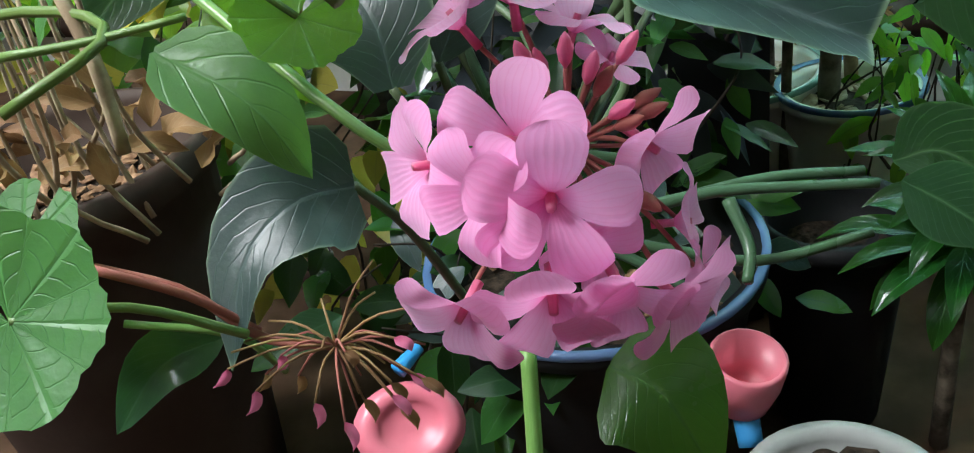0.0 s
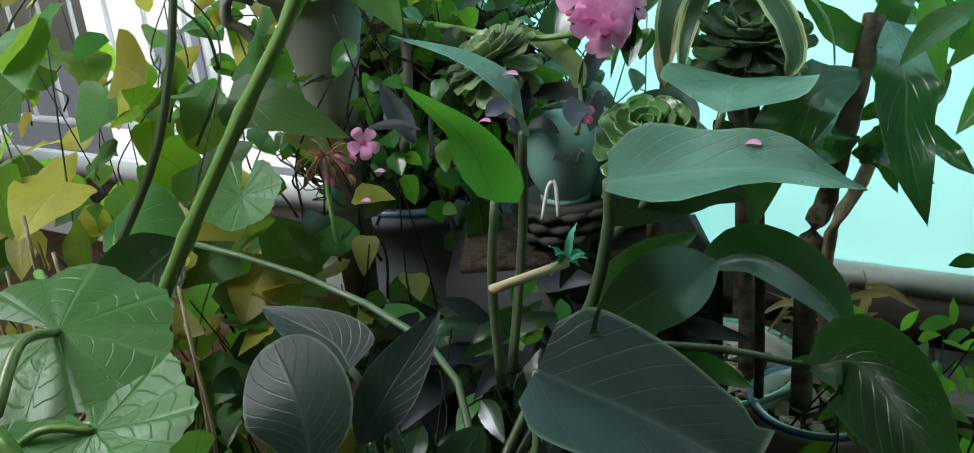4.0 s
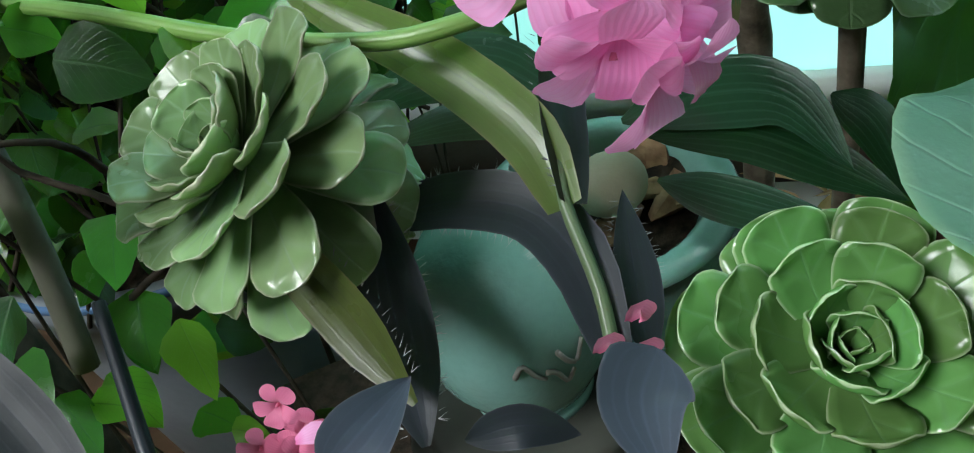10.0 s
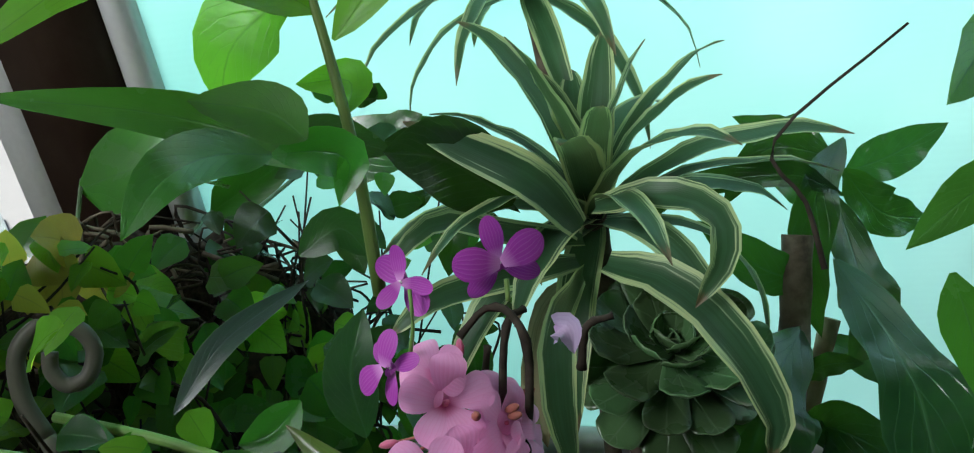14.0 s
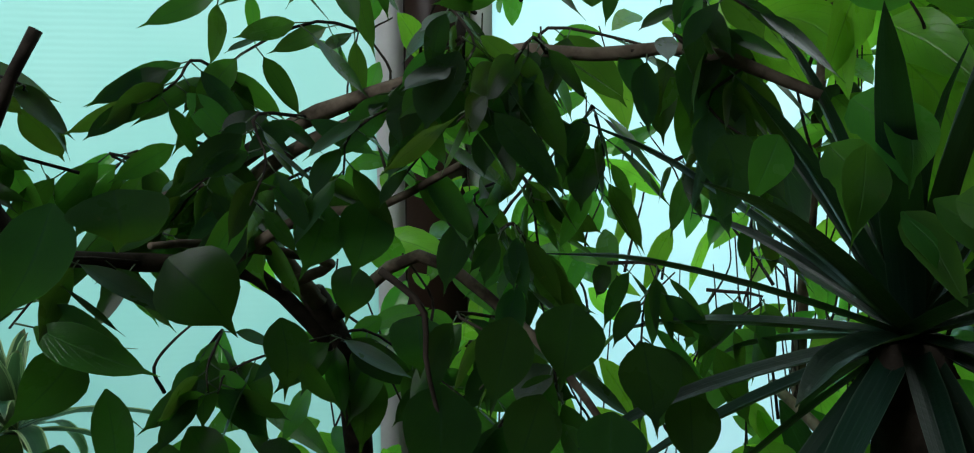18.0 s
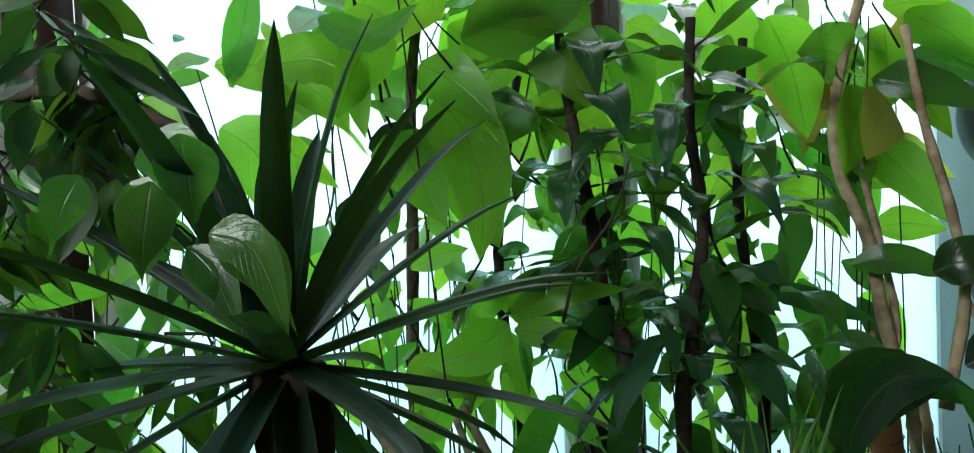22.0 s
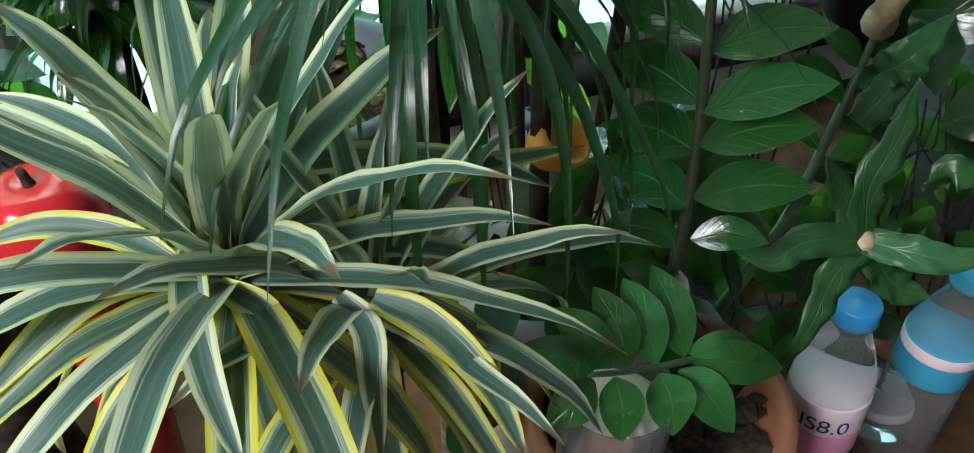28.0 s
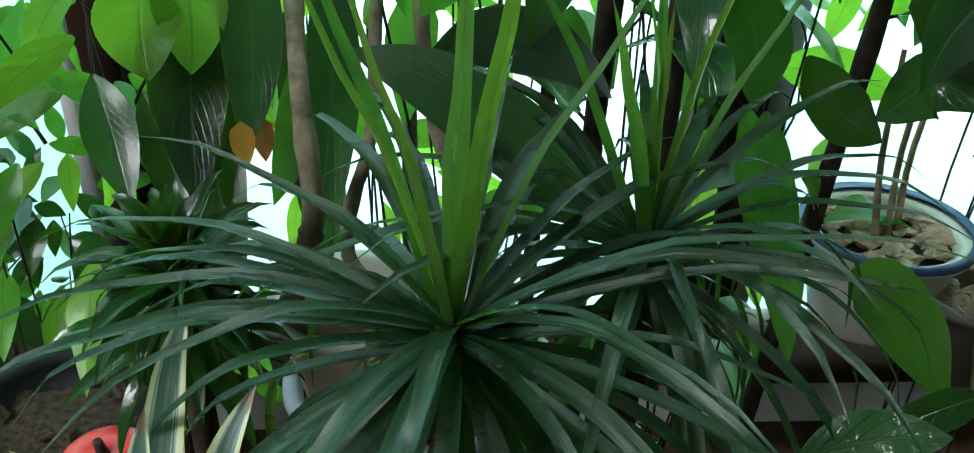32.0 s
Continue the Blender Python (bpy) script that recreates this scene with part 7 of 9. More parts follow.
leaf(fig, [(0.193, 0.672, 1.054), (0.190, 0.657, 1.034), (0.183, 0.664, 1.012)], .02, M_FICUS, "drip", (-0.3, -0.9, 0.15), fold=0.12)
leaf(fig, [(0.187, 0.722, 0.993), (0.175, 0.710, 0.978), (0.157, 0.721, 0.958)], .018, M_FICUS, "drip", (-0.3, -0.9, 0.15), fold=0.12)
leaf(fig, [(0.389, 0.589, 1.025), (0.380, 0.577, 1.010), (0.379, 0.583, 0.992)], .026, M_FICUS, "drip", (-0.3, -0.9, 0.15), fold=0.12)
leaf(fig, [(0.394, 0.577, 1.062), (0.380, 0.564, 1.041), (0.375, 0.570, 1.018)], .032, M_FICUS, "drip", (-0.3, -0.9, 0.15), fold=0.12)
leaf(fig, [(0.369, 0.583, 1.061), (0.355, 0.571, 1.042), (0.348, 0.578, 1.021)], .03, M_FICUS, "drip", (-0.3, -0.9, 0.15), fold=0.12)
leaf(fig, [(0.409, 0.555, 0.998), (0.402, 0.542, 0.983), (0.405, 0.547, 0.964)], .036, M_FICUS, "drip", (-0.3, -0.9, 0.15), fold=0.12)
leaf(fig, [(0.279, 0.580, 1.039), (0.291, 0.561, 1.021), (0.306, 0.562, 0.999)], .042, M_FICUS, "drip", (-0.3, -0.9, 0.15), fold=0.12)
leaf(fig, [(0.313, 0.649, 0.931), (0.318, 0.632, 0.913), (0.325, 0.634, 0.889)], .026, M_FICUS, "drip", (-0.3, -0.9, 0.15), fold=0.12)
leaf(fig, [(0.363, 0.632, 0.918), (0.354, 0.620, 0.906), (0.349, 0.627, 0.886)], .026, M_FICUS, "drip", (-0.3, -0.9, 0.15), fold=0.12)
leaf(fig, [(0.362, 0.607, 0.904), (0.339, 0.598, 0.887), (0.318, 0.607, 0.861)], .03, M_FICUS, "drip", (-0.3, -0.9, 0.15), fold=0.12)
leaf(fig, [(0.232, 0.693, 0.932), (0.218, 0.683, 0.923), (0.200, 0.695, 0.907)], .02, M_FICUS, "drip", (-0.3, -0.9, 0.15), fold=0.12)
leaf(fig, [(0.451, 0.677, 0.938), (0.441, 0.662, 0.910), (0.436, 0.665, 0.876)], .03, M_FICUS, "drip", (-0.3, -0.9, 0.15), fold=0.12)
leaf(fig, [(0.379, 0.493, 0.977), (0.368, 0.479, 0.953), (0.367, 0.481, 0.921)], .04, M_FICUS, "drip", (-0.3, -0.9, 0.15), fold=0.12)
leaf(fig, [(0.167, 0.652, 1.033), (0.164, 0.638, 1.015), (0.155, 0.645, 0.995)], .03, M_FICUS, "drip", (-0.3, -0.9, 0.15), fold=0.12)
leaf(fig, [(0.214, 0.675, 1.005), (0.211, 0.661, 0.992), (0.204, 0.669, 0.975)], .014, M_FICUS, "drip", (-0.3, -0.9, 0.15), fold=0.12)

part("trunk", tube([(0.52, 0.78, 0.0), (0.50, 0.76, 0.5), (0.453, 0.691, 0.870), (0.438, 0.692, 0.953), (0.416, 0.689, 0.994)], 0.012, 0.009, 16, 10, 0.1, 3), M_BARKDARK, fig)
part("branch", tube([(0.437, 0.691, 0.949), (0.376, 0.693, 1.010), (0.300, 0.673, 1.026), (0.241, 0.665, 1.038), (0.217, 0.663, 1.074), (0.223, 0.642, 1.116), (0.239, 0.638, 1.151)], 0.006, 0.003, 18, 8, 0.15, 3), M_BARKDARK, fig)
part("branch", tube([(0.419, 0.685, 0.986), (0.368, 0.683, 1.058), (0.382, 0.655, 1.088), (0.410, 0.617, 1.110), (0.447, 0.575, 1.144)], 0.006, 0.003, 14, 8, 0.15, 3), M_BARK, fig)
part("branch", tube([(0.429, 0.678, 0.978), (0.445, 0.603, 1.025), (0.479, 0.551, 0.987), (0.474, 0.502, 0.965), (0.476, 0.472, 0.939)], 0.005, 0.002, 12, 7), M_BARK, fig)
part("branch", tube([(0.216, 0.661, 1.064), (0.163, 0.648, 1.062), (0.131, 0.620, 1.065)], 0.003, 0.002, 8, 7), M_BARKDARK, fig)
part("branch", tube([(0.392, 0.681, 1.002), (0.398, 0.633, 1.022), (0.322, 0.637, 1.038), (0.283, 0.615, 1.042)], 0.004, 0.002, 10, 7), M_BARK, fig)
part("branch", tube([(0.323, 0.718, 1.055), (0.359, 0.674, 1.085), (0.388, 0.636, 1.111), (0.435, 0.581, 1.134), (0.458, 0.534, 1.146), (0.482, 0.484, 1.142), (0.503, 0.437, 1.142), (0.529, 0.383, 1.117)], 0.006, 0.003, 20, 8, 0.15, 3), M_BARK, fig)
part("branch", tube([(0.329, 0.641, 1.022), (0.368, 0.608, 1.053), (0.400, 0.579, 1.059), (0.423, 0.533, 1.083)], 0.004, 0.002, 10, 8), M_BARK, fig)
part("branch", tube([(0.355, 0.509, 1.034), (0.369, 0.494, 1.016), (0.369, 0.491, 0.989), (0.374, 0.484, 0.953)], 0.002, 0.001, 8, 7), M_BARKDARK, fig)
# hanging foliage: leaves strewn along drooping shoots
def fig_spray(start, end, count, seed, ln=0.050, droop=0.02):
    rng = random.Random(seed)
    a, b = Vector(start), Vector(end)
    b = a.lerp(b, 0.85) + Vector((rng.uniform(-0.06, 0.06), rng.uniform(-0.02, 0.06), rng.uniform(0.0, 0.03)))
    mid = a.lerp(b, 0.45) + Vector((rng.uniform(-0.03, 0.03), rng.uniform(-0.03, 0.03), droop))
    q = [a, mid, a.lerp(b, 0.75) + Vector((rng.uniform(-0.02, 0.02), 0, 0.01)), b]
    pts = spline(q, 24)
    part("shoot", tube(q, 0.0012, 0.0006, 10, 5), M_BARKDARK, fig)
    for k in range(count + 2):
        p0 = Vector(pts[min(24, int(24 * (k + 0.7) / (count + 2)))])
        side = 1 if k % 2 else -1
        d = (b - a).normalized() * 0.3 + Vector((rng.uniform(-0.4, 0.4) + 0.75 * side, rng.uniform(-0.6, 0.4), -rng.uniform(0.2, 1.2)))
        n = Vector((rng.uniform(-0.8, 0.6), -rng.uniform(0.1, 1), rng.uniform(-0.2, 1.0)))
        L = ln * rng.uniform(0.6, 1.15)
        d.normalize()
        p1 = p0 + d * 0.010 + Vector((0, 0, 0.002))
        part("stalk", tube([p0, p1], 0.0005, 0.0004, 1, 4), M_STEMDARK, fig)
        fig_leaf(p1, L * 1.1, L * rng.uniform(0.34, 0.48) * (0.82 if ln < 0.05 else 1), d, n, M_MID if rng.random() < 0.15 else None)


fig_spray((0.217, 0.663, 1.074), (0.156, 0.658, 1.099), 9, 1)
fig_spray((0.223, 0.642, 1.116), (0.175, 0.649, 1.116), 8, 2)
fig_spray((0.300, 0.673, 1.026), (0.237, 0.611, 0.992), 8, 4)
fig_spray((0.446, 0.574, 1.137), (0.395, 0.498, 1.063), 9, 8)
fig_spray((0.479, 0.551, 0.987), (0.391, 0.479, 0.942), 10, 10)
fig_spray((0.474, 0.502, 0.965), (0.436, 0.445, 0.913), 9, 11)
fig_spray((0.432, 0.560, 1.141), (0.433, 0.477, 1.085), 9, 12)
fig_spray((0.438, 0.692, 0.953), (0.346, 0.601, 0.922), 9, 13)
fig_spray((0.508, 0.606, 1.067), (0.501, 0.495, 1.026), 10, 14)
fig_spray((0.477, 0.532, 1.147), (0.478, 0.452, 1.104), 9, 15)
fig_spray((0.341, 0.696, 0.961), (0.297, 0.657, 0.924), 7, 37)
fig_spray((0.362, 0.671, 1.085), (0.303, 0.584, 1.031), 11, 17, 0.044)
fig_spray((0.388, 0.636, 1.111), (0.349, 0.516, 1.044), 12, 18, 0.044)
fig_spray((0.421, 0.594, 1.127), (0.371, 0.496, 1.049), 12, 19, 0.044)
fig_spray((0.439, 0.551, 1.139), (0.381, 0.459, 1.056), 12, 20, 0.044)
fig_spray((0.467, 0.511, 1.144), (0.412, 0.433, 1.075), 12, 21, 0.044)
fig_spray((0.486, 0.467, 1.143), (0.446, 0.402, 1.082), 11, 22, 0.044)
fig_spray((0.503, 0.437, 1.142), (0.462, 0.359, 1.074), 11, 23, 0.044)
fig_spray((0.451, 0.531, 1.046), (0.424, 0.467, 0.976), 12, 27, 0.044)
fig_spray((0.525, 0.601, 1.079), (0.562, 0.557, 0.967), 12, 28, 0.044)
fig_spray((0.546, 0.604, 1.026), (0.539, 0.573, 0.912), 12, 29, 0.044)
fig_spray((0.473, 0.469, 1.186), (0.480, 0.377, 1.149), 10, 30, 0.044)
fig_spray((0.438, 0.500, 1.168), (0.381, 0.525, 1.169), 10, 31, 0.044)
fig_spray((0.463, 0.673, 1.218), (0.382, 0.674, 1.166), 10, 32, 0.044)
fig_spray((0.446, 0.547, 1.168), (0.451, 0.455, 1.113), 12, 43, 0.044)
fig_spray((0.527, 0.472, 1.165), (0.528, 0.382, 1.098), 12, 44, 0.044)
fig_spray((0.433, 0.641, 1.166), (0.363, 0.646, 1.111), 12, 45, 0.044)
fig_spray((0.501, 0.510, 1.114), (0.484, 0.459, 1.031), 12, 61, 0.046)
fig_spray((0.540, 0.480, 1.084), (0.504, 0.441, 1.004), 12, 62, 0.046)
fig_spray((0.501, 0.495, 1.026), (0.487, 0.443, 0.951), 12, 63, 0.046)
fig_spray((0.566, 0.474, 1.006), (0.536, 0.432, 0.932), 12, 64, 0.046)
fig_spray((0.357, 0.654, 1.127), (0.295, 0.638, 1.086), 11, 65, 0.046)
fig_spray((0.453, 0.513, 0.953), (0.429, 0.471, 0.899), 11, 66, 0.046)
fig_spray((0.369, 0.716, 1.078), (0.369, 0.660, 1.028), 11, 47)
fig_spray((0.242, 0.733, 1.090), (0.200, 0.690, 1.047), 10, 48, 0.044)
fig_spray((0.402, 0.674, 1.075), (0.410, 0.606, 1.030), 11, 49)
fig_spray((0.127, 0.745, 1.097), (0.075, 0.711, 1.077), 9, 50)
fig_spray((0.430, 0.689, 0.960), (0.426, 0.607, 0.892), 12, 52)
fig_spray((0.355, 0.796, 1.082), (0.283, 0.750, 1.036), 10, 53, 0.044)
for pts, w in (
    ([(0.352, 0.411, 1.026), (0.343, 0.407, 1.008), (0.335, 0.404, 0.990)], 0.024),
    ([(0.388, 0.412, 1.027), (0.380, 0.408, 1.009), (0.372, 0.404, 0.993)], 0.031),
    ([(0.419, 0.400, 1.008), (0.416, 0.393, 0.989), (0.412, 0.386, 0.970)], 0.029),
    ([(0.366, 0.408, 0.993), (0.356, 0.406, 0.977), (0.345, 0.403, 0.961)], 0.025),
    ([(0.397, 0.398, 0.982), (0.390, 0.393, 0.966), (0.383, 0.389, 0.950)], 0.031),
    ([(0.443, 0.393, 0.983), (0.437, 0.387, 0.965), (0.432, 0.382, 0.948)], 0.027),
):
    leaf(fig, pts, w, M_FICUS, "drip", (-0.45, -0.85, 0.15), fold=0.14)
fig_spray((0.337, 0.672, 1.066), (0.285, 0.690, 1.018), 12, 71)
fig_spray((0.276, 0.711, 1.078), (0.231, 0.716, 1.028), 11, 72)
fig_spray((0.365, 0.653, 1.061), (0.327, 0.668, 1.012), 11, 73)
fig_spray((0.326, 0.722, 1.081), (0.260, 0.736, 1.046), 11, 74)
for x, pts, w in ((0, [(0.480, 0.322, 1.112), (0.478, 0.315, 1.092), (0.481, 0.317, 1.071)], 0.026), (1, [(0.471, 0.330, 1.093), (0.465, 0.328, 1.072), (0.466, 0.333, 1.050)], 0.023), (2, [(0.487, 0.310, 1.071), (0.495, 0.291, 1.055), (0.505, 0.285, 1.026)], 0.024), (3, [(0.479, 0.319, 1.066), (0.483, 0.305, 1.051), (0.492, 0.301, 1.029)], 0.018), (4, [(0.458, 0.361, 1.097), (0.450, 0.362, 1.083), (0.448, 0.371, 1.062)], 0.020)):
    leaf(fig, pts, w, M_MID, "drip", (-0.4, -0.85, 0.3), fold=0.15)

# ---- yucca ----
yuc = thing("yucca", (0.56, 0.34, 0.0), "dark sword-leaved yucca on a thick stem", "houseplant")
yc = (0.546, 0.343, 1.001)
rosette(yuc, yc, 44, 0.180, 0.0165, M_YUCCA, "sword", (-0.05, 0.05, 1), (-50, 88), 0.16, 41, 0.45, segs=8, jitter=0.18)
part("trunk", tube([(0.58, 0.36, 0.0), (0.57, 0.35, 0.5), (0.55, 0.34, 0.9), yc], 0.022, 0.018, 14, 10, 0.1, 2), M_BARKDARK, yuc)

# ---- tall curly-leaved canes ----
def curly_cane(base, pts, count, ln, w, seed, mat=M_WAVY, label="dark cane crowded with short wavy leaves"):
    p = thing("croton", base, label, "houseplant", "curly-leaved canes")
    rng = random.Random(seed)
    c = spline(pts, 60)
    part("cane", tube(pts, 0.0075, 0.0045, 30, 8, 0.2, 2), M_BARKDARK, p)
    for k in range(count):
        i = min(59, int(60 * (k + 0.5) / count))
        az = k * 2.4 + rng.uniform(-0.4, 0.4)
        e = rng.uniform(-0.1, 0.6)
        d, dn = direction(az, e), np.array((0, 0, -1.0))
        L = ln * rng.uniform(0.7, 1.2)
        a = c[i]
        s0 = a + d * L * 0.12
        q = [s0, s0 + d * L * 0.4 + dn * L * 0.02, s0 + d * L * 0.7 + dn * L * 0.18, s0 + d * L * 0.85 + dn * L * 0.45]
        part("leaf", blade(q, w * rng.uniform(0.8, 1.2), "lance", direction(az, e + 1.57), 0.12, wave=0.3, waves=1.6, segs=14, phase=k, twist=rng.uniform(-0.6, 0.6)), mat, p)
        part("stalk", tube([a, s0], 0.0016, 0.0013, 2, 5), M_BARKDARK, p)
    return p


curly_cane((0.98, 0.44, 0.0), [(0.98, 0.44, 0.0), (0.989, 0.391, 0.842), (0.988, 0.409, 0.956), (0.988, 0.426, 1.071), (0.986, 0.443, 1.174), (1.006, 0.467, 1.293)], 38, 0.14, 0.032, 51)
curly_cane((1.0, 0.33, 0.0), [(1.0, 0.33, 0.0), (0.997, 0.340, 0.823), (1.007, 0.336, 0.901), (1.015, 0.334, 0.967), (1.026, 0.327, 1.044), (1.047, 0.346, 1.134), (1.056, 0.346, 1.236)], 38, 0.14, 0.032, 52)
curly_cane((1.02, 0.5, 0.0), [(1.0, 0.52, 0.0), (1.093, 0.582, 0.732), (1.055, 0.577, 0.932), (1.062, 0.583, 1.047), (1.088, 0.568, 1.208)], 28, 0.13, 0.03, 53, M_MID, "slender cane with soft green leaves")
curly_cane((1.12, 0.36, 0.0), [(1.12, 0.36, 0.0), (1.167, 0.328, 0.761), (1.177, 0.335, 0.905), (1.181, 0.352, 1.069), (1.219, 0.355, 1.235)], 26, 0.14, 0.034, 54, M_MID, "green cane with wavy leaves")
# broad lime leaves against the light
lime = thing("rubber_plant", (0.95, 0.55, 0.0), "tall plant with broad backlit lime leaves", "houseplant")
part("stem", tube([(0.95, 0.6, 0.0), (0.988, 0.655, 0.768), (0.986, 0.645, 1.052), (0.983, 0.634, 1.206), (1.001, 0.624, 1.320)], 0.008, 0.005, 20, 8, 0.15, 3), M_BARK, lime)
for pts, w in (([(0.856, 0.494, 1.164), (0.850, 0.462, 1.131), (0.845, 0.442, 1.080), (0.839, 0.444, 1.024)], 0.066), ([(0.735, 0.636, 1.145), (0.750, 0.611, 1.124), (0.757, 0.594, 1.083), (0.760, 0.586, 1.048)], 0.055), ([(0.750, 0.659, 1.203), (0.774, 0.603, 1.194), (0.787, 0.562, 1.166), (0.796, 0.543, 1.135)], 0.05), ([(0.700, 0.695, 1.173), (0.708, 0.678, 1.147), (0.713, 0.665, 1.107)], 0.04), ([(0.985, 0.635, 1.225), (0.948, 0.657, 1.249), (0.902, 0.689, 1.235)], 0.06), ([(0.970, 0.570, 1.251), (0.993, 0.529, 1.213), (0.977, 0.549, 1.178)], 0.06), ([(0.983, 0.634, 1.206), (1.041, 0.635, 1.184), (1.027, 0.664, 1.119)], 0.05), ([(1.147, 0.573, 1.242), (1.136, 0.585, 1.200), (1.133, 0.582, 1.150)], 0.05), ([(1.199, 0.490, 1.209), (1.208, 0.472, 1.179), (1.200, 0.478, 1.130)], 0.05), ([(1.176, 0.501, 1.039), (1.197, 0.465, 1.016), (1.201, 0.453, 0.966)], 0.06), ([(1.176, 0.488, 0.954), (1.158, 0.512, 0.934), (1.142, 0.530, 0.885)], 0.05), ([(0.986, 0.590, 0.923), (0.989, 0.579, 0.884), (0.977, 0.589, 0.833)], 0.06), ([(0.986, 0.523, 0.976), (0.965, 0.554, 0.966), (0.950, 0.574, 0.942)], 0.04), ([(0.954, 0.499, 0.969), (0.952, 0.468, 0.993), (0.960, 0.459, 1.007)], 0.03), ([(0.939, 0.485, 0.966), (0.950, 0.434, 0.983), (0.984, 0.383, 0.986)], 0.028), ([(0.939, 0.482, 0.949), (0.944, 0.438, 0.945), (0.964, 0.406, 0.932)], 0.028), ([(0.936, 0.487, 0.955), (0.915, 0.516, 0.928), (0.889, 0.554, 0.919)], 0.05), ([(0.914, 0.603, 0.892), (0.938, 0.567, 0.896), (0.966, 0.522, 0.875)], 0.05), ([(1.383, 0.374, 1.065), (1.403, 0.341, 1.055), (1.424, 0.301, 0.999)], 0.06), ([(1.360, 0.434, 1.248), (1.375, 0.407, 1.215), (1.378, 0.394, 1.160)], 0.06), ([(1.477, 0.301, 0.921), (1.492, 0.273, 0.887), (1.494, 0.259, 0.805)], 0.06), ([(1.436, 0.309, 1.178), (1.441, 0.296, 1.131), (1.418, 0.321, 1.070)], 0.05)):
    leaf(lime, pts, w, M_LIME, "ovate", (-0.6, -0.7, 0.2), fold=0.15, wave=0.06)
leaf(lime, [(1.348, 0.365, 1.267), (1.327, 0.351, 1.204), (1.324, 0.326, 1.126)], 0.075, M_YELLOW, "ovate", (-0.6, -0.7, 0.2), fold=0.15, label="yellowing leaf")
leaf(lime, [(1.422, 0.252, 1.261), (1.395, 0.247, 1.199), (1.367, 0.263, 1.141)], 0.07, M_LIME, "ovate", (-0.6, -0.7, 0.2), fold=0.15)
shrub("shrub", (0.95, 0.72, 0.02), (0.85, 0.72, 0.85), (0.30, 0.16, 0.50), 120, 0.085, [M_LIME, M_MID, M_LIME], "soft bright leaves against the frosted window", "lance", 71, 24, aspect=0.32, face=(-0.5, -0.7, 0.4))
shrub("shrub", (1.25, 0.55, 0.02), (1.24, 0.52, 0.80), (0.26, 0.14, 0.50), 55, 0.085, [M_LIME, M_MID, M_WAVY], "dense green leaves by the last window", "elliptic", 72, 16, aspect=0.4, face=(-0.7, -0.6, 0.3))
shrub("shrub", (0.62, 0.80, 0.02), (0.60, 0.80, 0.80), (0.22, 0.12, 0.30), 110, 0.07, [M_LIME, M_MID, M_MID], "fine green foliage before the frosted pane", "lance", 73, 16, aspect=0.35, face=(-0.4, -0.8, 0.3))

c = Vector((1.133, 0.537, 1.274))
shrub("shrub", (c.x, c.y, 0.02), c, (0.42, 0.10, 0.11), 40, 0.12, [M_LIME, M_LIME, M_MID], "big soft lime leaves that fill the top of the window", "ovate", 77, 10, aspect=0.55, face=(-0.5, -0.75, 0.3))
c = Vector((1.089, 0.651, 0.892))
shrub("shrub", (c.x, c.y, 0.02), c, (0.36, 0.10, 0.16), 12, 0.10, [M_MID, M_LIME, M_MID], "green leaves low before the window", "lance", 78, 10, aspect=0.4, face=(-0.5, -0.75, 0.3))
c = Vector((1.408, 0.352, 1.068))
shrub("shrub", (c.x, c.y, 0.02), c, (0.13, 0.08, 0.36), 60, 0.11, [M_LIME, M_MID, M_WAVY], "leaves in front of the white appliance", "lance", 79, 8, aspect=0.42, face=(-0.7, -0.6, 0.3))

c = Vector((1.396, 0.264, 1.222))
shrub("shrub", (c.x, c.y, 0.02), c, (0.13, 0.05, 0.14), 34, 0.11, [M_LIME, M_LIME, M_MID, M_YELLOW], "lime and yellowing leaves high by the appliance", "ovate", 56, 6, aspect=0.55, face=(-0.6, -0.7, 0.3))

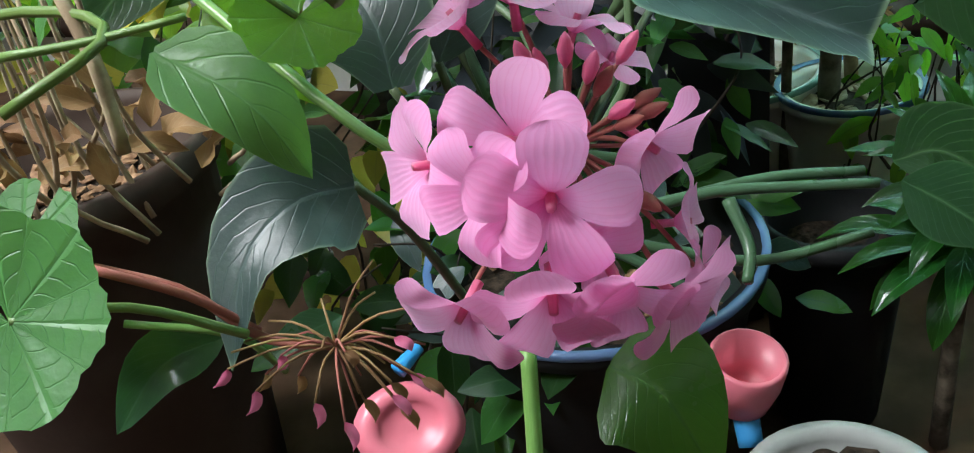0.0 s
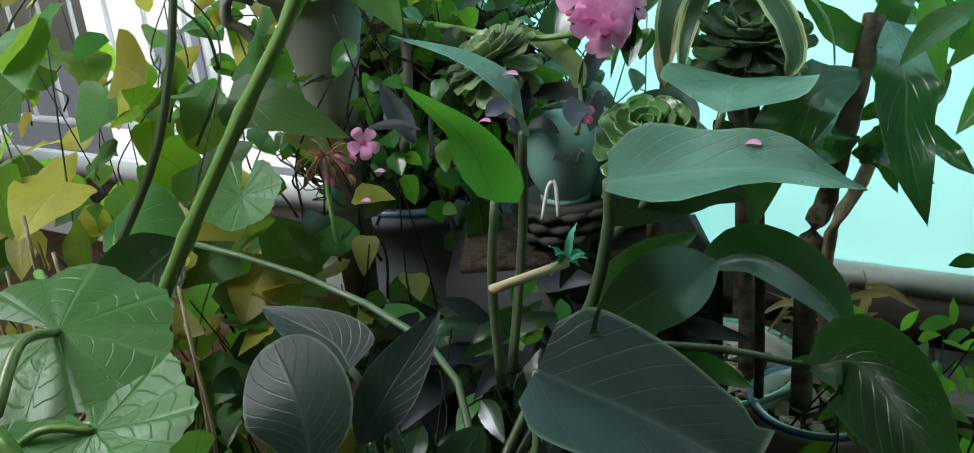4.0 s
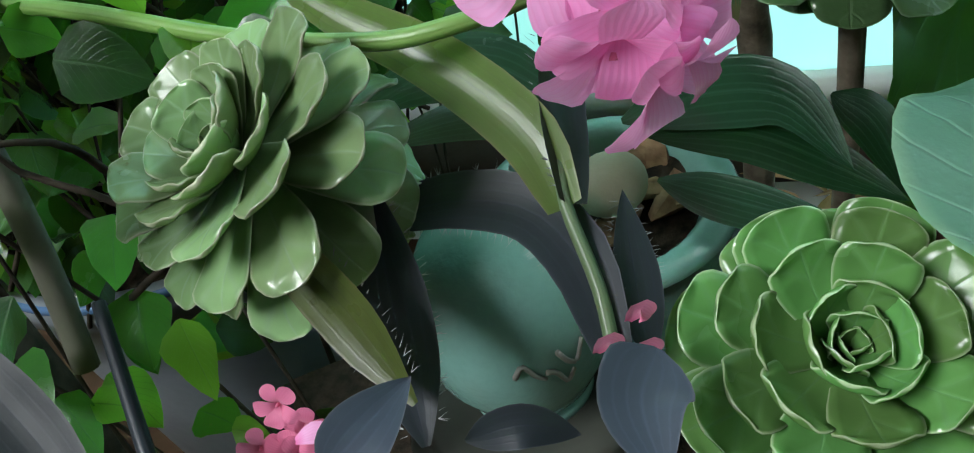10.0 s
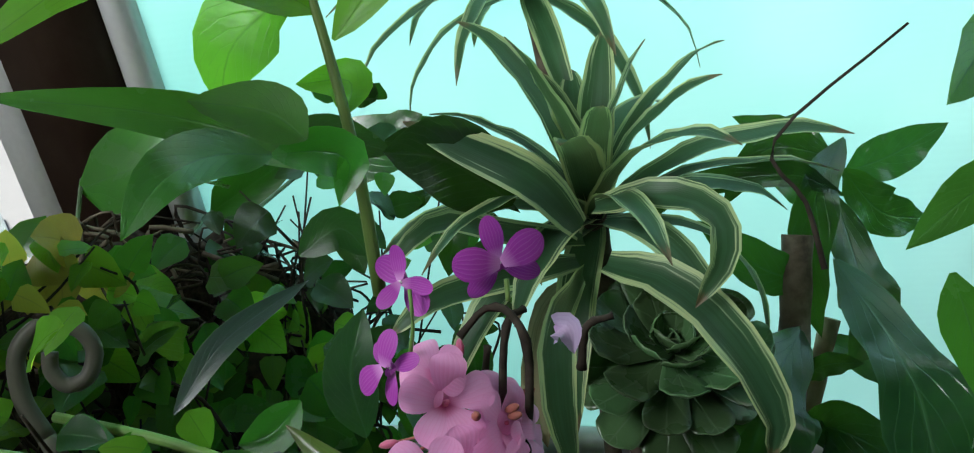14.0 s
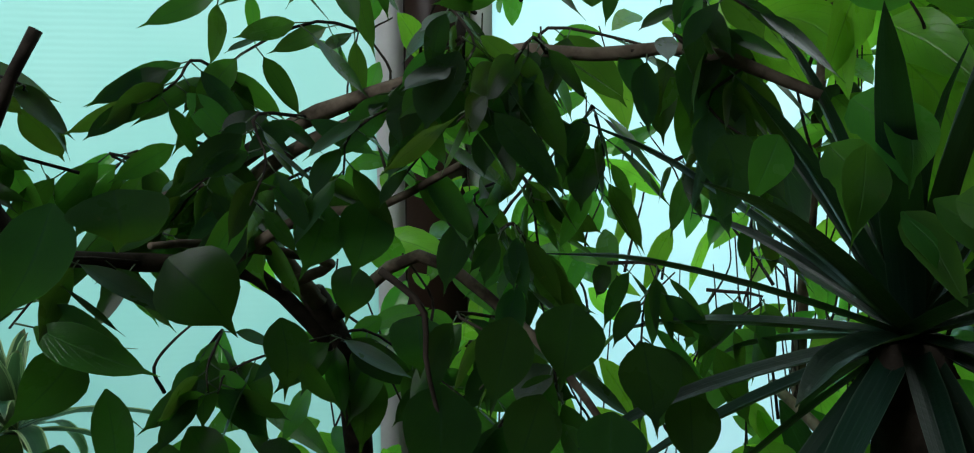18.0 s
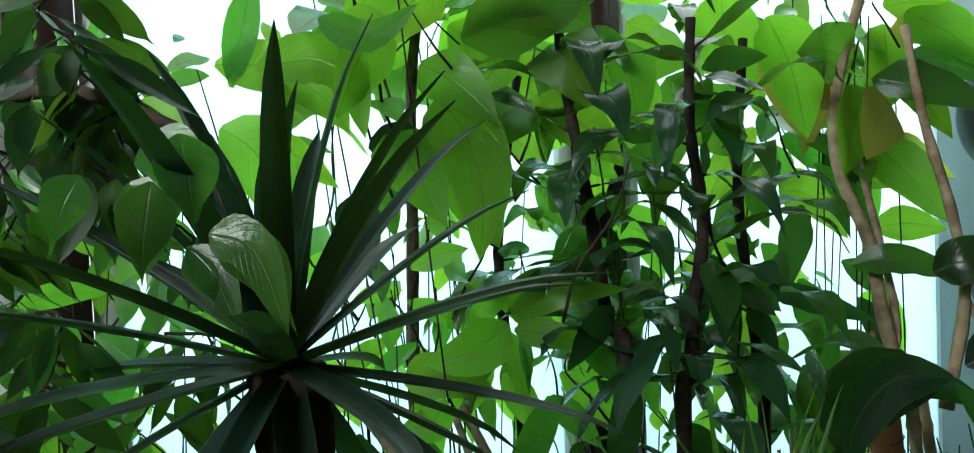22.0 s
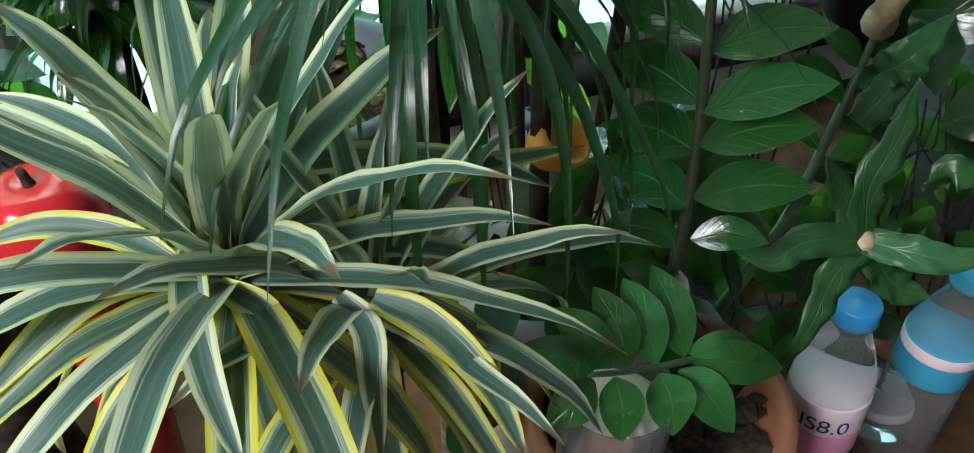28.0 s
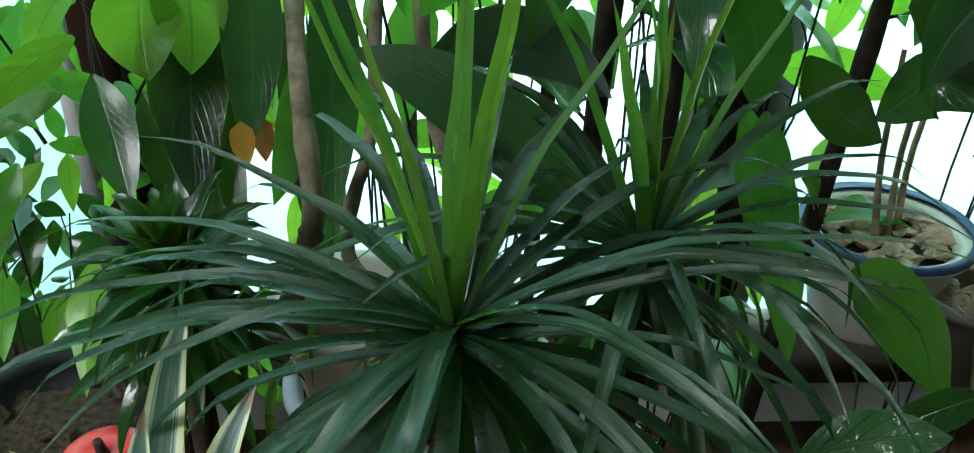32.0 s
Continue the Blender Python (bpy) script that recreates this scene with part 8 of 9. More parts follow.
for pts, w, mt in (([(0.897, 0.513, 1.148), (0.89, 0.503, 1.114), (0.892, 0.482, 1.068), (0.893, 0.462, 1.03)], 0.0712, M_LIME),
    ([(0.721, 0.569, 1.186), (0.751, 0.535, 1.192), (0.761, 0.505, 1.172), (0.759, 0.489, 1.126)], 0.046, M_LIME),
    ([(0.908, 0.665, 1.268), (0.946, 0.621, 1.286), (0.981, 0.577, 1.258)], 0.0704, M_LIME),
    ([(1.011, 0.617, 1.234), (1.057, 0.565, 1.265), (1.094, 0.524, 1.297)], 0.0743, M_LIME),
    ([(1.248, 0.337, 1.261), (1.262, 0.316, 1.2), (1.257, 0.3, 1.121)], 0.0869, M_LIME),
    ([(1.246, 0.389, 1.297), (1.246, 0.383, 1.227), (1.25, 0.358, 1.169)], 0.0828, M_LIME),
    ([(0.856, 0.561, 1.145), (0.862, 0.552, 1.122), (0.857, 0.539, 1.071)], 0.0478, M_SLATE),
    ([(0.849, 0.596, 1.083), (0.851, 0.591, 1.048), (0.848, 0.575, 1.002)], 0.0432, M_SLATE),
    ([(0.7, 0.472, 1.209), (0.721, 0.445, 1.194), (0.746, 0.418, 1.217)], 0.0265, M_MID),
    ([(0.477, 0.34, 1.112), (0.481, 0.327, 1.1), (0.482, 0.316, 1.075)], 0.0269, M_MID),
    ([(0.471, 0.346, 1.093), (0.473, 0.335, 1.079), (0.468, 0.332, 1.055)], 0.0243, M_MID),
    ([(0.473, 0.296, 1.072), (0.48, 0.279, 1.064), (0.483, 0.265, 1.032)], 0.02, M_MID),
    ([(0.48, 0.318, 1.066), (0.482, 0.306, 1.051), (0.484, 0.294, 1.03)], 0.0187, M_MID),
    ([(0.468, 0.397, 1.097), (0.471, 0.392, 1.082), (0.463, 0.392, 1.059)], 0.0239, M_FICUS),
    ([(0.495, 0.396, 1.096), (0.495, 0.395, 1.081), (0.49, 0.384, 1.064)], 0.0175, M_MID),
    ([(0.402, 0.419, 1.168), (0.403, 0.417, 1.16), (0.403, 0.417, 1.151)], 0.023, M_FICUS)):
    leaf(lime, pts, w, mt, "ovate", (-0.6, -0.7, 0.25), fold=0.15, wave=0.06)
shrub("shrub", (0.994, 0.588, 0.02), (0.994, 0.588, 1.209), (0.26, 0.10, 0.13), 30, 0.10, [M_LIME, M_LIME, M_MID], "broad soft lime leaves high before the window", "ovate", 103, 8, aspect=0.55, face=(-0.55, -0.75, 0.3))
shrub("shrub", (0.772, 0.890, 0.02), (0.772, 0.89, 1.078), (0.22, 0.10, 0.22), 80, 0.055, [M_MID, M_LIME, M_MID], "fine green fig leaves before the dark window post", "elliptic", 104, 14, aspect=0.42, face=(-0.5, -0.8, 0.3))
shrub("shrub", (1.082, 0.379, 0.02), (1.082, 0.379, 1.059), (0.16, 0.10, 0.20), 36, 0.075, [M_WAVY, M_MID, M_WAVY], "dark wavy leaves crowding round the canes", "lance", 105, 8, aspect=0.42, face=(-0.6, -0.7, 0.4))
shrub("shrub", (1.012, 0.594, 0.02), (1.012, 0.594, 0.963), (0.24, 0.10, 0.16), 34, 0.075, [M_LIME, M_MID, M_LIME], "bright leaves low before the window", "lance", 106, 8, aspect=0.45, face=(-0.55, -0.75, 0.3))

# ---- twisting pale branches ----
tw = thing("jade_branches", (1.2, 0.2, 0.26), "bare twisting pale branches", "houseplant")
for pts, r in (([(1.287, 0.215, 0.852), (1.283, 0.233, 0.934), (1.293, 0.247, 1.008), (1.292, 0.279, 1.098), (1.313, 0.279, 1.195), (1.355, 0.265, 1.282)], 0.008), ([(1.257, 0.167, 0.836), (1.300, 0.154, 0.947), (1.323, 0.169, 1.038), (1.327, 0.194, 1.134), (1.337, 0.214, 1.244)], 0.0065), ([(1.285, 0.221, 0.879), (1.301, 0.224, 0.938), (1.315, 0.264, 1.111), (1.310, 0.279, 1.160)], 0.005), ([(1.300, 0.154, 0.947), (1.315, 0.121, 0.880), (1.320, 0.110, 0.854)], 0.004)):
    part("branch", tube(pts, r, r * 0.7, 18, 8, 0.15, 3), M_BARKPALE, tw)
for pts, w, mt in (([(1.180, 0.216, 0.874), (1.176, 0.186, 0.881), (1.198, 0.151, 0.870), (1.227, 0.122, 0.848)], 0.03, M_WAVY), ([(1.171, 0.158, 0.881), (1.098, 0.197, 0.893), (1.070, 0.217, 0.864), (1.082, 0.210, 0.816)], 0.07, M_DARK), ([(1.221, 0.133, 0.848), (1.221, 0.095, 0.840), (1.223, 0.064, 0.777)], 0.06, M_MID), ([(1.269, 0.261, 0.982), (1.278, 0.212, 0.988), (1.316, 0.151, 0.965)], 0.035, M_MID), ([(1.208, 0.351, 0.967), (1.223, 0.289, 0.947), (1.257, 0.233, 0.924)], 0.03, M_WAVY), ([(1.263, 0.178, 0.977), (1.263, 0.143, 0.990), (1.302, 0.086, 0.993)], 0.05, M_DARK), ([(1.266, 0.132, 0.940), (1.269, 0.105, 0.915), (1.283, 0.080, 0.889)], 0.05, M_DARK), ([(1.218, 0.143, 0.891), (1.228, 0.111, 0.909), (1.250, 0.077, 0.896)], 0.05, M_SLATE), ([(1.195, 0.097, 0.962), (1.209, 0.078, 0.984), (1.224, 0.060, 1.011)], 0.05, M_DARK), ([(1.193, 0.107, 1.014), (1.213, 0.079, 1.029), (1.233, 0.050, 1.039)], 0.04, M_DARK)):
    leaf(tw, pts, w, mt, "elliptic", (-0.6, -0.7, 0.4), fold=0.2, wave=0.15)

# ---- standing air conditioner ----
ae, a2 = Vector((1.715, 0.258, 0.955)), Vector((1.659, -0.003, 0.961))
ax = (a2 - ae)
ax.z = 0
ax.normalize()
ay = Vector((-ax.y, ax.x, 0))
AC_M = Matrix((ax, ay, Vector((0, 0, 1)))).transposed().to_4x4()
AC_M.translation = Vector((ae.x, ae.y, 0))
ac = thing("air_conditioner", (ae.x, ae.y, 0), "tall white standing air conditioner with two round grey-ringed vents", "air conditioner")
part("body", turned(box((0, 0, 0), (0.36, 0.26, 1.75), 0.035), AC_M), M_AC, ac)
for name_z, yy in (((1.718, 0.121, 1.154), 0), ((1.691, 0.115, 0.932), 1)):
    hit = AC_M.inverted() @ Vector(name_z)
    c = AC_M @ Vector((hit.x, -0.002, hit.z))
    out = -ay
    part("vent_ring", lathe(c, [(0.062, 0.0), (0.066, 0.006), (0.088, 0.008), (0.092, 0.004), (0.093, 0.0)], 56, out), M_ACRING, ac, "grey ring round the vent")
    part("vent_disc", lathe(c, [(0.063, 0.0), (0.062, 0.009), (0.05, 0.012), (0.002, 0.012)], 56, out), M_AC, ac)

# ---- narrow-leaved dracaenas ----
gr = thing("dracaena", (0.765, 0.205, 0.26), "fine-leaved dracaena with a mop of narrow drooping leaves", "houseplant", "fine-leaved dracaenas")
arching(gr, (0.763, 0.203, 0.788), 90, 0.20, 0.0074, M_GRASS, 81, (44, -40), (1.0, 2.1))
arching(gr, (0.763, 0.203, 0.788), 7, 0.19, 0.0072, M_YOUNG, 83, (86, 64), (0.05, 0.3))
part("cane", tube([(0.775, 0.215, 0.26), (0.768, 0.208, 0.5), (0.763, 0.203, 0.784)], 0.007, 0.006, 8, 8), M_BARK, gr)
gr2 = thing("dracaena", (0.86, 0.205, 0.26), "fine-leaved dracaena with upright young leaves", "houseplant", "fine-leaved dracaenas")
arching(gr2, (0.858, 0.206, 0.792), 62, 0.17, 0.0068, M_GRASS, 82, (46, -40), (1.0, 2.0))
arching(gr2, (0.858, 0.206, 0.792), 7, 0.17, 0.0066, M_YOUNG, 84, (88, 64), (0.05, 0.3))
part("cane", tube([(0.866, 0.21, 0.26), (0.858, 0.206, 0.788)], 0.007, 0.006, 8, 8), M_BARKDARK, gr2)
big = thing("aspidistra", (0.9, 0.42, 0.02), "broad dark pleated leaves of a cast-iron plant", "houseplant")
leaf(big, [(0.874, 0.218, 0.779), (0.856, 0.272, 0.803), (0.828, 0.327, 0.831), (0.803, 0.369, 0.84)], 0.0406, M_BROAD, "elliptic", (-0.25, -0.65, 0.7), fold=0.2, stalk=[(0.859, 0.191, 0.728)], segs=16)
for pts, w, mt in (([(0.821, 0.577, 0.866), (0.813, 0.544, 0.82), (0.797, 0.508, 0.779), (0.78, 0.485, 0.74)], 0.0395, M_DARK),
    ([(0.791, 0.59, 0.827), (0.768, 0.549, 0.77), (0.747, 0.496, 0.704)], 0.0536, M_DARK),
    ([(0.872, 0.555, 0.843), (0.853, 0.507, 0.786), (0.825, 0.469, 0.722), (0.794, 0.434, 0.657)], 0.0369, M_DARK),
    ([(0.886, 0.546, 0.814), (0.845, 0.53, 0.75), (0.802, 0.511, 0.681)], 0.041, M_MID),
    ([(0.806, 0.594, 0.822), (0.779, 0.559, 0.767), (0.767, 0.515, 0.705), (0.766, 0.475, 0.658)], 0.0475, M_DARK),
    ([(0.859, 0.614, 0.782), (0.854, 0.569, 0.734), (0.841, 0.517, 0.668), (0.829, 0.472, 0.616)], 0.0403, M_DARK),
    ([(0.754, 0.568, 0.834), (0.744, 0.555, 0.807), (0.739, 0.531, 0.779)], 0.0543, M_LIME),
    ([(0.718, 0.609, 0.761), (0.717, 0.573, 0.729), (0.714, 0.536, 0.695)], 0.0371, M_DARK),
    ([(0.747, 0.605, 0.743), (0.749, 0.566, 0.71), (0.743, 0.525, 0.668)], 0.0341, M_DARK),
    ([(0.983, 0.271, 0.809), (0.975, 0.245, 0.775), (0.968, 0.217, 0.739), (0.959, 0.193, 0.698)], 0.0304, M_MID),
    ([(1.006, 0.202, 0.734), (1.01, 0.184, 0.732), (1.014, 0.159, 0.711), (1.013, 0.136, 0.689)], 0.0376, M_MID),
    ([(1.09, 0.388, 0.836), (1.084, 0.355, 0.804), (1.071, 0.333, 0.762)], 0.0487, M_DARK),
    ([(1.134, 0.349, 0.784), (1.142, 0.32, 0.752), (1.162, 0.295, 0.734)], 0.0427, M_DARK),
    ([(0.869, 0.406, 0.813), (0.904, 0.39, 0.823), (0.931, 0.366, 0.815), (0.944, 0.331, 0.798)], 0.0383, M_SLATE),
    ([(0.904, 0.429, 0.683), (0.933, 0.403, 0.693), (0.945, 0.376, 0.686)], 0.033, M_MID),
    ([(1.156, 0.112, 0.848), (1.155, 0.089, 0.823), (1.136, 0.05, 0.775)], 0.0509, M_LIME),
    ([(1.137, 0.142, 0.896), (1.09, 0.183, 0.899), (1.051, 0.206, 0.865), (1.025, 0.204, 0.831)], 0.0501, M_DARK),
    ([(1.115, 0.138, 0.895), (1.106, 0.104, 0.858), (1.097, 0.067, 0.818), (1.085, 0.041, 0.786)], 0.0493, M_MID),
    ([(0.945, 0.362, 0.911), (0.928, 0.365, 0.873), (0.908, 0.363, 0.824)], 0.0353, M_WAVY),
    ([(0.941, 0.441, 0.891), (0.918, 0.452, 0.851), (0.895, 0.465, 0.815)], 0.0352, M_MID),
    ([(0.971, 0.429, 0.944), (0.972, 0.408, 0.918), (0.968, 0.378, 0.898)], 0.0324, M_MID),
    ([(0.768, 0.428, 0.927), (0.757, 0.434, 0.91), (0.745, 0.454, 0.906)], 0.0285, M_LIME),
    ([(0.777, 0.564, 0.842), (0.775, 0.547, 0.815), (0.766, 0.534, 0.777)], 0.047, M_LIME),
    ([(1.0, 0.117, 0.718), (0.982, 0.131, 0.703), (0.963, 0.144, 0.683)], 0.0256, M_ZZ),
    ([(1.037, 0.229, 0.805), (1.058, 0.215, 0.826), (1.068, 0.19, 0.818)], 0.0364, M_WAVY),
    ([(0.962, 0.241, 0.821), (0.946, 0.218, 0.791), (0.933, 0.187, 0.761)], 0.0279, M_MID)):
    leaf(big, pts, w, mt, "elliptic", (-0.35, -0.85, 0.3), fold=0.18, wave=0.08, waves=2, segs=12)
for at in ((0.777, 0.478, 0.748), (0.795, 0.494, 0.741)):
    at = Vector(at)
    leaf(big, [at + Vector((0, 0, 0.016)), at, at - Vector((0, 0, 0.016))], 0.016, M_SCORCH, "ovate", (-0.4, -0.85, 0.2), fold=0.3, wave=0.2, segs=7, label="scorched orange leaf tip")
# grey trunks in a cream pot
mon = thing("money_tree", (0.774, 0.387, 0.664), "grey-brown trunks that fork low down in a cream pot", "tree")
for pts, r in (([(0.874, 0.617, 0.863), (0.846, 0.551, 0.839), (0.824, 0.496, 0.813), (0.804, 0.445, 0.784), (0.791, 0.405, 0.751), (0.785, 0.392, 0.734), (0.774, 0.388, 0.71), (0.763, 0.388, 0.681)], 0.0062), ([(0.919, 0.545, 0.869), (0.887, 0.501, 0.838), (0.864, 0.466, 0.808), (0.837, 0.422, 0.762), (0.816, 0.408, 0.729), (0.802, 0.385, 0.711), (0.802, 0.353, 0.702), (0.796, 0.338, 0.678), (0.783, 0.323, 0.639)], 0.0042), ([(0.94, 0.55, 0.865), (0.919, 0.506, 0.832), (0.897, 0.464, 0.796), (0.882, 0.42, 0.761), (0.871, 0.369, 0.72), (0.852, 0.357, 0.692), (0.811, 0.341, 0.639)], 0.0055), ([(0.763, 0.388, 0.681), (0.777, 0.371, 0.677), (0.799, 0.353, 0.685), (0.796, 0.338, 0.678)], 0.006)):
    part("trunk", tube(pts, r * 0.85, r * 1.15, 24, 9, 0.18, 6), M_BARKMID, mon)
pot("plant_pot", (0.808, 0.394, 0.599), 0.046, 0.075, M_WHITEPOT, "cream glazed pot with reddish chips under the grey trunks", fill=0.8, stones=60, stone_mat=M_CHIP)
cdr = thing("dracaena", (0.71, 0.385, 0.0), "compact dracaena with a dense whorl of dark leaves", "houseplant", "compact dracaenas")
c = (0.706, 0.384, 0.728)
arching(cdr, c, 62, 0.062, 0.0135, M_COMPACT, 85, (88, -30), (0.3, 1.5), shape="lance", fold=0.35, segs=8)
arching(cdr, (c[0], c[1], c[2] - 0.035), 34, 0.070, 0.0145, M_COMPACT, 86, (40, -40), (0.4, 1.3), shape="lance", fold=0.35, segs=8)
part("trunk", tube([(c[0], c[1], 0.0), c], 0.010, 0.008, 6, 8), M_BARKDARK, cdr)
# terracotta cone, dark pot with a stump
k0, k1 = Vector((1.158, 0.19, 0.707)), Vector((1.23, 0.231, 0.886))
cone = thing("watering_cone", k0, "slender terracotta cone with a narrower sleeved tip, hung among the branches", "planter")
kl = (k1 - k0).length
part("body", lathe(k0 + (k1 - k0) * 0.33, [(0.0135, 0), (0.0145, 0.003), (0.0205, kl * 0.60), (0.0215, kl * 0.63), (0.0205, kl * 0.66), (0.012, kl * 0.665), (0.004, kl * 0.66)], 28, k1 - k0), M_TERRA, cone)
part("sleeve", lathe(k0, [(0.009, 0), (0.0115, 0.002), (0.0128, kl * 0.20), (0.0132, kl * 0.33), (0.004, kl * 0.335)], 28, k1 - k0), M_TERRA, cone)
part("hook", tube([k1, k1 + Vector((0.004, 0, 0.022)), k1 + Vector((0.016, 0.004, 0.026)), k1 + Vector((0.02, 0.006, 0.006))], 0.003, 0.002, 10, 7), M_TERRA, cone)
for hz, ang in ((0.52, 0.2), (0.58, 0.35)):
    c = k0.lerp(k1, hz)
    rr = 0.0135 + 0.007 * (hz - 0.33) / 0.6
    part("wire", tube([c + Vector((rr * 1.06 * math.cos(3.4 + 0.35 * q), rr * 1.06 * math.sin(3.4 + 0.35 * q), 0.004 * q * ang)) for q in range(6)], 0.0006, 0.0006, 14, 5), M_IRON, cone)
pot("plant_pot", (1.256, 0.15, 0.515), 0.050, 0.165, M_BLACKPOT, "deep black plastic pot with a ribbed rim and thin onion-like leaves", taper=0.8, fill=0.92, stones=20, stone_mat=M_SOIL)
onion = thing("spring_onion", (1.256, 0.15, 0.668), "thin dark tubular leaves growing from the black pot", "houseplant")
for k in range(12):
    g = random.Random(k + 610)
    a = Vector((1.256, 0.15, 0.668)) + Vector((g.uniform(-0.02, 0.02), g.uniform(-0.02, 0.02), 0))
    e = a + Vector((g.uniform(-0.05, 0.05), g.uniform(-0.04, 0.04), g.uniform(0.09, 0.17)))
    part("leaf", tube([a, a.lerp(e, 0.5) + Vector((g.uniform(-0.01, 0.01), 0, 0.02)), e], 0.0014, 0.0007, 10, 6), M_DARK, onion)
stump = thing("pruned_stump", (1.116, 0.1, 0.613), "pruned pale branch stump with a knot", "tree")
for pts, r in (([(1.276, 0.143, 0.519), (1.172, 0.116, 0.573), (1.102, 0.101, 0.612), (1.116, 0.099, 0.635), (1.134, 0.097, 0.662), (1.147, 0.097, 0.685), (1.16, 0.116, 0.715), (1.18, 0.136, 0.758)], 0.0098), ([(1.145, 0.096, 0.681), (1.187, 0.088, 0.7), (1.259, 0.075, 0.745)], 0.0065), ([(1.267, 0.275, 0.711), (1.264, 0.247, 0.678), (1.233, 0.22, 0.621), (1.201, 0.19, 0.56)], 0.0075), ([(1.275, 0.217, 0.668), (1.241, 0.2, 0.616), (1.204, 0.186, 0.56)], 0.0075), ([(1.407, 0.23, 0.818), (1.374, 0.217, 0.747), (1.321, 0.198, 0.684)], 0.0072), ([(1.434, 0.224, 0.814), (1.392, 0.205, 0.745), (1.356, 0.182, 0.684)], 0.0068)):
    part("branch", tube(pts, r * 1.1, r * 0.9, 18, 10, 0.22, 5), M_BARKPALE, stump)
pot("plant_pot", (1.218, 0.304, 0.559), 0.058, 0.085, M_WHITEPOT, "white ceramic pot with a blue rim line, gravel and pale stalks", band=M_BLUE, fill=0.86, stones=80, stone_mat=M_CHIPPALE)
for dx, dz in ((-0.012, 0.0), (0.004, 0.012), (0.014, 0.02)):
    solo("dry_stalk", tube([Vector((1.218, 0.304, 0.644)) + Vector((dx, 0, -0.01)), Vector((1.218, 0.304, 0.644)) + Vector((dx * 1.5, 0.01, 0.06)), Vector((1.218, 0.304, 0.644)) + Vector((dx * 2.6 + 0.02, 0.02, 0.14 + dz))], 0.003, 0.002, 8, 7), M_BARKPALE, "pale bare stalk standing in the gravel", "stalk", group="pale stalks")
# white orchid
wo = thing("orchid", (1.0, -0.02, 0.5), "white orchid with purple-centred small flowers", "orchid", "orchids")
for k, at in enumerate(((1.053, 0.005, 0.655), (1.067, -0.023, 0.651), (1.069, -0.039, 0.661), (1.101, -0.016, 0.671), (1.108, -0.034, 0.665), (1.050, -0.035, 0.631), (1.041, -0.064, 0.611), (1.049, -0.062, 0.626))):
    moth_flower(wo, at, (-0.75, -0.5, 0.3), 0.0135, M_ORCHID_W, k * 4, M_ORCHID)
part("spike", tube([(1.043, -0.083, 0.552), (1.081, -0.051, 0.602), (1.105, -0.026, 0.646), (1.142, -0.031, 0.683)], 0.0015, 0.001, 10, 6), M_BARKDARK, wo)

# ---- yellow-edged dracaena ----
dv = thing("dracaena", (0.645, 0.190, 0.26), "yellow-edged striped dracaena with a full double head", "houseplant", "yellow-edged dracaenas")
arching(dv, (0.634, 0.182, 0.676), 44, 0.150, 0.0165, M_VAR, 91, (88, -38), (0.25, 1.5), shape="strap", low_mat=M_VAR_OLD, wave=0.05, segs=14)
arching(dv, (0.676, 0.152, 0.640), 38, 0.128, 0.0140, M_VAR, 92, (86, -40), (0.3, 1.5), shape="strap", low_mat=M_VAR_OLD, wave=0.05, segs=14)
part("cane", tube([(0.65, 0.19, 0.3), (0.634, 0.182, 0.676)], 0.009, 0.008, 6, 8), M_BARK, dv)
part("cane", tube([(0.68, 0.16, 0.3), (0.676, 0.152, 0.64)], 0.009, 0.008, 6, 8), M_BARK, dv)
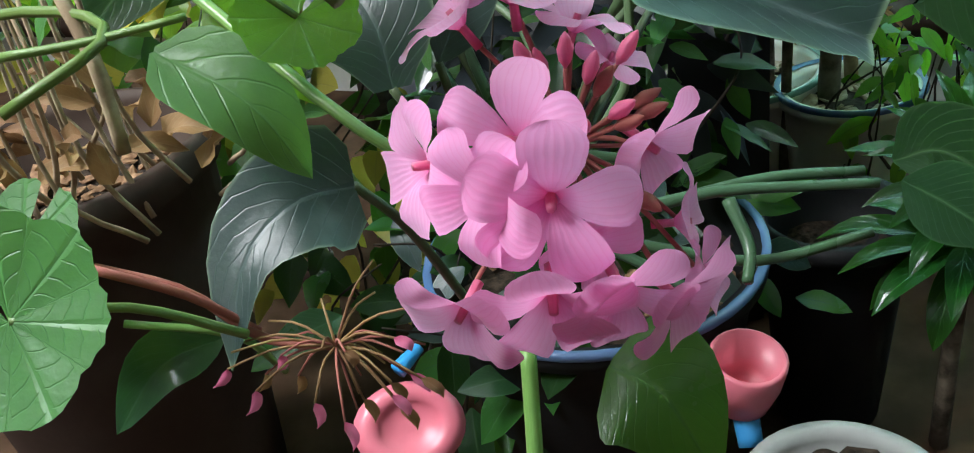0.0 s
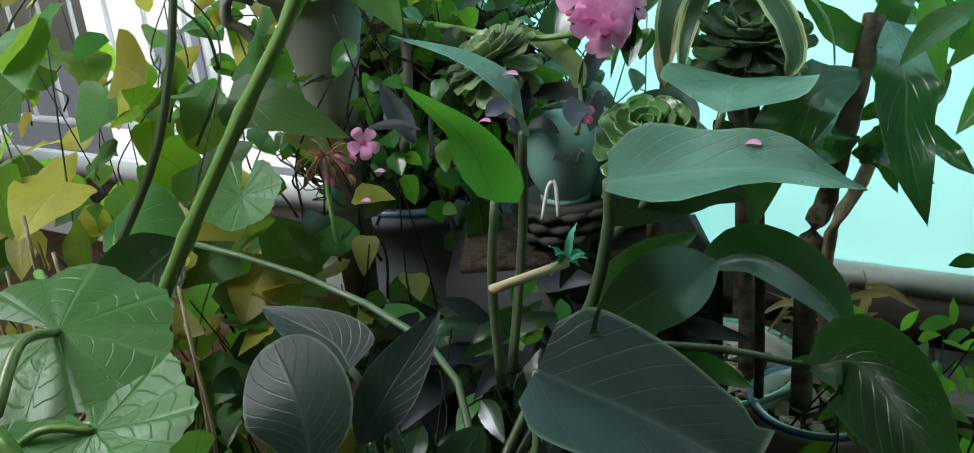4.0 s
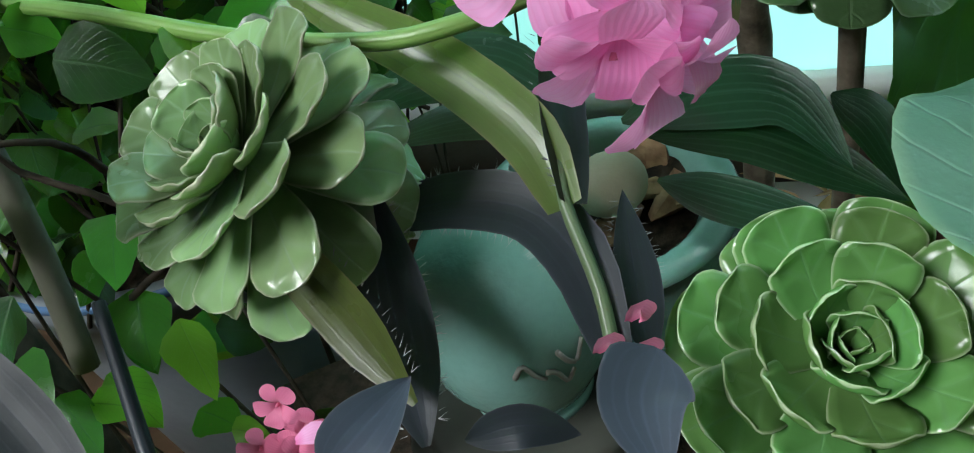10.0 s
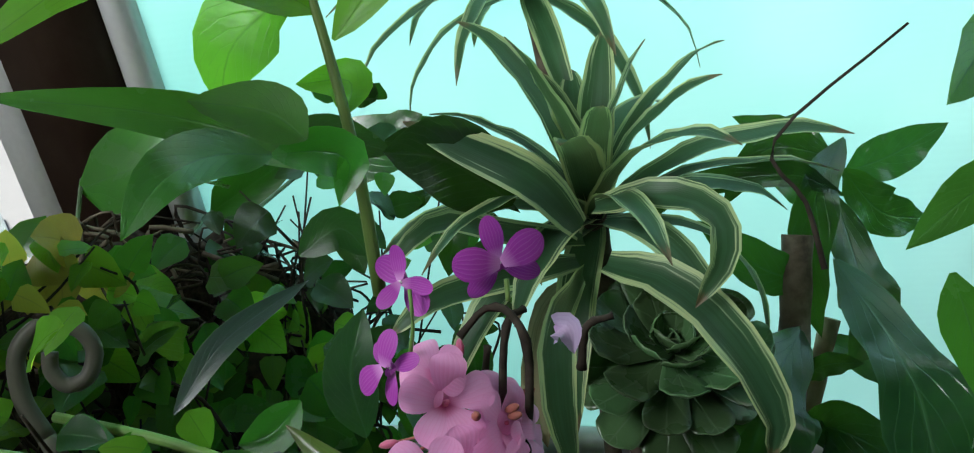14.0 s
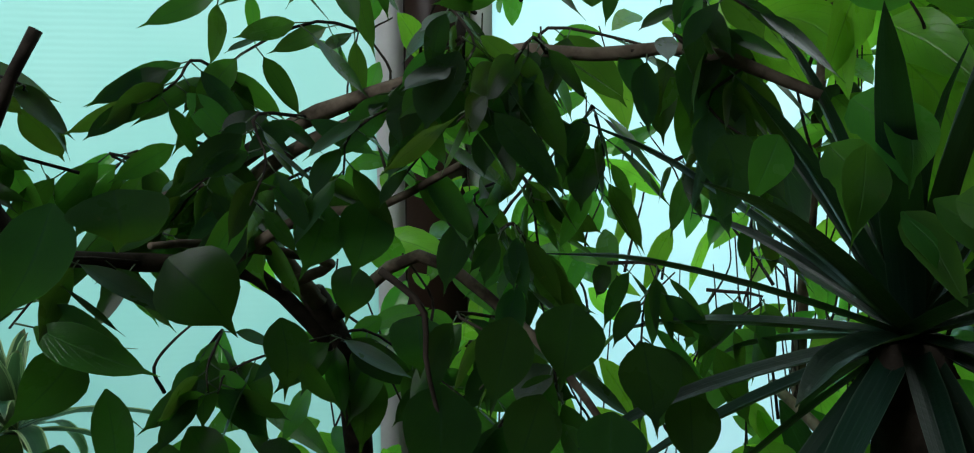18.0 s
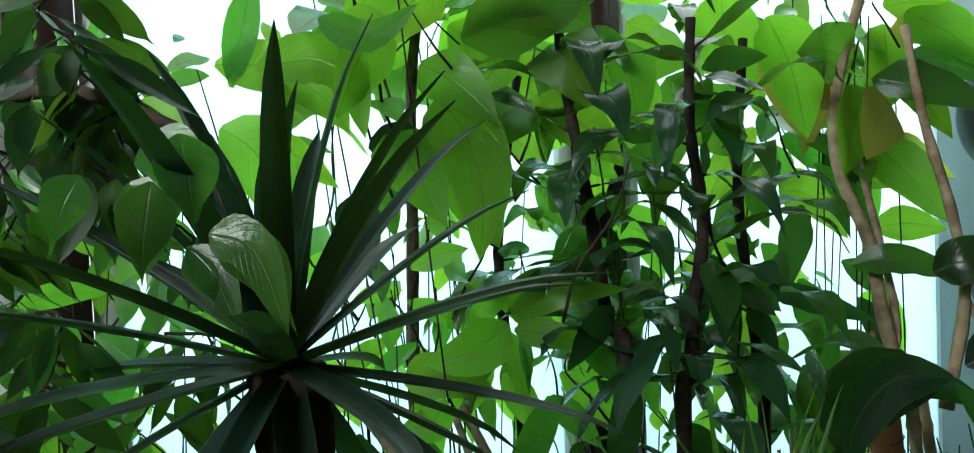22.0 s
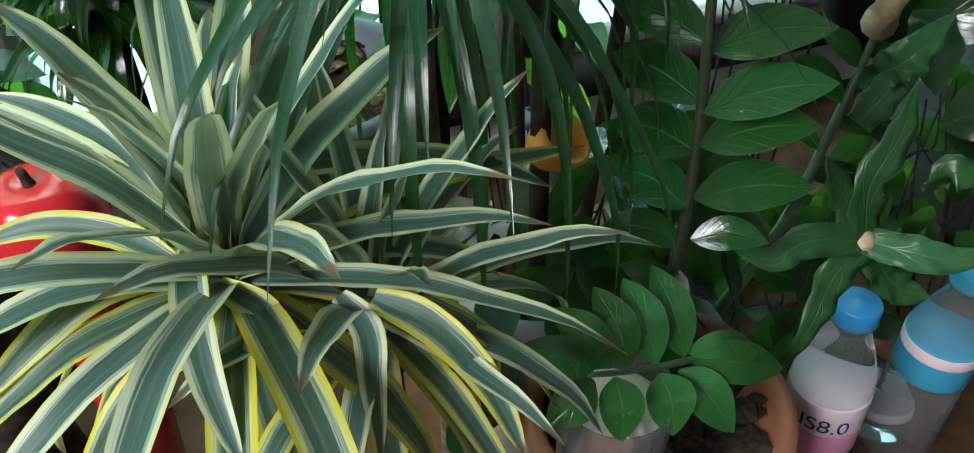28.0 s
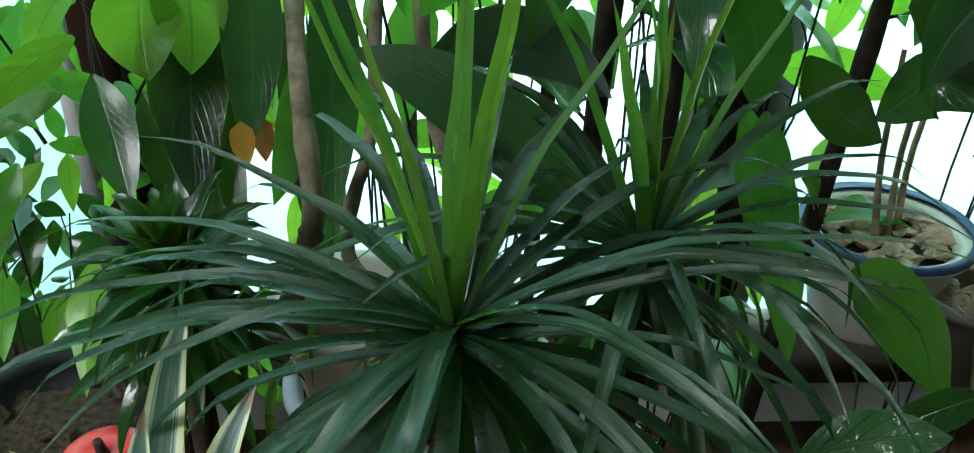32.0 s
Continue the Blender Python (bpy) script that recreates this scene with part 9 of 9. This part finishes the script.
for pts, w, mt in (([(0.641, 0.199, 0.694), (0.67, 0.196, 0.701), (0.709, 0.173, 0.695), (0.74, 0.146, 0.686), (0.76, 0.125, 0.671)], 0.013, M_VAR),
    ([(0.634, 0.188, 0.687), (0.66, 0.174, 0.691), (0.695, 0.159, 0.695), (0.742, 0.144, 0.686), (0.793, 0.13, 0.672)], 0.0131, M_VAR_OLD),
    ([(0.625, 0.193, 0.691), (0.61, 0.172, 0.686), (0.598, 0.15, 0.674), (0.589, 0.124, 0.656)], 0.0143, M_VAR),
    ([(0.625, 0.206, 0.685), (0.648, 0.227, 0.705), (0.661, 0.244, 0.721), (0.675, 0.26, 0.737)], 0.0114, M_VAR),
    ([(0.642, 0.206, 0.692), (0.675, 0.216, 0.705), (0.705, 0.23, 0.717), (0.736, 0.246, 0.733)], 0.0151, M_VAR),
    ([(0.617, 0.193, 0.685), (0.595, 0.208, 0.684), (0.567, 0.214, 0.673), (0.542, 0.215, 0.661)], 0.0137, M_VAR_OLD),
    ([(0.621, 0.199, 0.685), (0.613, 0.225, 0.69), (0.596, 0.248, 0.692), (0.573, 0.266, 0.686)], 0.0124, M_VAR_OLD),
    ([(0.63, 0.212, 0.694), (0.633, 0.248, 0.708), (0.628, 0.282, 0.713), (0.615, 0.311, 0.717)], 0.0123, M_VAR),
    ([(0.661, 0.133, 0.677), (0.667, 0.111, 0.673), (0.667, 0.084, 0.662), (0.66, 0.058, 0.644)], 0.0146, M_VAR_OLD),
    ([(0.655, 0.146, 0.674), (0.653, 0.13, 0.668), (0.642, 0.117, 0.657), (0.628, 0.1, 0.641)], 0.0125, M_VAR),
    ([(0.626, 0.179, 0.681), (0.63, 0.157, 0.676), (0.624, 0.136, 0.663), (0.615, 0.116, 0.649)], 0.0128, M_VAR_OLD)):
    leaf(dv, pts, w, mt, "strap", (-0.25, -0.6, 0.75), fold=0.3, wave=0.06, segs=16)

# ---- shiny feather-leaved plants ----
def feather(p, pts, count, ln, w, seed, mat=M_ZZ):
    """Paired glossy leaflets up a thick upright stalk."""
    rng = random.Random(seed)
    c = spline(pts, 40)
    part("stalk", tube(pts, 0.0055, 0.003, 14, 8), M_STEMDARK, p)
    for k in range(count):
        i = min(39, 5 + int(35 * k / count))
        t = Vector(c[i + 1] - c[i]).normalized()
        side = t.cross(Vector((-0.6, -0.7, 0.35))).normalized() * (1 if k % 2 else -1)
        d = (side + t * 0.35 + Vector((rng.uniform(-0.1, 0.1), rng.uniform(-0.1, 0.1), -0.05))).normalized()
        L = ln * rng.uniform(0.85, 1.1) * (0.75 if k > count - 3 else 1)
        a = Vector(c[i])
        part("leaf", blade([a, a + d * L * 0.5 + t * 0.004, a + d * L - t * L * 0.05], w * rng.uniform(0.9, 1.1), "elliptic", Vector((-0.3, -0.45, 0.85)) + Vector((rng.uniform(-0.25, 0.25), rng.uniform(-0.2, 0.2), rng.uniform(-0.2, 0.2))), 0.14, arch=0.06, segs=9), mat, p)


zz = thing("zz_plant", (0.9, 0.08, 0.28), "glossy dark green feather-leaved plant", "houseplant", "feather-leaved plants")
feather(zz, [(1.011, 0.135, 0.362), (1.075, 0.119, 0.433), (1.136, 0.118, 0.511), (1.171, 0.118, 0.568)], 12, 0.06, 0.026, 2)
part("stalk", tube([(0.827, 0.093, 0.591), (0.838, 0.096, 0.625), (0.837, 0.097, 0.671), (0.839, 0.101, 0.712), (0.839, 0.104, 0.752)], 0.0034, 0.0024, 18, 8), M_STALKDARK, zz)
for pts, w in (
    ([(0.858, 0.116, 0.754), (0.878, 0.101, 0.766), (0.893, 0.083, 0.774)], 0.022),
    ([(0.853, 0.110, 0.730), (0.873, 0.093, 0.741), (0.888, 0.073, 0.747)], 0.024),
    ([(0.843, 0.103, 0.709), (0.862, 0.083, 0.718), (0.877, 0.059, 0.721)], 0.025),
    ([(0.835, 0.096, 0.683), (0.857, 0.075, 0.693), (0.874, 0.051, 0.697)], 0.025),
    ([(0.834, 0.094, 0.665), (0.855, 0.075, 0.673), (0.872, 0.053, 0.674)], 0.024),
    ([(0.834, 0.092, 0.634), (0.855, 0.071, 0.640), (0.871, 0.047, 0.640)], 0.026),
    ([(0.833, 0.089, 0.609), (0.842, 0.073, 0.616), (0.846, 0.054, 0.617)], 0.018),
    ([(0.853, 0.107, 0.706), (0.854, 0.135, 0.712), (0.850, 0.159, 0.712)], 0.028),
    ([(0.845, 0.101, 0.680), (0.847, 0.129, 0.687), (0.845, 0.153, 0.688)], 0.029),
    ([(0.839, 0.097, 0.657), (0.839, 0.122, 0.660), (0.834, 0.143, 0.657)], 0.030),
    ([(0.833, 0.094, 0.627), (0.834, 0.116, 0.634), (0.830, 0.136, 0.634)], 0.027),
    ([(0.832, 0.093, 0.604), (0.825, 0.114, 0.609), (0.812, 0.131, 0.607)], 0.020),
):
    leaf(zz, pts, w, M_ZZ, "elliptic", (-0.35, -0.5, 0.8), fold=0.16, arch=0.1, wave=0.05, waves=3, segs=12, cols=6)
for pts, w in (
    ([(0.744, 0.085, 0.592), (0.729, 0.094, 0.610), (0.718, 0.108, 0.616)], 0.018),
    ([(0.753, 0.081, 0.589), (0.745, 0.092, 0.611), (0.740, 0.108, 0.622)], 0.020),
    ([(0.761, 0.076, 0.586), (0.761, 0.086, 0.609), (0.764, 0.102, 0.621)], 0.020),
    ([(0.775, 0.069, 0.580), (0.776, 0.080, 0.604), (0.780, 0.096, 0.618)], 0.022),
    ([(0.790, 0.062, 0.577), (0.792, 0.074, 0.602), (0.797, 0.091, 0.617)], 0.021),
    ([(0.742, 0.083, 0.588), (0.724, 0.082, 0.591), (0.710, 0.086, 0.583)], 0.021),
    ([(0.752, 0.078, 0.585), (0.744, 0.068, 0.578), (0.739, 0.063, 0.561)], 0.022),
    ([(0.774, 0.066, 0.576), (0.768, 0.055, 0.569), (0.765, 0.049, 0.550)], 0.025),
    ([(0.784, 0.061, 0.573), (0.788, 0.044, 0.561), (0.795, 0.030, 0.537)], 0.023),
    ([(0.792, 0.059, 0.574), (0.813, 0.041, 0.567), (0.838, 0.027, 0.549)], 0.022),
    ([(0.793, 0.062, 0.577), (0.807, 0.052, 0.579), (0.826, 0.047, 0.570)], 0.013),
):
    leaf(zz, pts, w, M_FROND, "elliptic", (-0.4, -0.55, 0.75), fold=0.14, segs=10)
part("stalk", tube([(0.740, 0.086, 0.592), (0.759, 0.076, 0.584), (0.785, 0.063, 0.576), (0.814, 0.051, 0.570)], 0.0015, 0.002, 10, 8), M_STEMLONG, zz)
c = (0.842, 0.094, 0.458)
pot("plant_pot", (c[0], c[1], 0.262), 0.080, max(0.05, c[2] - 0.262), M_BROWNPOT, "brown plastic pot with coarse dark soil", taper=0.8, fill=0.93, stones=120, stone_mat=M_SOIL)
cac = thing("queen_cactus", (0.98, 0.03, 0.28), "leaf cactus with flat wavy notched stems", "cactus")
cc = (0.922, 0.027, 0.580)
for pts, w in (([cc, (0.925, 0.035, 0.613), (0.943, 0.033, 0.638), (0.965, 0.038, 0.660)], 0.022), ([cc, (0.888, 0.048, 0.592), (0.871, 0.058, 0.585), (0.861, 0.077, 0.589)], 0.019), ([cc, (0.924, -0.000, 0.585), (0.935, -0.017, 0.583), (0.956, -0.035, 0.587)], 0.020), ([cc, (0.900, 0.032, 0.565), (0.880, 0.030, 0.548), (0.866, 0.034, 0.515)], 0.020), ([cc, (0.941, 0.049, 0.587), (0.946, 0.067, 0.606)], 0.024), ([cc, (0.933, 0.006, 0.550), (0.944, -0.013, 0.544)], 0.024), ([(1.022, 0.070, 0.622), (1.024, 0.057, 0.639), (1.054, 0.048, 0.657)], 0.027), ([(1.011, 0.072, 0.590), (1.032, 0.064, 0.614), (1.053, 0.067, 0.635)], 0.024), ([(0.977, 0.013, 0.592), (0.974, 0.005, 0.607), (0.986, -0.013, 0.604)], 0.024)):
    leaf(cac, pts, w, M_CACT, "sword", (-0.4, -0.6, 0.7), fold=0.1, wave=0.25, waves=4, segs=16, thick=0.002)
solo("stub_end", lathe(cc, [(0.003, -0.004), (0.0055, 0.0), (0.0055, 0.003), (0.001, 0.0035)], 14, (-0.5, -0.5, 0.7)), M_BARKPALE, "pale cut stem end", "stem")


def bottle(top, lean, h, r, cap_mat, label_mat, label, words=""):
    """Ribbed clear drinking-water bottle with a screw cap and a printed band."""
    b0 = Vector(top) - Vector(lean).normalized() * h
    b = thing("water_bottle", b0, label, "bottle", "water bottles")
    prof = [(r * 0.6, 0), (r * 0.95, 0.004), (r, 0.012)]
    for k in range(9):
        z = 0.02 + (h * 0.62 - 0.02) * k / 8
        prof += [(r, z), (r * 0.95, z + h * 0.02)]
    prof += [(r, h * 0.66), (r * 0.95, h * 0.72), (r * 0.7, h * 0.82), (0.013, h * 0.90), (0.0125, h * 0.935), (0.016, h * 0.937), (0.016, h * 0.945), (0.0125, h * 0.947), (0.0125, h * 0.96)]
    part("body", lathe(b0, prof, 36, lean), M_BOTTLE, b)
    part("cap", lathe(b0 + Vector(lean).normalized() * h * 0.93, [(0.0145, 0), (0.0152, 0.002), (0.0152, 0.014), (0.014, 0.016), (0.002, 0.0165)], 36, lean), cap_mat, b, "screw cap")
    ax = Vector(lean).normalized()
    lo = b0 + ax * h * (0.40 if words else 0.5)
    if words:
        part("label_band", lathe(lo + ax * h * 0.11, [(r * 1.006, 0), (r * 1.012, 0.001), (r * 1.012, h * 0.13), (r * 1.006, h * 0.13 + 0.001)], 40, lean), M_PAPER, b, "white paper band")
        part("label_band", lathe(lo, [(r * 1.006, 0), (r * 1.012, 0.001), (r * 1.012, h * 0.105), (r * 1.006, h * 0.105 + 0.001)], 40, lean), label_mat, b, "pink paper band")
        font = bpy.data.curves.new("words", "FONT")
        font.body, font.size, font.align_x = words, 0.018, "CENTER"
        holder = bpy.data.objects.new("words", font)
        flat = bpy.data.meshes.new_from_object(holder)
        bpy.data.objects.remove(holder)
        a0 = -2.78
        q = Vector((0, 0, 1)).rotation_difference(ax).to_matrix()
        verts = [lo + ax * h * 0.135 + q @ Vector((r * 1.03 * math.cos(a0 + v.co.x / r), r * 1.03 * math.sin(a0 + v.co.x / r), v.co.y)) for v in flat.vertices]
        part("lettering", (verts, [tuple(f.vertices) for f in flat.polygons], None), M_INK, b, "dark blue printed " + words, smooth=False)
    else:
        part("label_band", lathe(lo, [(r * 1.006, 0), (r * 1.012, 0.001), (r * 1.012, h * 0.18), (r * 1.006, h * 0.18 + 0.001)], 40, lean), label_mat, b, "printed plastic band")
        part("print_bar", lathe(lo + ax * h * 0.12, [(r * 1.013, 0), (r * 1.02, 0.001), (r * 1.02, h * 0.05), (r * 1.013, h * 0.05 + 0.001)], 40, lean), M_PAPER, b, "pale printed bar")
    return b


bottle((0.964, 0.025, 0.497), (0.03, 0.03, 1), 0.215, 0.028, M_BLUECLIP, M_LABELPINK, "clear water bottle with a blue cap and pink label", "IS8.0")
bottle((1.083, -0.022, 0.464), (0.05, 0.0, 1), 0.205, 0.029, M_LABELBLUE, M_LABELBLUE, "clear water bottle with a blue cap and blue label")
bottle((1.092, 0.010, 0.357), (0.0, 0.1, 1), 0.19, 0.028, M_BROWNPOT, M_BOTTLE, "clear unlabelled water bottle with a brown cap")
# other pots seen between the leaves
c = (0.876, 0.454, 0.540)
pot("plant_pot", (c[0], c[1], max(0.26, c[2] - 0.12)), 0.090, c[2] - max(0.26, c[2] - 0.12) + 0.001, M_GREYPOT, "grey plastic pot with dry soil and twigs", fill=0.85, stones=60)
c = (0.876, 0.220, 0.470)
pot("plant_pot", (c[0], c[1], 0.262), 0.052, max(0.06, c[2] - 0.262), M_PALEPOT, "dull white pot with dark soil", fill=0.9, stones=30, stone_mat=M_SOIL)
red = thing("red_ornament", (0.655, 0.455, 0.262), "glossy red ceramic ball ornament half hidden by leaves", "ornament")
part("body", lathe((0.655, 0.455, 0.262), [(0.022, 0), (0.026, 0.06), (0.024, 0.2), (0.028, 0.230), (0.037, 0.252), (0.040, 0.272), (0.037, 0.292), (0.027, 0.305), (0.012, 0.310), (0.004, 0.306), (0.001, 0.305)], 36), M_RED, red)
part("stub", tube([(0.655, 0.455, 0.566), (0.653, 0.456, 0.580)], 0.004, 0.003, 4, 8), M_BARKDARK, red, "dark stub on top")
ov = Vector((0.866, 0.211, 0.585))
ob = thing("orange_scoop", ov, "small orange plastic scoop with a yellow edge", "plastic scoop")
part("bowl", lathe(ov, [(0.012, 0), (0.018, 0.01), (0.02, 0.024), (0.017, 0.024), (0.01, 0.006), (0.002, 0.005)], 20, (0.2, -0.6, 0.7)), M_ORANGE, ob)
part("handle", tube([ov, ov + Vector((-0.003, -0.02, 0.0))], 0.004, 0.003, 4, 8), M_ORANGE, ob)

snake = thing("snake_plant", (1.446, -0.012, 0.512), "upright mottled dark sword leaves of a snake plant", "houseplant")
c = (1.396, -0.017, 0.490)
rosette(snake, (c[0], c[1], 0.30), 16, 0.52, 0.045, M_DARK, "sword", (0.05, -0.05, 1), (62, 86), 0.1, 95, 0.15, 0.03, segs=10)
dk = thing("philodendron", (1.150, 0.027, 0.554), "low clump of broad dark wavy leaves", "houseplant")
for pts, w, mt in (([(1.152, 0.112, 0.575), (1.159, 0.064, 0.606), (1.190, 0.008, 0.627)], 0.045, M_DARK), ([(1.125, 0.054, 0.560), (1.135, 0.073, 0.597), (1.142, 0.092, 0.606)], 0.04, M_WAVY), ([(1.119, 0.044, 0.541), (1.147, 0.012, 0.556), (1.159, -0.024, 0.542)], 0.05, M_DARK), ([(1.278, 0.008, 0.644), (1.316, -0.021, 0.680), (1.346, -0.021, 0.731)], 0.06, M_DARK), ([(1.250, 0.031, 0.618), (1.282, 0.017, 0.659), (1.323, 0.046, 0.713)], 0.04, M_DARK), ([(1.077, -0.055, 0.548), (1.093, -0.073, 0.557), (1.108, -0.103, 0.554)], 0.05, M_DARK)):
    leaf(dk, pts, w, mt, "elliptic", (-0.5, -0.6, 0.6), fold=0.2, wave=0.2, waves=3)
shrub("houseplant", (1.15, 0.0, 0.28), (1.26, 0.06, 0.42), (0.12, 0.10, 0.14), 40, 0.06, [M_DARK, M_WAVY, M_DARK], "shaded dark foliage beside the bottles", "elliptic", 75, 8, aspect=0.5, face=(-0.6, -0.6, 0.5))
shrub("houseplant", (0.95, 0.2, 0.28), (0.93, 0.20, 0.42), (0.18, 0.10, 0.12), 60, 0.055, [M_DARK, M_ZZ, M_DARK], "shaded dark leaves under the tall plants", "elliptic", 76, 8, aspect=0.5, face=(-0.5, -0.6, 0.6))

c = Vector((1.517, 0.029, 0.629))
shrub("houseplant", (c.x, c.y, 0.28), c, (0.14, 0.06, 0.24), 95, 0.14, [M_DARK, M_WAVY, M_DARK, M_MID], "tall dark drooping leaves before the white appliance", "lance", 80, 6, aspect=0.3, face=(-0.6, -0.6, 0.4), hang=0.6)

c = Vector((0.762, 0.081, 0.526))
cdl = thing("candle", c, "cream candle in a clear glass with a mauve tassel", "candle")
part("wax", lathe(c - Vector((0, 0, 0.03)), [(0.022, 0), (0.026, 0.004), (0.027, 0.05), (0.024, 0.052), (0.002, 0.05)], 36), M_CANDLE, cdl)
part("glass", lathe(c - Vector((0, 0, 0.033)), [(0.023, 0), (0.0285, 0.004), (0.0295, 0.07), (0.0285, 0.07), (0.0278, 0.005), (0.003, 0.003)], 36), M_BOTTLE, cdl)
k0 = Vector((0.753, 0.064, 0.551))
part("tassel_knot", lathe(k0, [(0.002, -0.004), (0.005, 0), (0.004, 0.008), (0.001, 0.012)], 14), M_CABLE, cdl)
for k in range(16):
    g = random.Random(k)
    e = k0 + Vector((g.uniform(-0.009, 0.009), g.uniform(-0.009, 0.009), -0.035))
    part("thread", tube([k0, k0.lerp(e, 0.5) + Vector((0, 0, -0.002)), e], 0.0012, 0.001, 4, 5), M_TASSEL, cdl)
c = Vector((0.671, 0.887, 0.425))
shrub("houseplant", (c.x, c.y, 0.02), c, (0.17, 0.06, 0.20), 110, 0.06, [M_DARK, M_COMPACT, M_DARK, M_MID], "dark leaves crowding before the low wall", "lance", 83, 8, aspect=0.45, face=(-0.3, -0.7, 0.6))
c = Vector((0.637, 0.626, 0.478))
pot("plant_pot", (c.x, c.y, 0.262), 0.075, max(0.06, c.z - 0.262), M_BLACKPOT, "round black plastic pot with dark soil", fill=0.9, stones=12, stone_mat=M_SOIL)

c = Vector((1.242, 0.238, 0.614))
pot("plant_pot", (c.x, c.y, c.z - 0.07), 0.038, 0.07, M_MAUVE, "small mauve stoneware pot with pale gravel", fill=0.88, stones=30, stone_mat=M_CHIPPALE)
# Dark filler foliage, added so that gaps over the bench read as shade.
shrub("houseplant", (1.115, 0.109, 0.28), (1.115, 0.109, 0.328), (0.10, 0.09, 0.08), 80, 0.06, [M_DARK, M_WAVY, M_DARK], "dark filler leaves behind the bottles, added to deepen the shade", "elliptic", 87, 6, aspect=0.5, face=(-0.6, -0.6, 0.5))
shrub("houseplant", (0.936, 0.191, 0.28), (0.936, 0.191, 0.508), (0.09, 0.06, 0.08), 70, 0.05, [M_DARK, M_ZZ, M_DARK], "dark filler leaves under the feather-leaved plant, added to deepen the shade", "elliptic", 88, 6, aspect=0.5, face=(-0.6, -0.6, 0.5))
